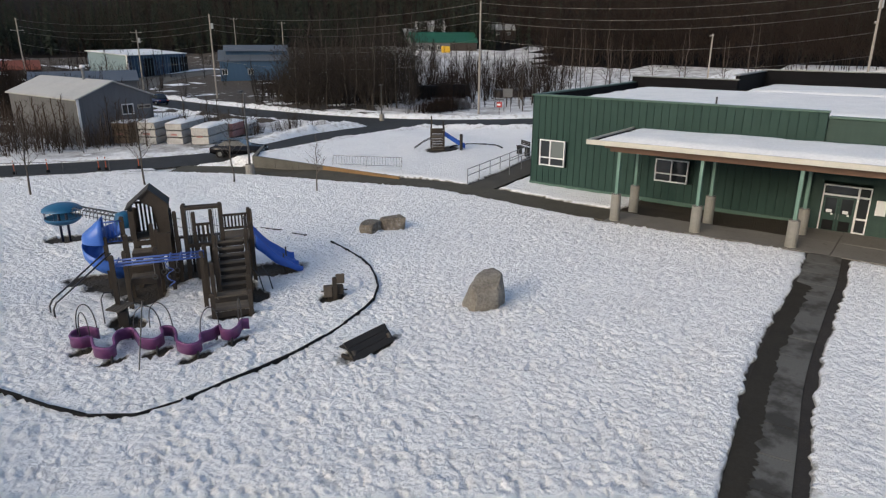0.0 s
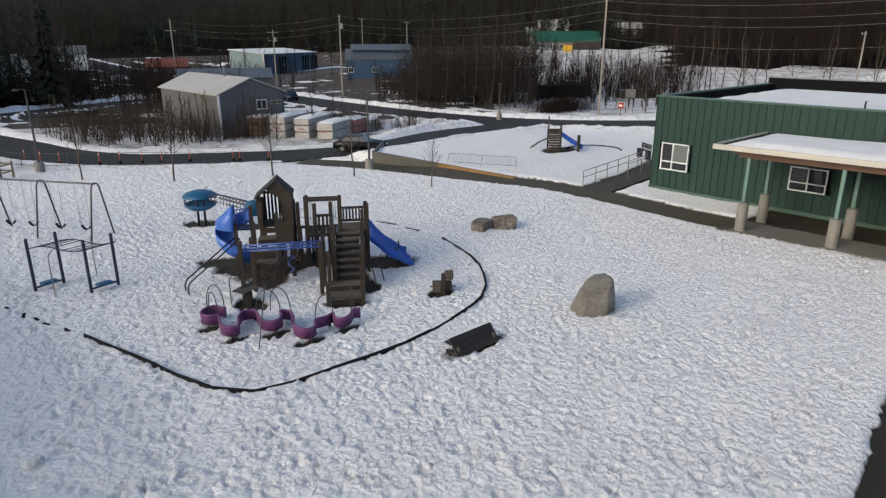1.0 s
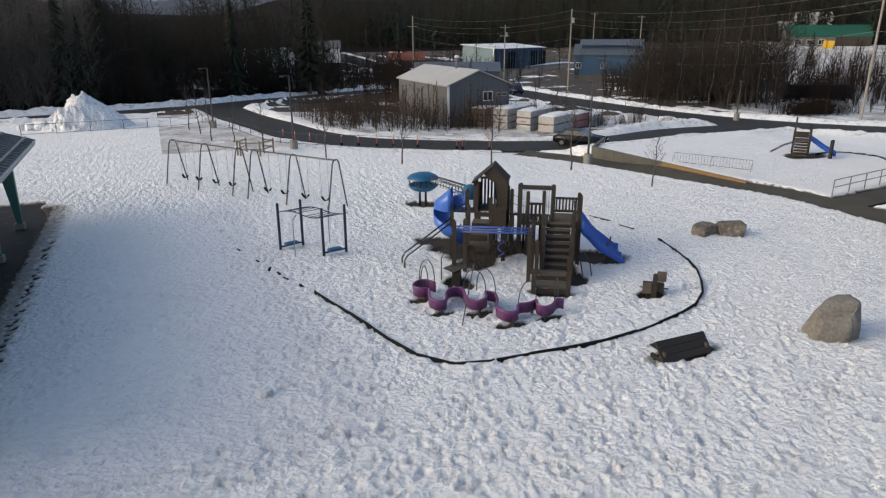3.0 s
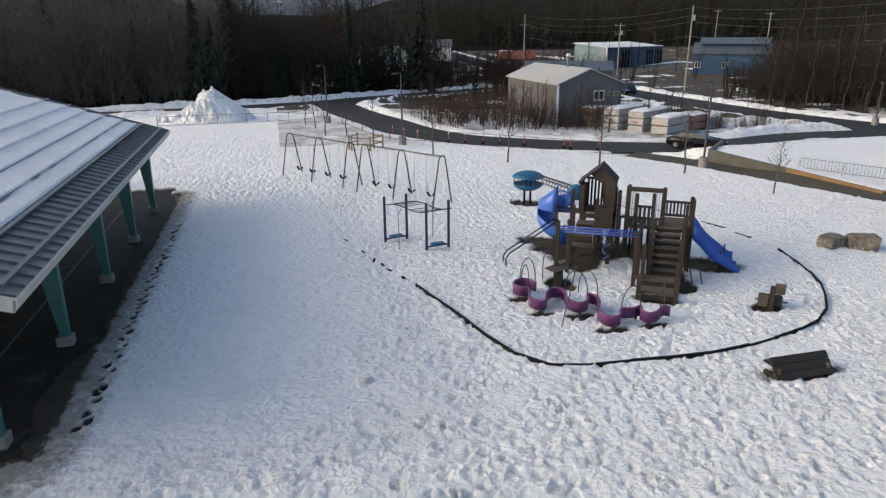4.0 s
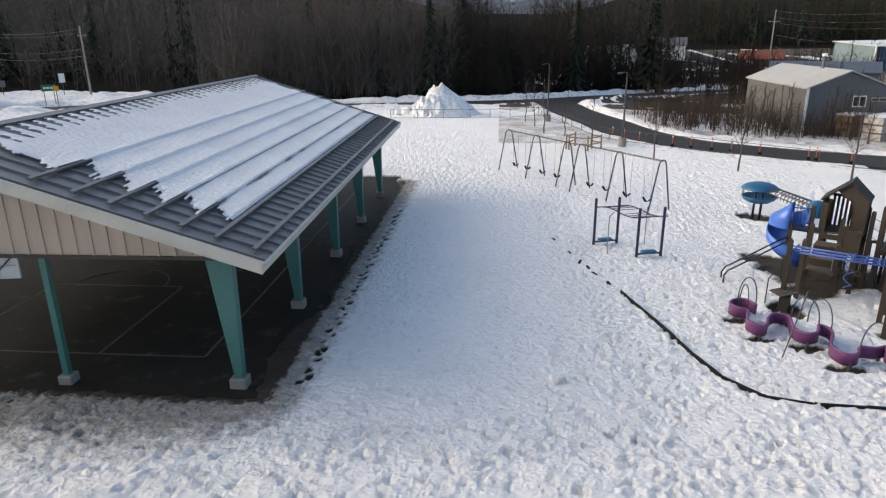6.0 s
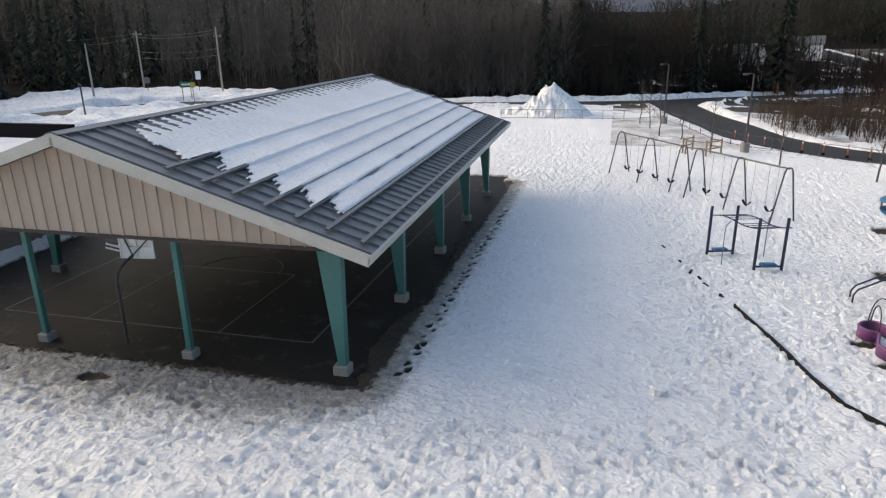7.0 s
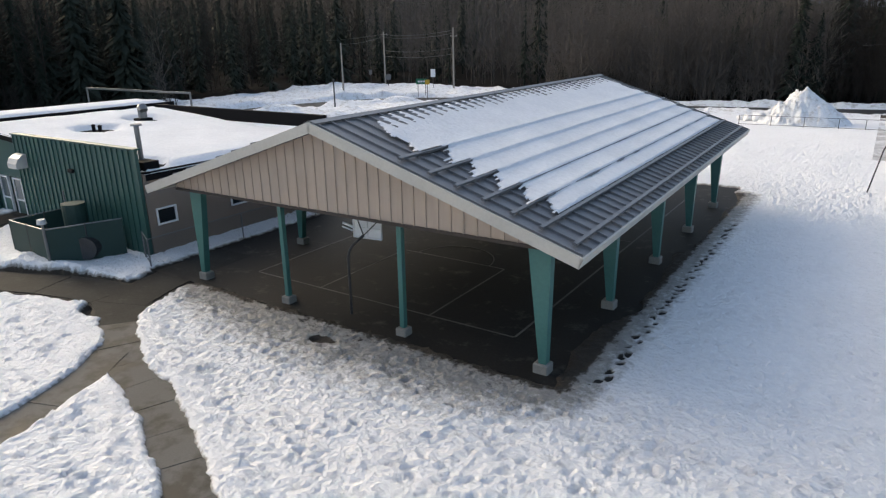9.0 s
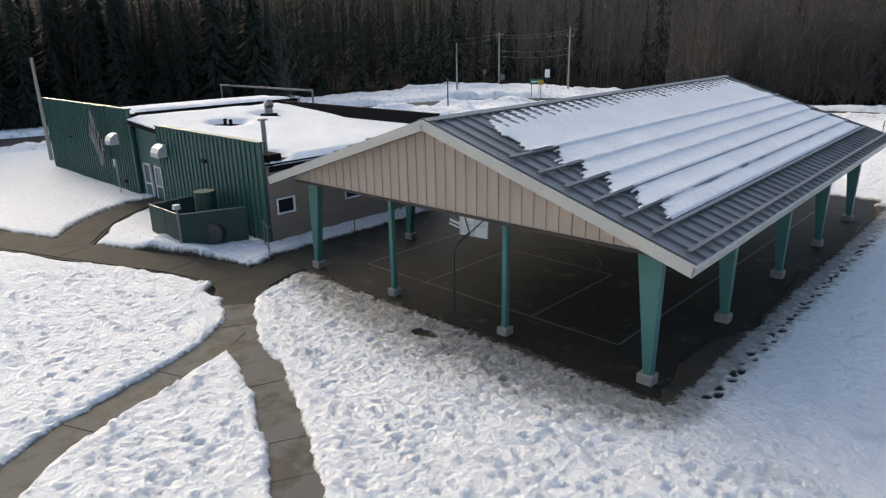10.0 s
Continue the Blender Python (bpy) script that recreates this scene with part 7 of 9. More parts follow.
def one_tree(name, shape, at, scale, turn, material, label, category="tree", group="", sides=5):
    V, F = shape
    t = thing(name, pose(at[0], at[1], float(land(*at)), rz=turn) @ Matrix.Scale(scale, 4), label, category, group)
    nt_ = 7 * sides * 2
    for name_, faces, m_ in (("trunk", F[:nt_], BARK), ("crown", F[nt_:], material)):
        used, inv = np.unique(faces, return_inverse=True)
        o_ = new(name_, np_mesh(name_, V[used], inv.reshape(-1, 3), m_))
        o_.parent = t
    return t


def polar(r, a):
    return (-r * math.sin(radians(a)), r * math.cos(radians(a)))


def near_road(pts, gap):
    """For points in plan: which lie on a road or within gap of it."""
    A = np.array([p[:2] for p in pts], float).reshape(-1, 2)
    bad = np.zeros(len(A), bool)
    for line, half in ROADS:
        bad |= far_to_line(A[:, 0], A[:, 1], line) < half + gap
    return bad


FR = random.Random(7)
ALDERS = [bare_tree(s, FR.uniform(9, 12), 0.10, 0.34, 20, 0.3, 4, 2, 0.022) for s in range(6)]
BIRCHES = [bare_tree(40 + s, FR.uniform(11, 14), 0.11, 0.28, 24, 0.2, 4, 3, 0.022) for s in range(6)]
SPRUCES = [conifer(s, FR.uniform(12, 18), FR.uniform(0.11, 0.19), 40, 13, False) for s in range(9)]


FAR_SPRUCES = [conifer(90 + s, FR.uniform(11, 18), FR.uniform(0.11, 0.2), 15, 7, False) for s in range(10)]


def twig_tree(seed, h, r=0.06, limbs=20, twigs=9, wide=0.25, low=0.10):
    """A bare tree of the deep woods: a thin trunk, flat limbs and many fine flat twigs."""
    rs_ = np.random.RandomState(seed)
    V, F = [], []
    pts = [Vector((0, 0, -0.5))] + [Vector((rs_.uniform(-0.03, 0.03) * h, rs_.uniform(-0.03, 0.03) * h, h * k / 3)) for k in (1, 2, 3)]
    for k in range(3):
        limb(V, F, pts[k], pts[k + 1], r * (1 - 0.3 * k), r * (0.7 - 0.3 * k) + 0.01, 3)

    def blade(p, q, w0, w1):
        side_v = (q - p).cross(Vector(rs_.normal(size=3))).normalized()
        i = len(V)
        V.extend([p - side_v * w0, p + side_v * w0, q])
        F.append((i, i + 1, i + 2))
        if w1:
            V.append(q + side_v * w1)
            F.append((i + 1, i + 3, i + 2))

    for k in range(limbs):
        t = low + (1 - low) * (k + rs_.rand()) / limbs
        j = min(2, int(t * 3))
        base = pts[j].lerp(pts[j + 1], t * 3 - j)
        a = k * 2.4 + rs_.uniform(-0.6, 0.6)
        L = h * wide * (1.2 - t) * rs_.uniform(0.6, 1.25)
        d = Vector((math.cos(a), math.sin(a), rs_.uniform(0.7, 1.9))).normalized()
        tip = base + d * L
        blade(base, tip, 0.045 * (1.3 - t), 0.012)
        for _ in range(twigs):
            c = base.lerp(tip, rs_.uniform(0.2, 1.0))
            e = (d + Vector(rs_.normal(size=3)) * 0.55).normalized()
            blade(c, c + e * L * rs_.uniform(0.25, 0.6), 0.022, 0)
    return np.array([tuple(v) for v in V]), np.array(F)


FAR_BARE = [twig_tree(500 + s, FR.uniform(11, 16)) for s in range(12)]
EDGE_BARE = [twig_tree(540 + s, FR.uniform(7, 14), 0.045, 24, 12, 0.24, 0.04) for s in range(10)]


def woods():
    red, grey, dark, deep, tan, edge, dim = [], [], [], [], [], [], []
    for k in range(8600):
        east = k < 4700
        a = FR.uniform(-100, -13.5) if east else FR.uniform(-13.5, 95)
        if east:
            r = (205 if a < -61 else 262) + 200 * FR.random() ** 1.3 + (25 if a > -30 else 0)
        else:
            r = (97 if a < 16 else 92) + 190 * FR.random() ** 1.6
        x, y = polar(r, a)
        if -92 < x < -44 and 55 < y < 109:
            continue
        s = FR.uniform(0.8, 1.2) * (1.35 if east else 1.12 if a < 12 else 1.25)
        if -2.6 < a < 0.8:
            s *= 0.72
        clumps = noise.noise(Vector((a / 6.0, r / 60.0, 7.1)))
        if east:
            p_spruce = (0.58 if a > -57 else 0.14) + 0.6 * clumps
        else:
            p_spruce = (0.62 if a > 37 else 0.10 if a > 6 else 0.30) + 0.5 * clumps
        q = (x, y, s, FR.uniform(0, 6.28))
        if a < -58 and r < 240:
            p_spruce = 0
        if FR.random() < p_spruce:
            if FR.random() < (0.6 if east else 0.8):
                (dark if r < 112 else deep).append((x, y, s * FR.uniform(0.55, 1.05), q[3]))
        elif east:
            (red if FR.random() < (0.9 if a < -48 else 0.25) else grey).append(q)
        else:
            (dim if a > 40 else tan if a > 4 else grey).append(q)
    for _ in range(1500):
        a = FR.uniform(-13, 60)
        r = (96 if a < 16 else 91) + 22 * FR.random() ** 1.3
        x, y = polar(r, a)
        if not (-92 < x < -44 and 55 < y < 109):
            edge.append((x, y, FR.uniform(0.55, 1.15), FR.uniform(0, 6.28)))
    tan, edge, dim, dark, deep, red, grey = ([p for p, b in zip(L, near_road(L, 4)) if not b] for L in (tan, edge, dim, dark, deep, red, grey))
    scatter("woods_tan", FAR_BARE, tan, TWIG_LIT, "leafless woods behind the shelter in a brighter, lit grey tan colour", "woods")
    # one thicket in two colours: brighter as if lit in the west, duller elsewhere
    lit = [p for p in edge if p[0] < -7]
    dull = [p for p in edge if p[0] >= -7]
    scatter("woods_edge", EDGE_BARE, lit, TWIG_LIT, "dense leafless thicket at the wood edge in the lit grey tan colour", "woods")
    scatter("woods_grey_edge", EDGE_BARE, dull, TWIG_GREY, "dense leafless thicket at the wood edge in the duller grey colour", "woods")
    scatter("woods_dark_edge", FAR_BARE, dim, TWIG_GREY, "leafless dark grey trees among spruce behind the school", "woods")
    scatter("woods_far_spruce", FAR_SPRUCES, deep, NEEDLES, "dark spruce deep in the woods", "woods")
    scatter("woods_spruce", SPRUCES, dark, NEEDLES, "dark green spruce among bare woods", "woods")
    scatter("woods_alder", FAR_BARE, red, TWIG_RED, "leafless reddish brown alder woods on the rise", "woods")
    scatter("woods_birch", FAR_BARE, grey, TWIG_GREY, "leafless grey brown birch woods", "woods")


woods()


def brush(name, area, count, hmin, hmax, material, label, seed):
    """Thin upright saplings and shoots over an area given as (x, y, rx, ry) spots."""
    rs_ = random.Random(seed)
    kinds = [bare_tree(900 + seed * 10 + s, 1.0, 0.006, 0.55, 13, 0.08, 3, 2, 0.0022) for s in range(5)]
    places = []
    for x, y, rx, ry, share in area:
        for _ in range(int(count * share)):
            u, v = rs_.gauss(0, 0.5), rs_.gauss(0, 0.5)
            px_, py_ = x + u * rx, y + v * ry
            places.append((px_, py_, rs_.uniform(hmin, hmax), rs_.uniform(0, 6.28)))
    places = [p for p, b in zip(places, near_road(places, 0.8)) if not b]
    return scatter(name, kinds, places, material, label, "brush")


def shrub(seed, stems=5, twigs=5):
    """A bush of unit height: several stems from one foot, fanned out, with crooked twigs."""
    rs_ = random.Random(seed)
    V, F = [], []
    for k in range(stems):
        a, tilt = rs_.uniform(0, 6.28), rs_.uniform(0.05, 0.55)
        d = Vector((math.cos(a) * tilt, math.sin(a) * tilt, 1)).normalized()
        h = rs_.uniform(0.6, 1.0)
        p0 = Vector((math.cos(a), math.sin(a), 0)) * 0.06
        p1 = p0 + d * h * 0.5
        p2 = p1 + (d + Vector((rs_.uniform(-0.3, 0.3), rs_.uniform(-0.3, 0.3), 0.1))).normalized() * h * 0.5
        limb(V, F, p0, p1, 0.009, 0.006)
        limb(V, F, p1, p2, 0.006, 0.002)
        for q in range(twigs):
            c = p0.lerp(p1, rs_.uniform(0.4, 1)) if q % 2 else p1.lerp(p2, rs_.uniform(0, 0.9))
            e = (d + Vector((rs_.uniform(-1, 1), rs_.uniform(-1, 1), rs_.uniform(-0.2, 0.6)))).normalized()
            limb(V, F, c, c + e * rs_.uniform(0.12, 0.3), 0.004, 0.0015)
    return np.array([tuple(v) for v in V]), np.array(F)


SHRUBS = [shrub(60 + s) for s in range(7)]


def thicket(name, area, count, hmin, hmax, material, label, seed):
    """Bushes over spots given as (x, y, rx, ry, share)."""
    rs_ = random.Random(seed)
    places = []
    for x, y, rx, ry, share in area:
        for _ in range(int(count * share)):
            places.append((x + rs_.gauss(0, 0.5) * rx, y + rs_.gauss(0, 0.5) * ry, rs_.uniform(hmin, hmax), rs_.uniform(0, 6.28)))
    places = [p for p, b in zip(places, near_road(places, 1.0)) if not b]
    return scatter(name, SHRUBS, places, material, label, "brush")


brush("verge_brush", [(22, 64, 7, 4, 1.0), (29, 61, 6, 3.0, 0.6), (17, 74, 4, 9, 0.8), (38, 58.5, 8, 2.0, 0.4)], 60, 0.8, 4.6, TWIG_BROWN, "thin leafless shoots and saplings along the drive", 1)
thicket("verge_bushes", [(20, 68, 7, 6, 1.0), (27, 62.0, 5, 2.5, 0.5), (22, 80, 6, 8, 1.0), (46, 58, 8, 2.0, 0.4), (33.5, 61.5, 3.0, 1.2, 0.5), (40, 62, 4, 1.5, 0.3)], 120, 0.8, 3.0, TWIG_BROWN, "leafless brown bushes in the snow verge", 4)
thicket("far_bushes", [(35, 112, 18, 12, 1.0), (20, 118, 14, 12, 0.8), (48, 132, 20, 20, 1.0), (60, 160, 24, 26, 1.0), (84, 98, 8, 8, 0.5), (95, 110, 10, 10, 0.5), (120, 128, 16, 14, 0.7), (36, 92, 8, 8, 0.7), (140, 170, 30, 30, 0.4), (150, 110, 30, 20, 0.4), (96, 72, 12, 6, 0.35), (120, 90, 18, 10, 0.6), (119, 72, 14, 8, 0.5), (150, 88, 24, 12, 0.5)], 170, 2.5, 6.0, TWIG_RED, "leafless dark brown thickets between far houses", 5)
brush("far_saplings", [(103, 58, 14, 5, 0.25), (125, 90, 24, 16, 0.35), (150, 130, 30, 20, 0.4), (40, 125, 26, 16, 0.6), (70, 170, 26, 26, 0.5)], 120, 4.0, 9.0, TWIG_RED, "slim leafless saplings between far houses", 2)
thicket("clump_undergrowth", [(74, 88, 5, 5, 0.8), (78, 82, 5, 5, 1.0), (83, 76, 5, 4, 0.8)], 65, 3.0, 7.0, TWIG_DARK, "dark leafless undergrowth of the alder clump", 6)
thicket("low_hedge", [(78.5, 60.0, 6.0, 2.0, 1.0)], 280, 1.5, 2.3, TWIG_RED, "dense reddish brown leafless hedge by the highway", 3)



def wood_edge():
    """Dark bushes closing the foot of the woods."""
    rs_ = random.Random(23)
    places = []
    for _ in range(700):
        a = rs_.uniform(-13, 96)
        r = (98 if a < 16 else 91) + 26 * rs_.random() ** 1.5
        x, y = polar(r, a)
        if -92 < x < -44 and 55 < y < 109:
            continue
        places.append((x, y, rs_.uniform(2.5, 6.0), rs_.uniform(0, 6.28)))
    places = [p for p, b in zip(places, near_road(places, 3.0)) if not b]
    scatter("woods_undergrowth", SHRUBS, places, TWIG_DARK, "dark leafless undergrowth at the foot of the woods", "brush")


wood_edge()
# the tall bare clump beyond the highway
CLUMP = [bare_tree(700 + s, FR.uniform(10.5, 14), 0.13, 0.5, 34, 0.12, 4, 4, 0.035) for s in range(5)]
for k in range(44):
    a, r = -39.2 - 11.0 * FR.random() ** 0.9, FR.uniform(100, 128)
    x, y = polar(r, a)
    one_tree("bare_alder", CLUMP[k % 5], (x, y), FR.uniform(0.8, 1.2), FR.uniform(0, 360), TWIG_DARK, "tall leafless alder in a dark clump beyond the highway", group="alder clump", sides=4)
CL = random.Random(31)
CLUMP_SPOTS = [(polar(CL.uniform(98, 128), -38.8 - 11.5 * CL.random() ** 0.9)) for _ in range(115)]
scatter("clump_twigs", EDGE_BARE, [(x, y, CL.uniform(0.6, 1.05), CL.uniform(0, 6.28)) for x, y in CLUMP_SPOTS], TWIG_DARK, "dense dark leafless twigs of the alder clump", "brush")
for k in range(14):
    a, r = -58.0 - 5.5 * FR.random(), FR.uniform(95, 125)
    x, y = polar(r, a)
    one_tree("bare_alder", ALDERS[k % 6], (x, y), FR.uniform(0.6, 0.9), FR.uniform(0, 360), TWIG_GREY, "slim leafless alder in a snowy lot", group="alders of the lot", sides=4)
for k in range(18):
    a, r = -61.5 - 17 * FR.random(), FR.uniform(125, 175)
    x, y = polar(r, a)
    one_tree("bare_birch", BIRCHES[k % 6], (x, y), FR.uniform(0.9, 1.3), FR.uniform(0, 360), TWIG_BROWN, "slim tall leafless birch before the brown woods", group="birches of the lot", sides=4)
# young lawn trees
YOUNG = [bare_tree(300 + s, 4.2, 0.055, 0.42, 22, 0.30, 5, 4, 0.017) for s in range(4)]
for k, ((x, y), s) in enumerate((((2.8, 69.9), 1.0), ((3.6, 66.6), 1.0), ((4.2, 61.5), 1.1), ((5.9, 59.9), 0.95), ((7.5, 53.0), 1.0), ((11.5, 49.0), 1.0), ((16.1, 44.7), 1.1), ((22.2, 42.2), 1.15), ((26.5, 38.3), 1.1), ((28.2, 31.8), 0.85))):
    one_tree("young_tree", YOUNG[k % 4], (x, y), s, 67 * k, BARK, "young leafless tree with slim trunk on the snowy lawn", group="young lawn trees")
# a tall dark spruce at the street corner
tall = thing("spruce_tree", pose(*polar(112, -12.2), 0), "tall dark spruce standing before the woods", "tree")
V_, F_ = conifer(77, 17.0, 0.15, 22, 10)
o = new("trunk", np_mesh("trunk", V_, F_[:10], BARK))
o.parent = tall
o = new("crown", np_mesh("crown", V_, F_[10:], NEEDLES))
o.parent = tall


# ---- distant ridge ----
def ridge():
    bm = bmesh.new()
    rows = []
    for i in range(121):
        a = -110 + 210 * i / 120
        hgt = 190 + 160 * noise.noise(Vector((a * 0.07, 3.1, 0))) + 60 * noise.noise(Vector((a * 0.3, 8.0, 0)))
        hgt = max(205.0, hgt * float(step(abs(a + 1), 2.5, 12)))
        if a < -15:
            hgt += 330
        if a > 45:
            hgt += 300
        hgt = max(hgt, 5)
        rows.append([bm.verts.new((*polar(rr, a), zz)) for rr, zz in ((2600, 0), (3000, hgt * 0.55), (3400, hgt))])
    for p, q in zip(rows, rows[1:]):
        for k in range(2):
            bm.faces.new((p[k], p[k + 1], q[k + 1], q[k]))
    # the blue of distant air haze is mixed into the woods and snow colours
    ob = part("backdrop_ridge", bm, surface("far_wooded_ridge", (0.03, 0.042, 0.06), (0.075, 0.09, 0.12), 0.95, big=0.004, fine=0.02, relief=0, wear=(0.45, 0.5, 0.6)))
    return tagged(ob, "distant wooded ridge with bluish air haze in its colour and snow streaks", "backdrop", kind="structure")


ridge()


# ---- town beyond the lawn ----
def house(name, at, turn, size, roof_h, wall_mat, roof_mat, label, eave=0.35, snow=False, windows=(), mono=False, z=0.0, gable_mat=None):
    """A gabled building: size is (length along the ridge, depth, wall height); windows: (face, along, low, wide, high)."""
    L, D, H = size
    h = thing(name, pose(at[0], at[1], float(land(*at)) + z, rz=turn), label, "building")
    t = 0.2
    for lo, hi, m_ in (((-L / 2, -D / 2, -1), (L / 2, -D / 2 + t, H), wall_mat), ((-L / 2, D / 2 - t, -1), (L / 2, D / 2, H), wall_mat)):
        part("wall", box(bmesh.new(), lo, hi), m_, h)
    for x0, x1 in ((-L / 2 + 0.002, -L / 2 + t), (L / 2 - t, L / 2 - 0.002)):
        bm = bmesh.new()
        prof = [(-D / 2 + t, -1), (D / 2 - t, -1), (D / 2 - t, H)] + ([(D / 2 - t, H + roof_h * 0.98)] if mono else [(0, H + roof_h * 0.97)]) + [(-D / 2 + t, H)]
        a = [bm.verts.new((x0, y, z_)) for y, z_ in prof]
        b = [bm.verts.new((x1, y, z_)) for y, z_ in prof]
        bm.faces.new(a[::-1])
        bm.faces.new(b)
        for i in range(len(prof)):
            j = (i + 1) % len(prof)
            bm.faces.new((a[i], a[j], b[j], b[i]))
        bmesh.ops.recalc_face_normals(bm, faces=bm.faces)
        part("gable", bm, gable_mat or wall_mat, h)
    for sgn in ((1,) if mono else (-1, 1)):
        bm = bmesh.new()
        if mono:
            y0, z0, y1, z1 = D / 2 + eave, H + roof_h * 1.03, -D / 2 - eave, H - 0.02
        else:
            y0, z0, y1, z1 = 0.0, H + roof_h, sgn * (D / 2 + eave), H - eave * roof_h / (D / 2)
        v = [bm.verts.new((x, y, z_ + o_)) for o_ in (0, 0.16) for x, y, z_ in ((-L / 2 - eave, y0, z0), (L / 2 + eave, y0, z0), (L / 2 + eave, y1, z1), (-L / 2 - eave, y1, z1))]
        for f in ((0, 1, 2, 3), (4, 7, 6, 5), (0, 4, 5, 1), (1, 5, 6, 2), (2, 6, 7, 3), (3, 7, 4, 0)):
            bm.faces.new([v[i] for i in f])
        bmesh.ops.recalc_face_normals(bm, faces=bm.faces)
        part("roof", bm, roof_mat, h)
    for face, u, low, w, hh in windows:
        if face == "s":
            m_ = pose(u - w / 2, -D / 2 - 0.02, low)
        elif face == "e":
            m_ = pose(L / 2 + 0.02, u - w / 2, low, rz=90)
        else:
            m_ = pose(-L / 2 - 0.02, u + w / 2, low, rz=-90)
        win = part("window", box(bmesh.new(), (0, -0.05, 0), (w, 0.05, hh), m=m_), WHITE, h)
        for q in range(2):
            part("pane", box(bmesh.new(), (0.1 + q * (w / 2 - 0.02), -0.07, 0.1), (w / 2 - 0.03 + q * (w / 2 - 0.05), -0.052, hh - 0.1), m=m_), GLASS, win)
    return h


def gabled_shop():
    """The grey metal shop: long wall to the west, gable to the south."""
    h = thing("metal_shop", pose(27.7, 62.5, -0.14), "grey metal shop with pale roof and white trimmed window", "building")
    W, D, e0, e1, ap = 7.0, 14.8, 4.45, 4.5, (3.4, 5.85)
    n = 24
    for i in range(n):
        a, b = D * i / n, D * (i + 1) / n
        part("wall_panel", box(bmesh.new(), (-0.08, a + 0.01, -0.5), (0.1, b - 0.01, e0)), GREY_LIGHT, h)
    part("wall", box(bmesh.new(), (W - 0.1, 0, -0.5), (W + 0.08, D, e1)), GREY_SIDING, h)
    roofz = lambda x: e0 + (ap[1] - e0) * x / ap[0] if x < ap[0] else ap[1] + (e1 - ap[1]) * (x - ap[0]) / (W - ap[0])
    for y in (0.0, D - 0.1):
        m = 14
        for i in range(m):
            x0, x1 = W * i / m, W * (i + 1) / m
            bm = bmesh.new()
            v = [bm.verts.new((x, yy, z)) for yy in (y, y + 0.1) for x, z in ((x0 + 0.008, -0.5), (x1 - 0.008, -0.5), (x1 - 0.008, roofz(x1) - 0.03), (x0 + 0.008, roofz(x0) - 0.03))]
            for f in ((0, 1, 2, 3), (7, 6, 5, 4), (0, 4, 5, 1), (1, 5, 6, 2), (2, 6, 7, 3), (3, 7, 4, 0)):
                bm.faces.new([v[k] for k in f])
            part("gable_panel", bm, GREY_SIDING, h)
    for x0, x1 in ((-0.3, ap[0]), (ap[0], W + 0.3)):
        bm = bmesh.new()
        z0 = roofz(max(0, x0)) - (0.12 if x0 < 0 else 0)
        z1 = roofz(min(W, x1)) - (0.12 if x1 > W else 0)
        v = [bm.verts.new((x, y, z + o_)) for o_ in (0.0, 0.12) for x, y, z in ((x0, -0.25, z0), (x1, -0.25, z1), (x1, D + 0.25, z1), (x0, D + 0.25, z0))]
        for f in ((3, 2, 1, 0), (4, 5, 6, 7), (0, 1, 5, 4), (1, 2, 6, 5), (2, 3, 7, 6), (3, 0, 4, 7)):
            bm.faces.new([v[k] for k in f])
        part("roof", bm, PALE_ROOF, h, "pale weathered metal roof")
    part("corner_trim", box(bmesh.new(), (-0.12, -0.06, -0.5), (0.1, -0.004, e0)), WHITE, h)
    win = part("window", box(bmesh.new(), (3.9, -0.08, 2.75), (5.1, -0.004, 3.75)), WHITE, h, "white framed window")
    for x in (4.0, 4.54):
        part("pane", box(bmesh.new(), (x, -0.1, 2.85), (x + 0.46, -0.084, 3.65)), GLASS, win)
    sign = part("sign_board", box(bmesh.new(), (5.5, -0.06, 3.2), (6.85, -0.004, 3.6)), POLE_WOOD, h, "small wooden name board")
    for x in (5.6, 6.25):
        part("bar", box(bmesh.new(), (x, -0.075, 3.3), (x + 0.5, -0.064, 3.48)), DARK_BROWN, sign)
    part("flue", rod(bmesh.new(), (3.2, 5, 5.5), (3.2, 5, 7.0), 0.14, 0.14, 10), STEEL, h)
    part("flue_cap", rod(bmesh.new(), (3.2, 5, 7.0), (3.2, 5, 7.25), 0.26, 0.2, 10), WHITE, h)


gabled_shop()
wh = house("warehouse", (94.0, 172.5), 25.5, (25, 11, 5.2), 1.0, BLUE_SIDING, WHITE, "pale blue warehouse with flat white roof and open bays", mono=True, gable_mat=PALE_BLUE)
# black plates on the front wall stand in for shade inside open bays
for x in (-6.0, 5.0, 9.5):
    part("bay_opening", box(bmesh.new(), (x, -5.56, -0.5), (x + 3.6, -5.52, 4.4)), RUBBER, wh, "dark plate standing in for a shaded open bay")
for i in range(20):
    part("wall_rib", box(bmesh.new(), (-12.4 + 1.25 * i, -5.6, -0.5), (-12.3 + 1.25 * i, -5.515, 5.1)), PALE_BLUE, wh)
part("corner_trim", box(bmesh.new(), (-12.65, -5.65, -0.5), (-12.3, -5.3, 5.2)), WHITE, wh)
bb = house("blue_barn", (105.0, 138.8), -37, (16, 9, 4.5), 2.2, BLUE_SIDING, SLATE_ROOF, "blue metal barn with slate blue stepped roof", windows=(("s", -7.0, 1.2, 1.3, 1.4), ("s", -1.0, 1.2, 1.3, 1.4)))
part("upper_wall", box(bmesh.new(), (-6.5, -2.2, 5.2), (8, 3.2, 6.8)), BLUE_SIDING, bb)
bm = bmesh.new()
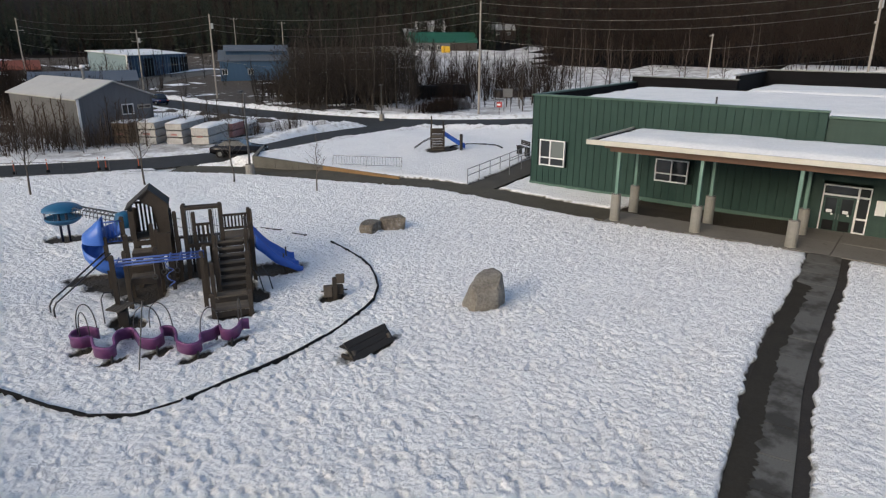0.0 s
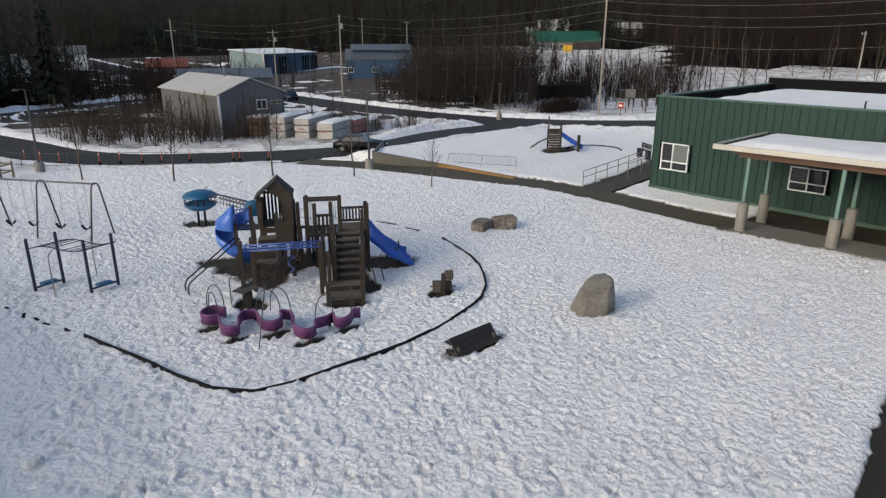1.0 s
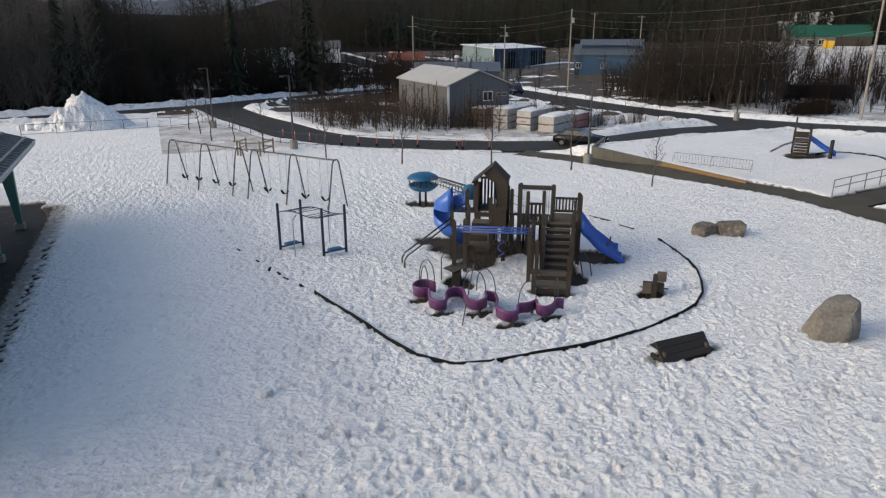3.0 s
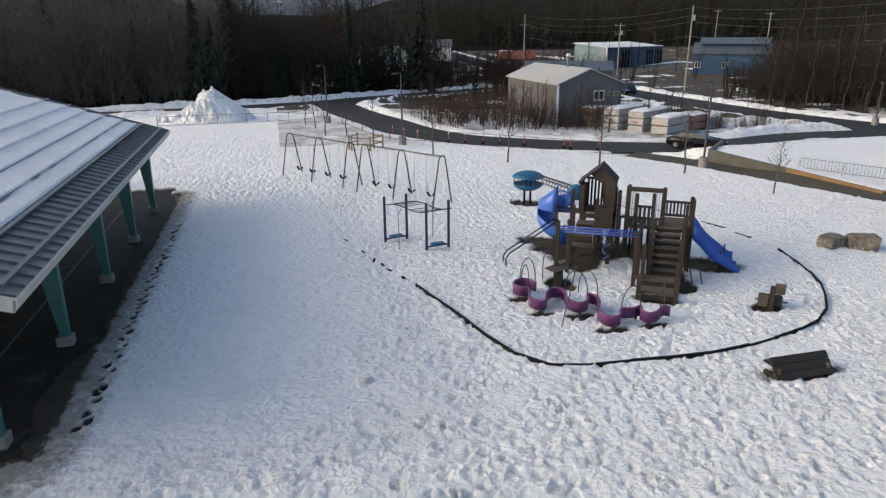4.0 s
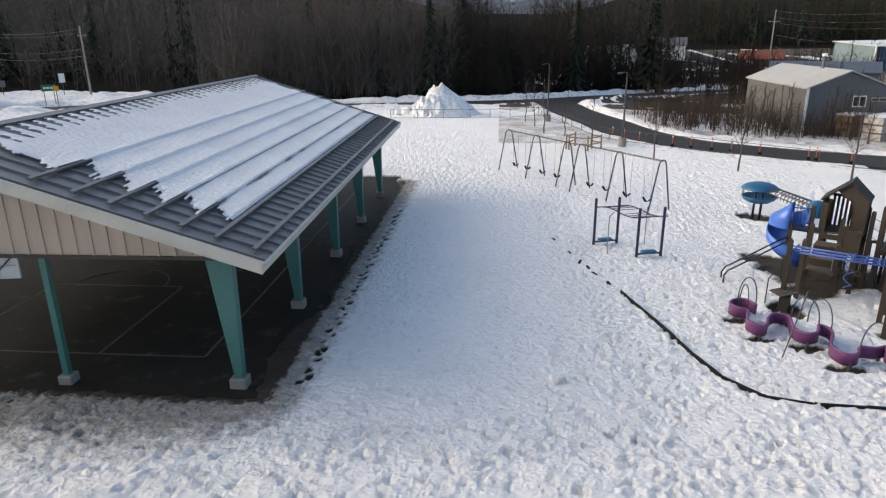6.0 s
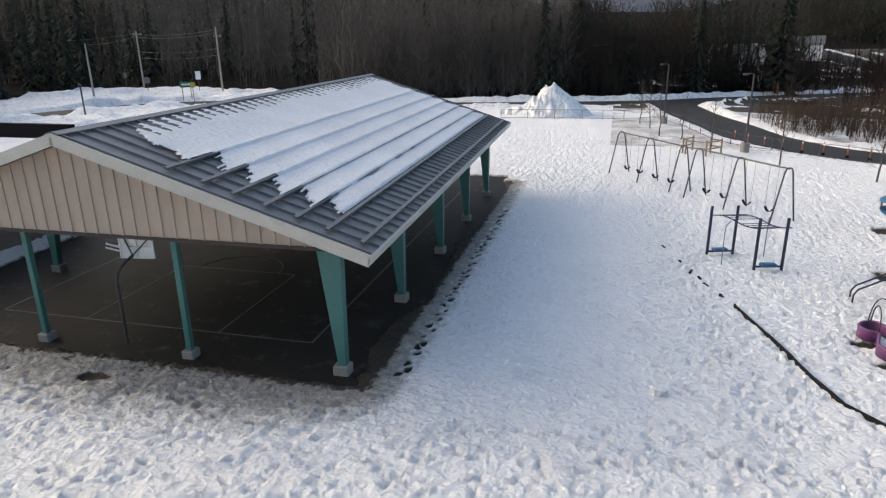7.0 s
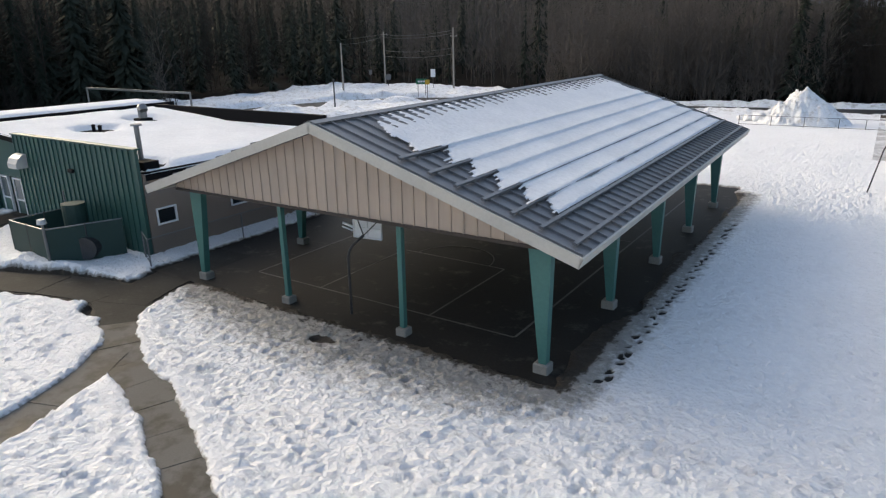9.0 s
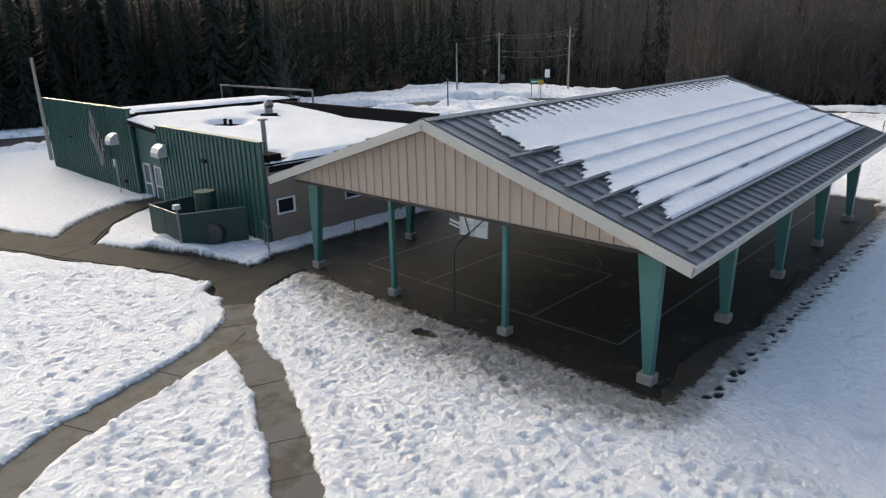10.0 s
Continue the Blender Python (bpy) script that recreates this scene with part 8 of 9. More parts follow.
v = [bm.verts.new((x, y, z)) for x in (-7.0, 8.3) for y, z in ((-2.9, 6.6), (0.5, 8.0), (3.8, 6.6), (0.5, 6.75))]
for f in ((0, 1, 5, 4), (1, 2, 6, 5), (2, 3, 7, 6), (3, 0, 4, 7), (3, 2, 1, 0), (4, 5, 6, 7)):
    bm.faces.new([v[k] for k in f])
bmesh.ops.recalc_face_normals(bm, faces=bm.faces)
part("upper_roof", bm, SLATE_ROOF, bb)
house("white_house", (51, 209), -14, (8, 7, 4.2), 2.0, WHITE, GREY_LIGHT, "small white two storey house among bare trees", windows=(("s", -2, 0.8, 1.2, 1.2), ("s", 2, 0.8, 1.2, 1.2), ("s", 0, 2.8, 1.2, 1.1)))
house("red_roof_house", (67, 181), -20, (10, 7, 2.2), 1.8, DARK_BROWN, RED_ROOF, "low house with rust red roof", windows=(("s", -2.5, 0.6, 1.4, 1.0), ("s", 2.5, 0.6, 1.4, 1.0)))
house("low_blue_roof_shed", (55, 120), -25, (16, 8, 3.2), 1.4, GREY_SIDING, SLATE_ROOF, "long shed with slate blue roof behind the shop")
gx, gy = polar(262, -52.6)
gh = house("green_roof_hall", (gx, gy), -40, (25, 10, 3.2), 3.4, GREY_LIGHT, GREEN_ROOF, "long white hall with green metal roof on the rise", z=-0.4, windows=(("s", -9, 0.5, 2, 1.6), ("s", -5.5, 0.5, 2, 1.6), ("s", -2, 0.5, 2, 1.6)))
# dark panel against the wall takes the place of shade under the porch
part("porch_shade", box(bmesh.new(), (2, -5.15, -0.5), (12.4, -5.02, 2.9)), DARK_BROWN, gh)
yb = thing("yellow_bin", pose(*polar(252, -52.9), 7.2, rz=-45), "yellow metal skip beside the hall", "skip")
part("tub", box(bmesh.new(), (-1.5, -1, -1), (1.5, 1, 1.5), 0.15), YELLOW_PAINT, yb)
for a, r, sz, wm, rm, lab in ((-51.6, 300, (12, 8, 4.5), WHITE, PALE_ROOF, "white house with snowy roof up the rise"), (-50.0, 285, (10, 7, 2.6), GREY_LIGHT, PALE_ROOF, "low grey house with snowy roof"), (-57.5, 300, (11, 8, 3.2), DARK_BROWN, PALE_ROOF, "brown house with snowy roof on the rise"), (-9.0, 150, (9, 7, 4.0), WHITE, PALE_ROOF, "pale house half hidden in spruce woods"), (65.5, 185, (10, 8, 4.0), WHITE, PALE_ROOF, "pale house half hidden in dark woods")):
    house("hill_house", polar(r, a), a + 15, sz, 2.2, wm, rm, lab, z=0.6, windows=(("s", -2.5, 1.0, 1.4, 1.3), ("s", 2.5, 1.0, 1.4, 1.3)))


LUMBER_RED = surface("faded_red_print", (0.28, 0.12, 0.11), (0.42, 0.22, 0.20), 0.7, relief=0)


LOG_BROWN = surface("brown_lumber_ends", (0.08, 0.055, 0.035), (0.2, 0.145, 0.095), 0.8, big=2, fine=9, relief=0.2)


def lumber_stack(at, turn, size, label, side_mat=WRAP):
    L, W, H = size
    s = thing("lumber_stack", pose(*at, 0, rz=turn), label, "lumber stack", "wrapped lumber stacks")
    rows = max(1, round(H / 0.75))
    for i in range(rows):
        z = H * i / rows
        part("timber_pack", box(bmesh.new(), (-W / 2, -L / 2, z + 0.09), (W / 2, L / 2, z + H / rows - 0.01), 0.03), side_mat, s)
        for y in (-L / 2 + 0.4, 0, L / 2 - 0.5):
            part("bearer", box(bmesh.new(), (-W / 2, y, z - (0.2 if i == 0 else 0)), (W / 2, y + 0.1, z + 0.088)), POLE_WOOD, s)
    part("label_mark", box(bmesh.new(), (-W * 0.2, -L / 2 - 0.012, H * 0.45), (W * 0.18, -L / 2 - 0.004, H * 0.53)), LUMBER_RED, s)
    pts = bmesh.new()
    bmesh.ops.create_grid(pts, x_segments=8, y_segments=16, size=0.5)
    for v in pts.verts:
        ex, ey = 0.5 - abs(v.co.x), 0.5 - abs(v.co.y)
        lift = 0.24 * min(1, ex * 7, ey * 9) * (0.75 + 0.5 * noise.noise(Vector((v.co.x * 3, v.co.y * 6, at[0]))))
        v.co = Vector((v.co.x * (W + 0.1), v.co.y * (L + 0.1), H + 0.004 + max(0, lift)))
    part("snow_cap", pts, SNOW_ROOF, s, "snow lying on the stack", True)


lumber_stack((33.3, 63.15), -59, (6.0, 1.6, 2.0), "brown and white lumber stack under a snow cap", LOG_BROWN)
lumber_stack((34.8, 61.05), -59, (6.2, 1.7, 2.1), "white wrapped lumber stack with red marks")
lumber_stack((36.25, 58.95), -59, (6.0, 1.6, 2.0), "white wrapped lumber stack under snow cap")
lumber_stack((37.0, 56.6), -59, (4.4, 1.7, 1.6), "low white wrapped lumber stack beside others")
lumber_stack((40.6, 58.6), -60, (3.0, 2.0, 1.5), "red and white lumber stack partly snowed in", LUMBER_RED)
lumber_stack((43.2, 59.3), -60, (2.4, 1.6, 1.2), "low white lumber stack in snow")

trailer = thing("box_trailer", pose(98.5, 75.5, 0, rz=-26), "long black freight trailer parked in a snowy lot", "trailer")
part("body", box(bmesh.new(), (-5.6, -1.25, 0.5), (5.6, 1.25, 2.5), 0.25), RUBBER, trailer)
part("chassis", box(bmesh.new(), (-5.2, -0.6, 0.3), (5.2, 0.6, 0.495)), STEEL_DARK, trailer)
for x in (-4.2, -3.0, 4.2):
    for y in (-1.1, 0.9):
        part("wheel", rod(bmesh.new(), (x, y, 0.35), (x, y + 0.22, 0.35), 0.4, 0.4, 14), RUBBER, trailer)
shed = thing("dark_shed", pose(112, 68, 0, rz=-26), "low dark shed in the snowy lot", "shed")
part("body", box(bmesh.new(), (-4, -1.2, -0.5), (4, 1.2, 1.5), 0.05), DARK_BROWN, shed)
part("roof", box(bmesh.new(), (-4.2, -1.4, 1.505), (4.2, 1.4, 1.62), 0.04), STEEL_DARK, shed)


def vehicle(name, at, turn, paint, label, L=4.5, W=1.8, suv=True):
    """A parked car: lower body with arches, glasshouse, wheels and lights."""
    c = thing(name, pose(*at, rz=turn), label, "car")
    bm = bmesh.new()
    prof = [(-L / 2, 0.42), (-L / 2 + 0.04, 0.85), (-L / 2 + 0.35, 1.0), (-0.35 * L, 1.02), (0.20 * L, 1.0), (L / 2 - 0.25, 0.88), (L / 2, 0.7), (L / 2, 0.35), (L * 0.40, 0.3), (-L * 0.40, 0.3)]
    a = [bm.verts.new((x, -W / 2, z)) for x, z in prof]
    b = [bm.verts.new((x, W / 2, z)) for x, z in prof]
    bm.faces.new(a)
    bm.faces.new(b[::-1])
    for i in range(len(prof)):
        j = (i + 1) % len(prof)
        bm.faces.new((a[j], a[i], b[i], b[j]))
    bmesh.ops.bevel(bm, geom=list(bm.edges), offset=0.05, segments=2, affect="EDGES")
    part("body", bm, paint, c, "", True)
    bm = bmesh.new()
    top = [(-0.40 * L, 1.02), (-0.36 * L, 1.55), (-0.30 * L, 1.62), (0.06 * L, 1.6), (0.22 * L, 1.0)] if suv else [(-0.36 * L, 1.0), (-0.22 * L, 1.38), (0.05 * L, 1.4), (0.22 * L, 0.98)]
    a = [bm.verts.new((x, -W / 2 + (0.08 if z < 1.2 else 0.2), z)) for x, z in top]
    b = [bm.verts.new((x, W / 2 - (0.08 if z < 1.2 else 0.2), z)) for x, z in top]
    bm.faces.new(a)
    bm.faces.new(b[::-1])
    for i in range(len(top)):
        j = (i + 1) % len(top)
        bm.faces.new((a[j], a[i], b[i], b[j]))
    part("windows", bm, GLASS, c, "dark glass cabin")
    part("roof_panel", box(bmesh.new(), (-0.31 * L, -W / 2 + 0.22, 1.6 if suv else 1.39), (0.05 * L, W / 2 - 0.22, 1.66 if suv else 1.44), 0.02), paint, c)
    for x in (-0.31 * L, 0.31 * L):
        for y in (-W / 2 - 0.01, W / 2 - 0.19):
            w = part("wheel", rod(bmesh.new(), (x, y, 0.33), (x, y + 0.2, 0.33), 0.34, 0.34, 16), RUBBER, c)
            part("rim", rod(bmesh.new(), (x, y - 0.005, 0.33), (x, y + 0.205, 0.33), 0.19, 0.19, 10), STEEL, w)
    for y in (-W / 2 + 0.12, W / 2 - 0.42):
        part("headlight", box(bmesh.new(), (L / 2 - 0.03, y, 0.62), (L / 2 + 0.015, y + 0.3, 0.74), 0.02), WHITE, c)
        part("tail_light", box(bmesh.new(), (-L / 2 - 0.015, y, 0.65), (-L / 2 + 0.03, y + 0.25, 0.82), 0.02), RED_PAINT, c)
    return c


vehicle("parked_car", (33.6, 47.4, -0.05), -52, CAR_BLACK, "black sedan parked on the wet drive", suv=False)
vehicle("highway_car", (57.3, 101.5, -0.05), 86, CAR_BLUE, "dark blue sport utility car on the highway")


# ---- upper lawn ----
def upper_wall():
    w = thing("wall_retaining", pose(0, 0, 0), "low weathered concrete retaining wall stepping down to timber", "wall", kind="structure")
    a, b = Vector((31.1, 42.3)), Vector((34.75, 30.4))
    n = 6
    for i in range(n):
        p, q = a.lerp(b, i / n), a.lerp(b, (i + 1) / n)
        d = q - p
        ang = math.degrees(math.atan2(d.y, d.x))
        h0, h1 = 0.86 - 0.8 * i / n * 0.95, 0.86 - 0.8 * (i + 1) / n * 0.95
        bm = bmesh.new()
        v = [bm.verts.new((x, y, z)) for y in (0.0, 0.25) for x, z in ((0.01, -0.2), (d.length - 0.01, -0.2), (d.length - 0.01, h1), (0.01, h0))]
        for f in ((0, 1, 2, 3), (7, 6, 5, 4), (0, 4, 5, 1), (1, 5, 6, 2), (2, 6, 7, 3), (3, 7, 4, 0)):
            bm.faces.new([v[k] for k in f])
        for vv in bm.verts:
            vv.co = pose(p.x, p.y, 0, rz=ang) @ vv.co
        bmesh.ops.recalc_face_normals(bm, faces=bm.faces)
        part("wall_section", bm, WALL_CONCRETE if i < 3 else ORANGE_WOOD, w, "orange stained timber section" if i >= 3 else "")
    part("return_section", box(bmesh.new(), (0.02, -0.25, -0.2), (5.2, 0.0, 0.84), m=pose(31.1, 42.3, 0, rz=44)), WALL_CONCRETE, w)


upper_wall()


def bike_rack():
    r = thing("bike_rack", pose(34.5, 35.5, float(land(35.0, 35.0)), rz=-62), "galvanised steel bike rack behind the low wall", "bike rack")
    for z in (0.12, 0.78):
        part("rail", rod(bmesh.new(), (-1.2, 0.7, z), (4.2, 0.7, z), 0.025, n=6), STEEL, r)
    for i in range(26):
        x = -1.2 + 5.4 * i / 25
        part("bar", rod(bmesh.new(), (x, 0.7, 0.12), (x, 0.7, 0.78), 0.013, n=4), STEEL, r)
    for x in (-1.2, 1.5, 4.2):
        part("leg", tube(bmesh.new(), [(x, 0.7, 0.78), (x, 0.4, 0.4), (x, 0.25, -0.1)], 0.02, 5), STEEL, r)


bike_rack()


def hand_rail(line, label):
    f = thing("hand_railing", pose(0, 0, 0), label, "railing", "ramp railings")
    pts = [Vector((x, y, float(land(x, y)))) for x, y in line]
    for z in (1.0, 0.55):
        part("rail", tube(bmesh.new(), [p + Vector((0, 0, z)) for p in pts], 0.03, 6), STEEL, f)
    for p in pts:
        part("post", rod(bmesh.new(), p - Vector((0, 0, 0.2)), p + Vector((0, 0, 1.0)), 0.03, n=6), STEEL, f)


hand_rail([(36.6 + 12.0 * t, 25.7 + 2.3 * t) for t in np.linspace(0, 1, 7)], "galvanised two bar railing along the ramp")
hand_rail([(39.5 + 9.5 * t, 24.9 + 1.8 * t) for t in np.linspace(0.2, 1, 4)], "galvanised two bar railing on the ramp side")
pb = thing("park_bench", pose(50.0, 29.0, 0.3, rz=-120), "dark slatted bench at the top of the ramp", "bench")
for i in range(3):
    part("seat_slat", box(bmesh.new(), (-0.8, -0.45 + 0.15 * i, 0.42), (0.8, -0.33 + 0.15 * i, 0.46)), TIMBER_DARK, pb)
    part("back_slat", box(bmesh.new(), (-0.8, 0.03, 0.55 + 0.14 * i), (0.8, 0.07, 0.66 + 0.14 * i)), TIMBER_DARK, pb)
for x in (-0.7, 0.7):
    part("leg", box(bmesh.new(), (x - 0.04, -0.4, -0.3), (x + 0.04, 0.06, 0.415)), STEEL_DARK, pb)
    part("back_post", box(bmesh.new(), (x - 0.03, 0.075, -0.3), (x + 0.03, 0.12, 0.95)), STEEL_DARK, pb)


def small_play():
    z0 = float(land(45.9, 35.6))
    s = thing("small_play_tower", pose(45.9, 35.6, z0, rz=-50), "small weathered timber play tower with blue slide", "playground structure")
    for x, y, h, w in ((-0.5, -0.1, 3.0, 0.12), (0.6, -0.1, 2.1, 0.14), (-0.5, 1.1, 1.9, 0.14), (0.6, 1.1, 2.4, 0.12)):
        part("post", post(bmesh.new(), x, y, -0.3, h, w), TIMBER, s)
    for i in range(6):
        part("ladder_step", box(bmesh.new(), (-0.45, -0.85 + 0.13 * i, 0.12 + 0.2 * i), (0.55, -0.68 + 0.13 * i, 0.18 + 0.2 * i), 0.01), TIMBER_DECK, s)
        part("riser", box(bmesh.new(), (-0.43, -0.70 + 0.13 * i, 0.0 + 0.2 * i), (0.53, -0.68 + 0.13 * i, 0.115 + 0.2 * i)), TIMBER, s)
    part("deck", box(bmesh.new(), (-0.5, -0.02, 1.16), (0.6, 1.1, 1.24), 0.01), TIMBER_DECK, s)
    part("panel", box(bmesh.new(), (-0.43, 1.05, 1.28), (0.53, 1.12, 1.75), 0.01), TIMBER, s)
    bm = bmesh.new()
    rows = []
    for k in range(9):
        t = k / 8
        c = Vector((0.62 + 1.9 * t, 0.5, 1.15 * (1 - t) ** 1.15 + 0.15))
        rows.append([bm.verts.new(c + Vector((0, a, b))) for a, b in ((-0.34, 0.3), (-0.3, 0.0), (0.3, 0.0), (0.34, 0.3), (0.38, 0.3), (0.33, -0.08), (-0.33, -0.08), (-0.38, 0.3))])
    for a, b in zip(rows, rows[1:]):
        for i in range(8):
            bm.faces.new((a[i], b[i], b[(i + 1) % 8], a[(i + 1) % 8]))
    bmesh.ops.recalc_face_normals(bm, faces=bm.faces)
    part("slide", bm, BLUE_PLASTIC, s, "bright blue slide", True)
    part("pipe_climber", tube(bmesh.new(), [(-0.5, 0.2, 1.0), (-1.2, 0.0, 0.7), (-2.1, -0.2, 0.1)], 0.04, 6), STEEL_DARK, s)
    part("pipe_climber", tube(bmesh.new(), [(-0.5, 0.8, 1.0), (-1.2, 0.6, 0.7), (-2.1, 0.4, 0.1)], 0.04, 6), STEEL_DARK, s)
    p = thing("timber_post", pose(47.2, 33.9, float(land(47.2, 33.9))), "single short dark timber post on the upper lawn", "post")
    part("shaft", post(bmesh.new(), 0, 0, -0.3, 1.5, 0.2), TIMBER_DARK, p)
    e = thing("upper_edging", pose(0, 0, 0), "black plastic edging round the upper play area", "edging")
    line = bezier([(47.8, 35.6), (49.6, 35.6), (51.2, 34.9), (52.2, 33.4), (51.4, 32.2)], 2)
    for p0, p1 in zip(line, line[1:]):
        d = p1 - p0
        zz = float(land(p0.x, p0.y))
        part("edging_board", box(bmesh.new(), (0.05, -0.06, -0.2), (d.length - 0.05, 0.06, 0.1), m=pose(p0.x, p0.y, zz, rz=math.degrees(math.atan2(d.y, d.x)))), RUBBER, e)


small_play()


# ---- poles, wires, lamps, signs ----
def utility_pole(at, h, arms=((-0.6, 2.2),), turn=0, can=False, label="tall wooden utility pole with crossarm"):
    z = float(land(*at))
    p = thing("utility_pole", pose(*at, z, rz=turn), label, "utility pole", "utility poles")
    part("shaft", rod(bmesh.new(), (0, 0, -0.5), (0, 0, h), 0.17, 0.11, 10), POLE_WOOD, p)
    for dz, w in arms:
        arm = part("crossarm", box(bmesh.new(), (-w / 2, -0.06, h + dz - 0.06), (w / 2, 0.06, h + dz + 0.06), m=pose(0, 0.17, 0)), POLE_WOOD, p)
        for x in (-w / 2 + 0.1, 0.0, w / 2 - 0.1):
            part("insulator", rod(bmesh.new(), (x, 0.17, h + dz + 0.062), (x, 0.17, h + dz + 0.2), 0.05, 0.03, 6), STEEL_PALE, arm)
    if can:
        part("transformer", rod(bmesh.new(), (0.35, 0, h - 2.4), (0.35, 0, h - 1.5), 0.25, 0.25, 10), STEEL_PALE, p)
    return at, z + h


def wire(a, b, za, zb, sag, r=0.016):
    bm = bmesh.new()
    pts = [Vector((a[0] + (b[0] - a[0]) * t, a[1] + (b[1] - a[1]) * t, za + (zb - za) * t - sag * 4 * t * (1 - t))) for t in np.linspace(0, 1, 13)]
    tube(bm, pts, r, 4)
    return tagged(part("overhead_wire", bm, STEEL), "thin dark overhead wire between poles", "wire", "overhead wires")


P1, P2, P3 = (78.1, 53.1), (70.7, 104.9), polar(92, -84.9)
P0, P4 = polar(165, -20.9), polar(150, -28.6)
utility_pole(P1, 15.2, (), label="tall bare wooden utility pole beside the highway")
utility_pole(P2, 14.3, (), can=True)
utility_pole(P3, 15.6, ((-4.0, 2.0),), can=True)
utility_pole(P0, 13.8, ((-2.4, 2.4),))
utility_pole(P4, 12.0, ((-0.5, 2.4), (-2.2, 2.2)), can=True)
utility_pole(polar(205, -39.5), 12.6, ((-0.4, 2.6),))
utility_pole(polar(230, -35.8), 13.2, ((-0.4, 2.6),))
utility_pole((127, 36), 12.0, ((-0.4, 2.4),))
z0, z1, z2, z3 = (float(land(*p)) + h for p, h in ((P0, 13.8), (P1, 15.2), (P2, 14.3), (P3, 15.6)))
for dz, sag in ((-0.3, 1.4), (-1.6, 1.5), (-2.6, 1.6), (-5.0, 1.7), (-7.6, 1.6)):
    wire(P1, P3, z1 + dz, z3 + dz, sag)
    wire(P2, P1, z2 + dz, z1 + dz, sag)
    wire(P0, P2, z0 + dz, z2 + dz, sag)
W1, W2, W3 = (-63.0, 98.1), (-81.6, 102.5), (-80.1, 88.6)
utility_pole(W1, 10.6, ((-1.4, 1.4),))
utility_pole(W2, 10.2, ((-0.5, 1.6),))
utility_pole(W3, 8.4, (), label="short wooden pole beside the west road")
for dz in (-0.3, -0.8, -3.2, -4.2):
    wire(W1, W2, 10.5 + dz, 10.0 + dz, 0.45, 0.03)
wire(W2, W3, 9.5, 8.2, 0.4, 0.02)
wire(W2, (-130, 110), 9.8, 10.0, 1.2, 0.02)
utility_pole((-61.5, 16.8), 8.3, (), label="grey lamp pole behind the school wing")


def lamp_post(at, h, label="dark steel lamp post on a concrete base"):
    z = float(land(*at))
    l = thing("street_lamp", pose(*at, z), label, "street lamp", "street lamps")
    part("base", rod(bmesh.new(), (0, 0, -0.2), (0, 0, 0.75), 0.34, 0.32, 14), CONCRETE_LIGHT, l, "round concrete base")
    part("shaft", rod(bmesh.new(), (0, 0, 0.75), (0, 0, h), 0.085, 0.055, 8), STEEL_DARK, l)
    part("arm", tube(bmesh.new(), [(0, 0, h - 0.05), (-0.3, -0.3, h + 0.05), (-0.55, -0.5, h + 0.02)], 0.035, 6), STEEL_DARK, l)
    part("lamp_head", box(bmesh.new(), (-0.85, -0.75, h - 0.08), (-0.5, -0.45, h + 0.05), 0.03), STEEL_DARK, l)


lamp_post((10.1, 54.3), 5.9)
lamp_post((5.1, 70.2), 5.9)
lamp_post((29.0, 39.8), 6.0)
lamp_post((63.0, 57.9), 4.5, "dark steel lamp post by the highway snow bank")


def sign(name, at, turn, panels, label, posts=(0.0,), h=2.9):
    s = thing(name, pose(*at, float(land(*at)), rz=turn), label, "sign", "road signs")
    for x in posts:
        part("post", rod(bmesh.new(), (x, 0.05, -0.3), (x, 0.05, h), 0.045, n=6), STEEL_DARK, s)
    for x0, x1, z0, z1, m_, bars in panels:
        pl = part("panel", box(bmesh.new(), (x0, -0.02, z0), (x1, 0.0, z1), 0.005), m_, s)
        for k in range(bars):
            w = (x1 - x0) * 0.7 / bars
            x = x0 + (x1 - x0) * 0.15 + k * w
            part("bar", box(bmesh.new(), (x, -0.03, z0 + (z1 - z0) * 0.35), (x + w * 0.8, -0.021, z0 + (z1 - z0) * 0.65)), WHITE, pl)


sign("guide_sign", (-61.8, 86.8), 36, [(-0.9, 0.9, 2.0, 2.85, SIGN_GREEN, 3)], "green road guide sign on two posts", (-0.6, 0.6))
sign("road_sign", (-65.0, 94.7), 36, [(-0.4, 0.4, 2.6, 3.9, WHITE, 0)], "white back of a tall road sign", h=3.6)
sign("warning_sign", (-58.9, 84.2), 36, [(-0.35, 0.35, 2.2, 2.9, YELLOW_PAINT, 0)], "yellow warning sign on a dark post", h=3.4)
sign("road_sign", (-78.5, 99.5), 30, [(-0.5, 0.5, 1.6, 2.6, GREY_LIGHT, 0)], "grey back of a road sign")
sign("road_sign", (-84.0, 101.0), 30, [(-0.3, 0.3, 2.4, 3.3, GREY_LIGHT, 0)], "slim grey road sign", h=3.2)
sign("stop_sign", (78.0, 49.6), -60, [(-0.38, 0.38, 1.2, 1.95, RED_PAINT, 1), (-0.7, 0.7, 2.15, 2.4, GREY_LIGHT, 0)], "red stop sign below a street name plate", h=2.4)
sign("road_sign", (84.0, 52.0), -60, [(-0.7, 0.7, 2.2, 3.4, GREY_LIGHT, 0)], "grey back of a road sign in the lot", (-0.5, 0.5), 3.4)
dark_post = thing("light_post", pose(-61.5, 66.1, 0), "short dark post with a box lamp", "post")
part("shaft", rod(bmesh.new(), (0, 0, -0.3), (0, 0, 3.6), 0.09, n=8), STEEL_DARK, dark_post)
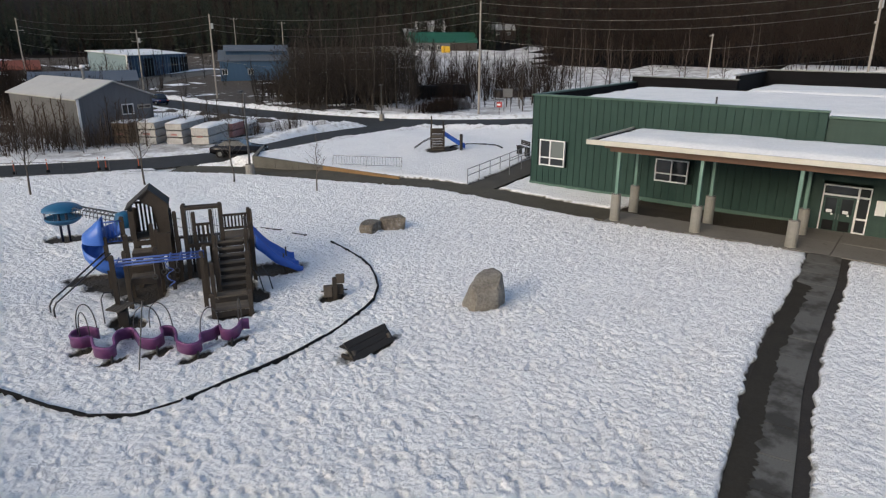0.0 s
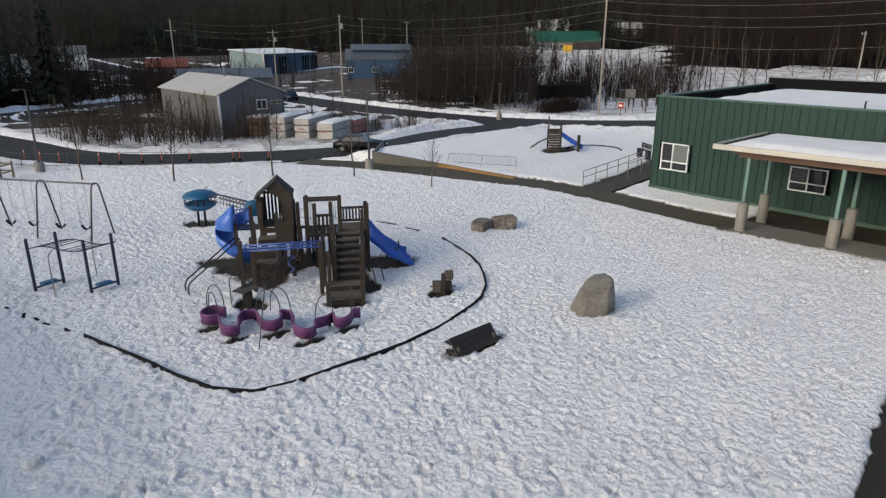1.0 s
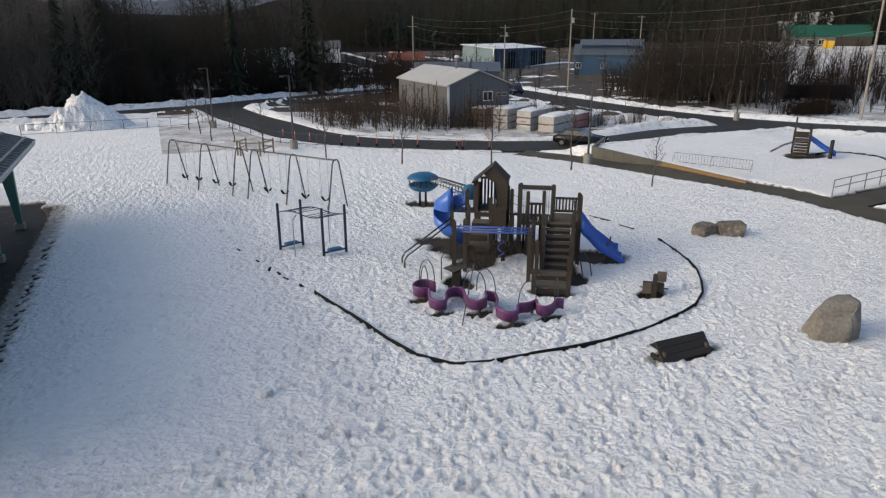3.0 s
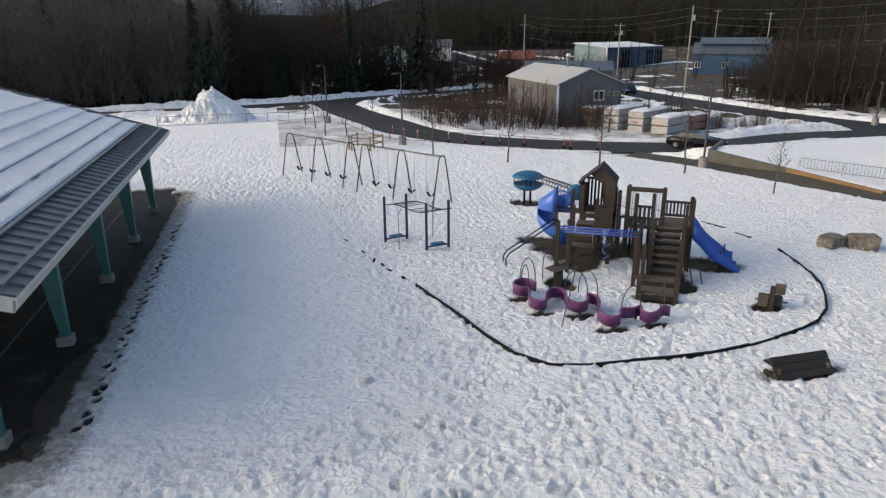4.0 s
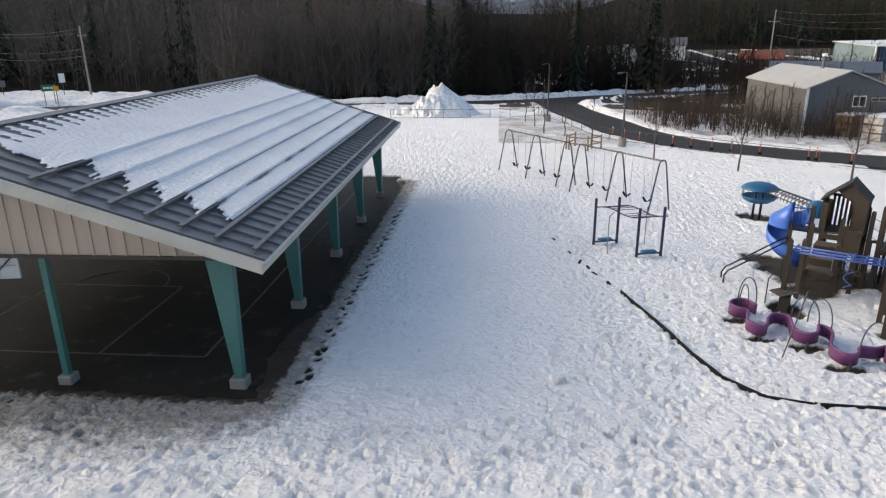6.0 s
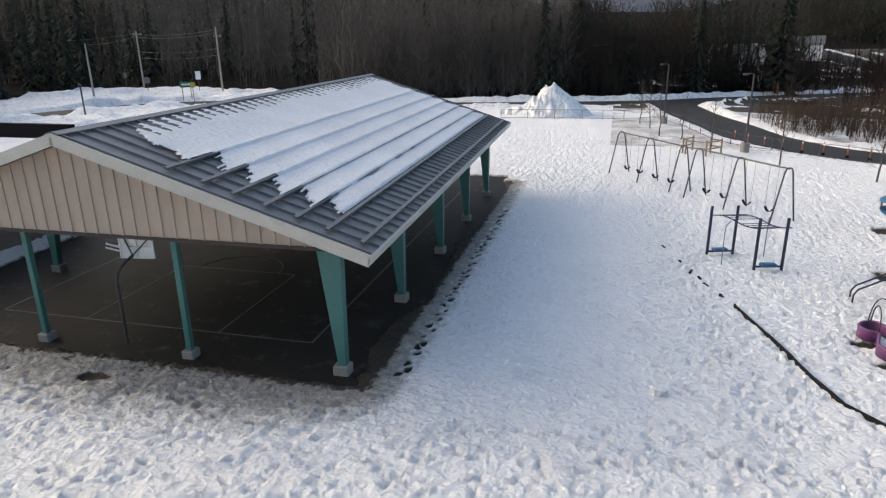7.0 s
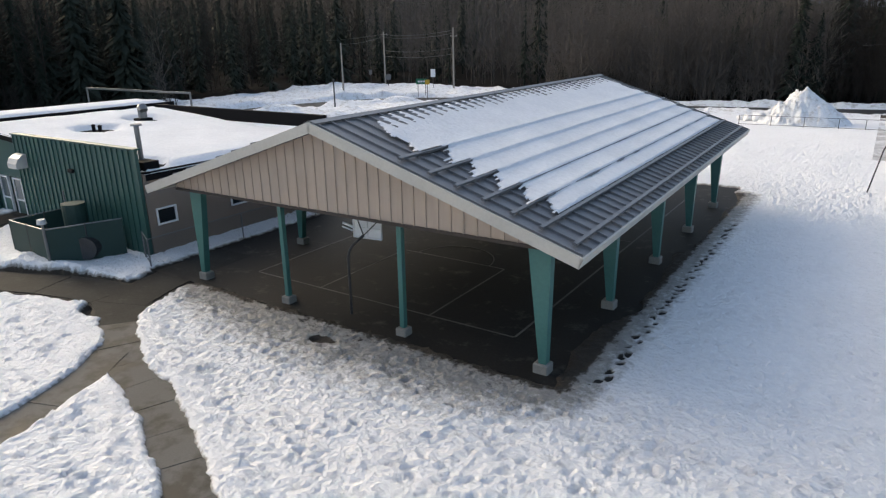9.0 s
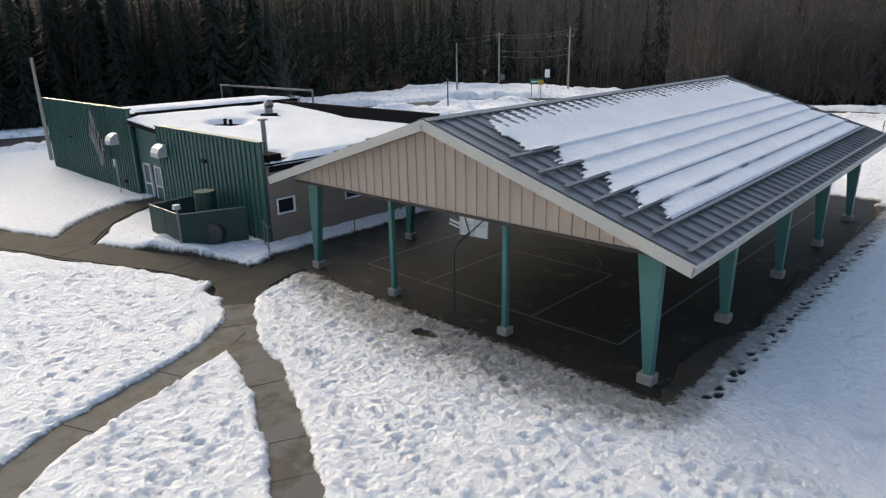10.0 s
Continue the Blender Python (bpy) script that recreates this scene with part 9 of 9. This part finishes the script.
part("lamp_box", box(bmesh.new(), (-0.15, -0.15, 3.6), (0.15, 0.15, 4.0), 0.03), STEEL_DARK, dark_post)

for k, (x, y) in enumerate(((10.3, 60.3), (11.0, 58.4), (12.0, 57.0), (13.1, 55.9), (14.3, 55.0), (15.6, 54.3), (17.0, 53.5), (18.3, 52.9), (20.1, 51.8), (22.9, 49.9), (23.3, 49.6), (25.2, 48.4))):
    d = thing("delineator_post", pose(x, y, 0.1, rz=20 * k), "orange plastic delineator post with white band", "delineator", "delineators by the drive")
    part("base", rod(bmesh.new(), (0, 0, -0.35), (0, 0, 0.06), 0.16, 0.12, 8), RUBBER, d)
    part("tube", rod(bmesh.new(), (0, 0, 0.06), (0, 0, 0.85), 0.04, 0.036, 8), ORANGE, d)
    part("band", rod(bmesh.new(), (0, 0, 0.6), (0, 0, 0.72), 0.044, 0.044, 8), WHITE, d)
link_fence("lawn_fence", [(-12.0, 72.5), (-3.2, 73.0), (1.2, 73.2), (4.4, 75.2), (6.6, 69.4), (8.5, 60.4), (9.6, 57.8), (12.2, 55.2), (17.8, 51.3), (22.6, 47.6), (25.2, 45.8)], 1.0, "low galvanised pipe fence along the lawn edge", mesh=False, gap=2.9, rails=(1.0, 0.12))


def settle():
    """Lets the school and the things beyond the lawn down onto the falling grounds."""
    school = pose(0, 0.2, -0.3)
    for name in [o.name for o in scene.objects if o.parent is None]:
        ob = scene.objects[name]
        kind = name.split(".")[0]
        if kind in ON_LAND or kind.startswith(("woods_", "verge_", "far_", "bare_")) or kind.endswith(("_road", "_walk", "_walkway", "_brush")):
            continue
        V = [o.matrix_world @ Vector(c) for o in [ob, *ob.children_recursive] if o.type == "MESH" for c in o.bound_box]
        if not V:
            continue
        c = sum(V, Vector()) / len(V)
        if 32.9 < c.x < 68 and c.y < 22.8 and kind != "plaza_bed":
            ob.matrix_world = school @ ob.matrix_world
        elif c.x > 14 and kind != "plaza_bed":
            ob.matrix_world = pose(0, 0, float(fall(c.x, c.y))) @ ob.matrix_world


ON_LAND = {"ground", "backdrop_ridge", "sun", "utility_pole", "street_lamp", "overhead_wire", "wet_stain", "chain_link_fence", "lawn_fence", "young_tree", "spruce_tree", "hand_railing", "bike_rack", "small_play_tower", "timber_post", "upper_edging",
           "guide_sign", "road_sign", "warning_sign", "stop_sign", "warehouse", "blue_barn", "white_house", "red_roof_house", "low_blue_roof_shed", "green_roof_hall", "hill_house", "clump_undergrowth", "clump_twigs", "low_hedge", "playground_edging", "play_structure"}
bpy.context.view_layer.update()
settle()
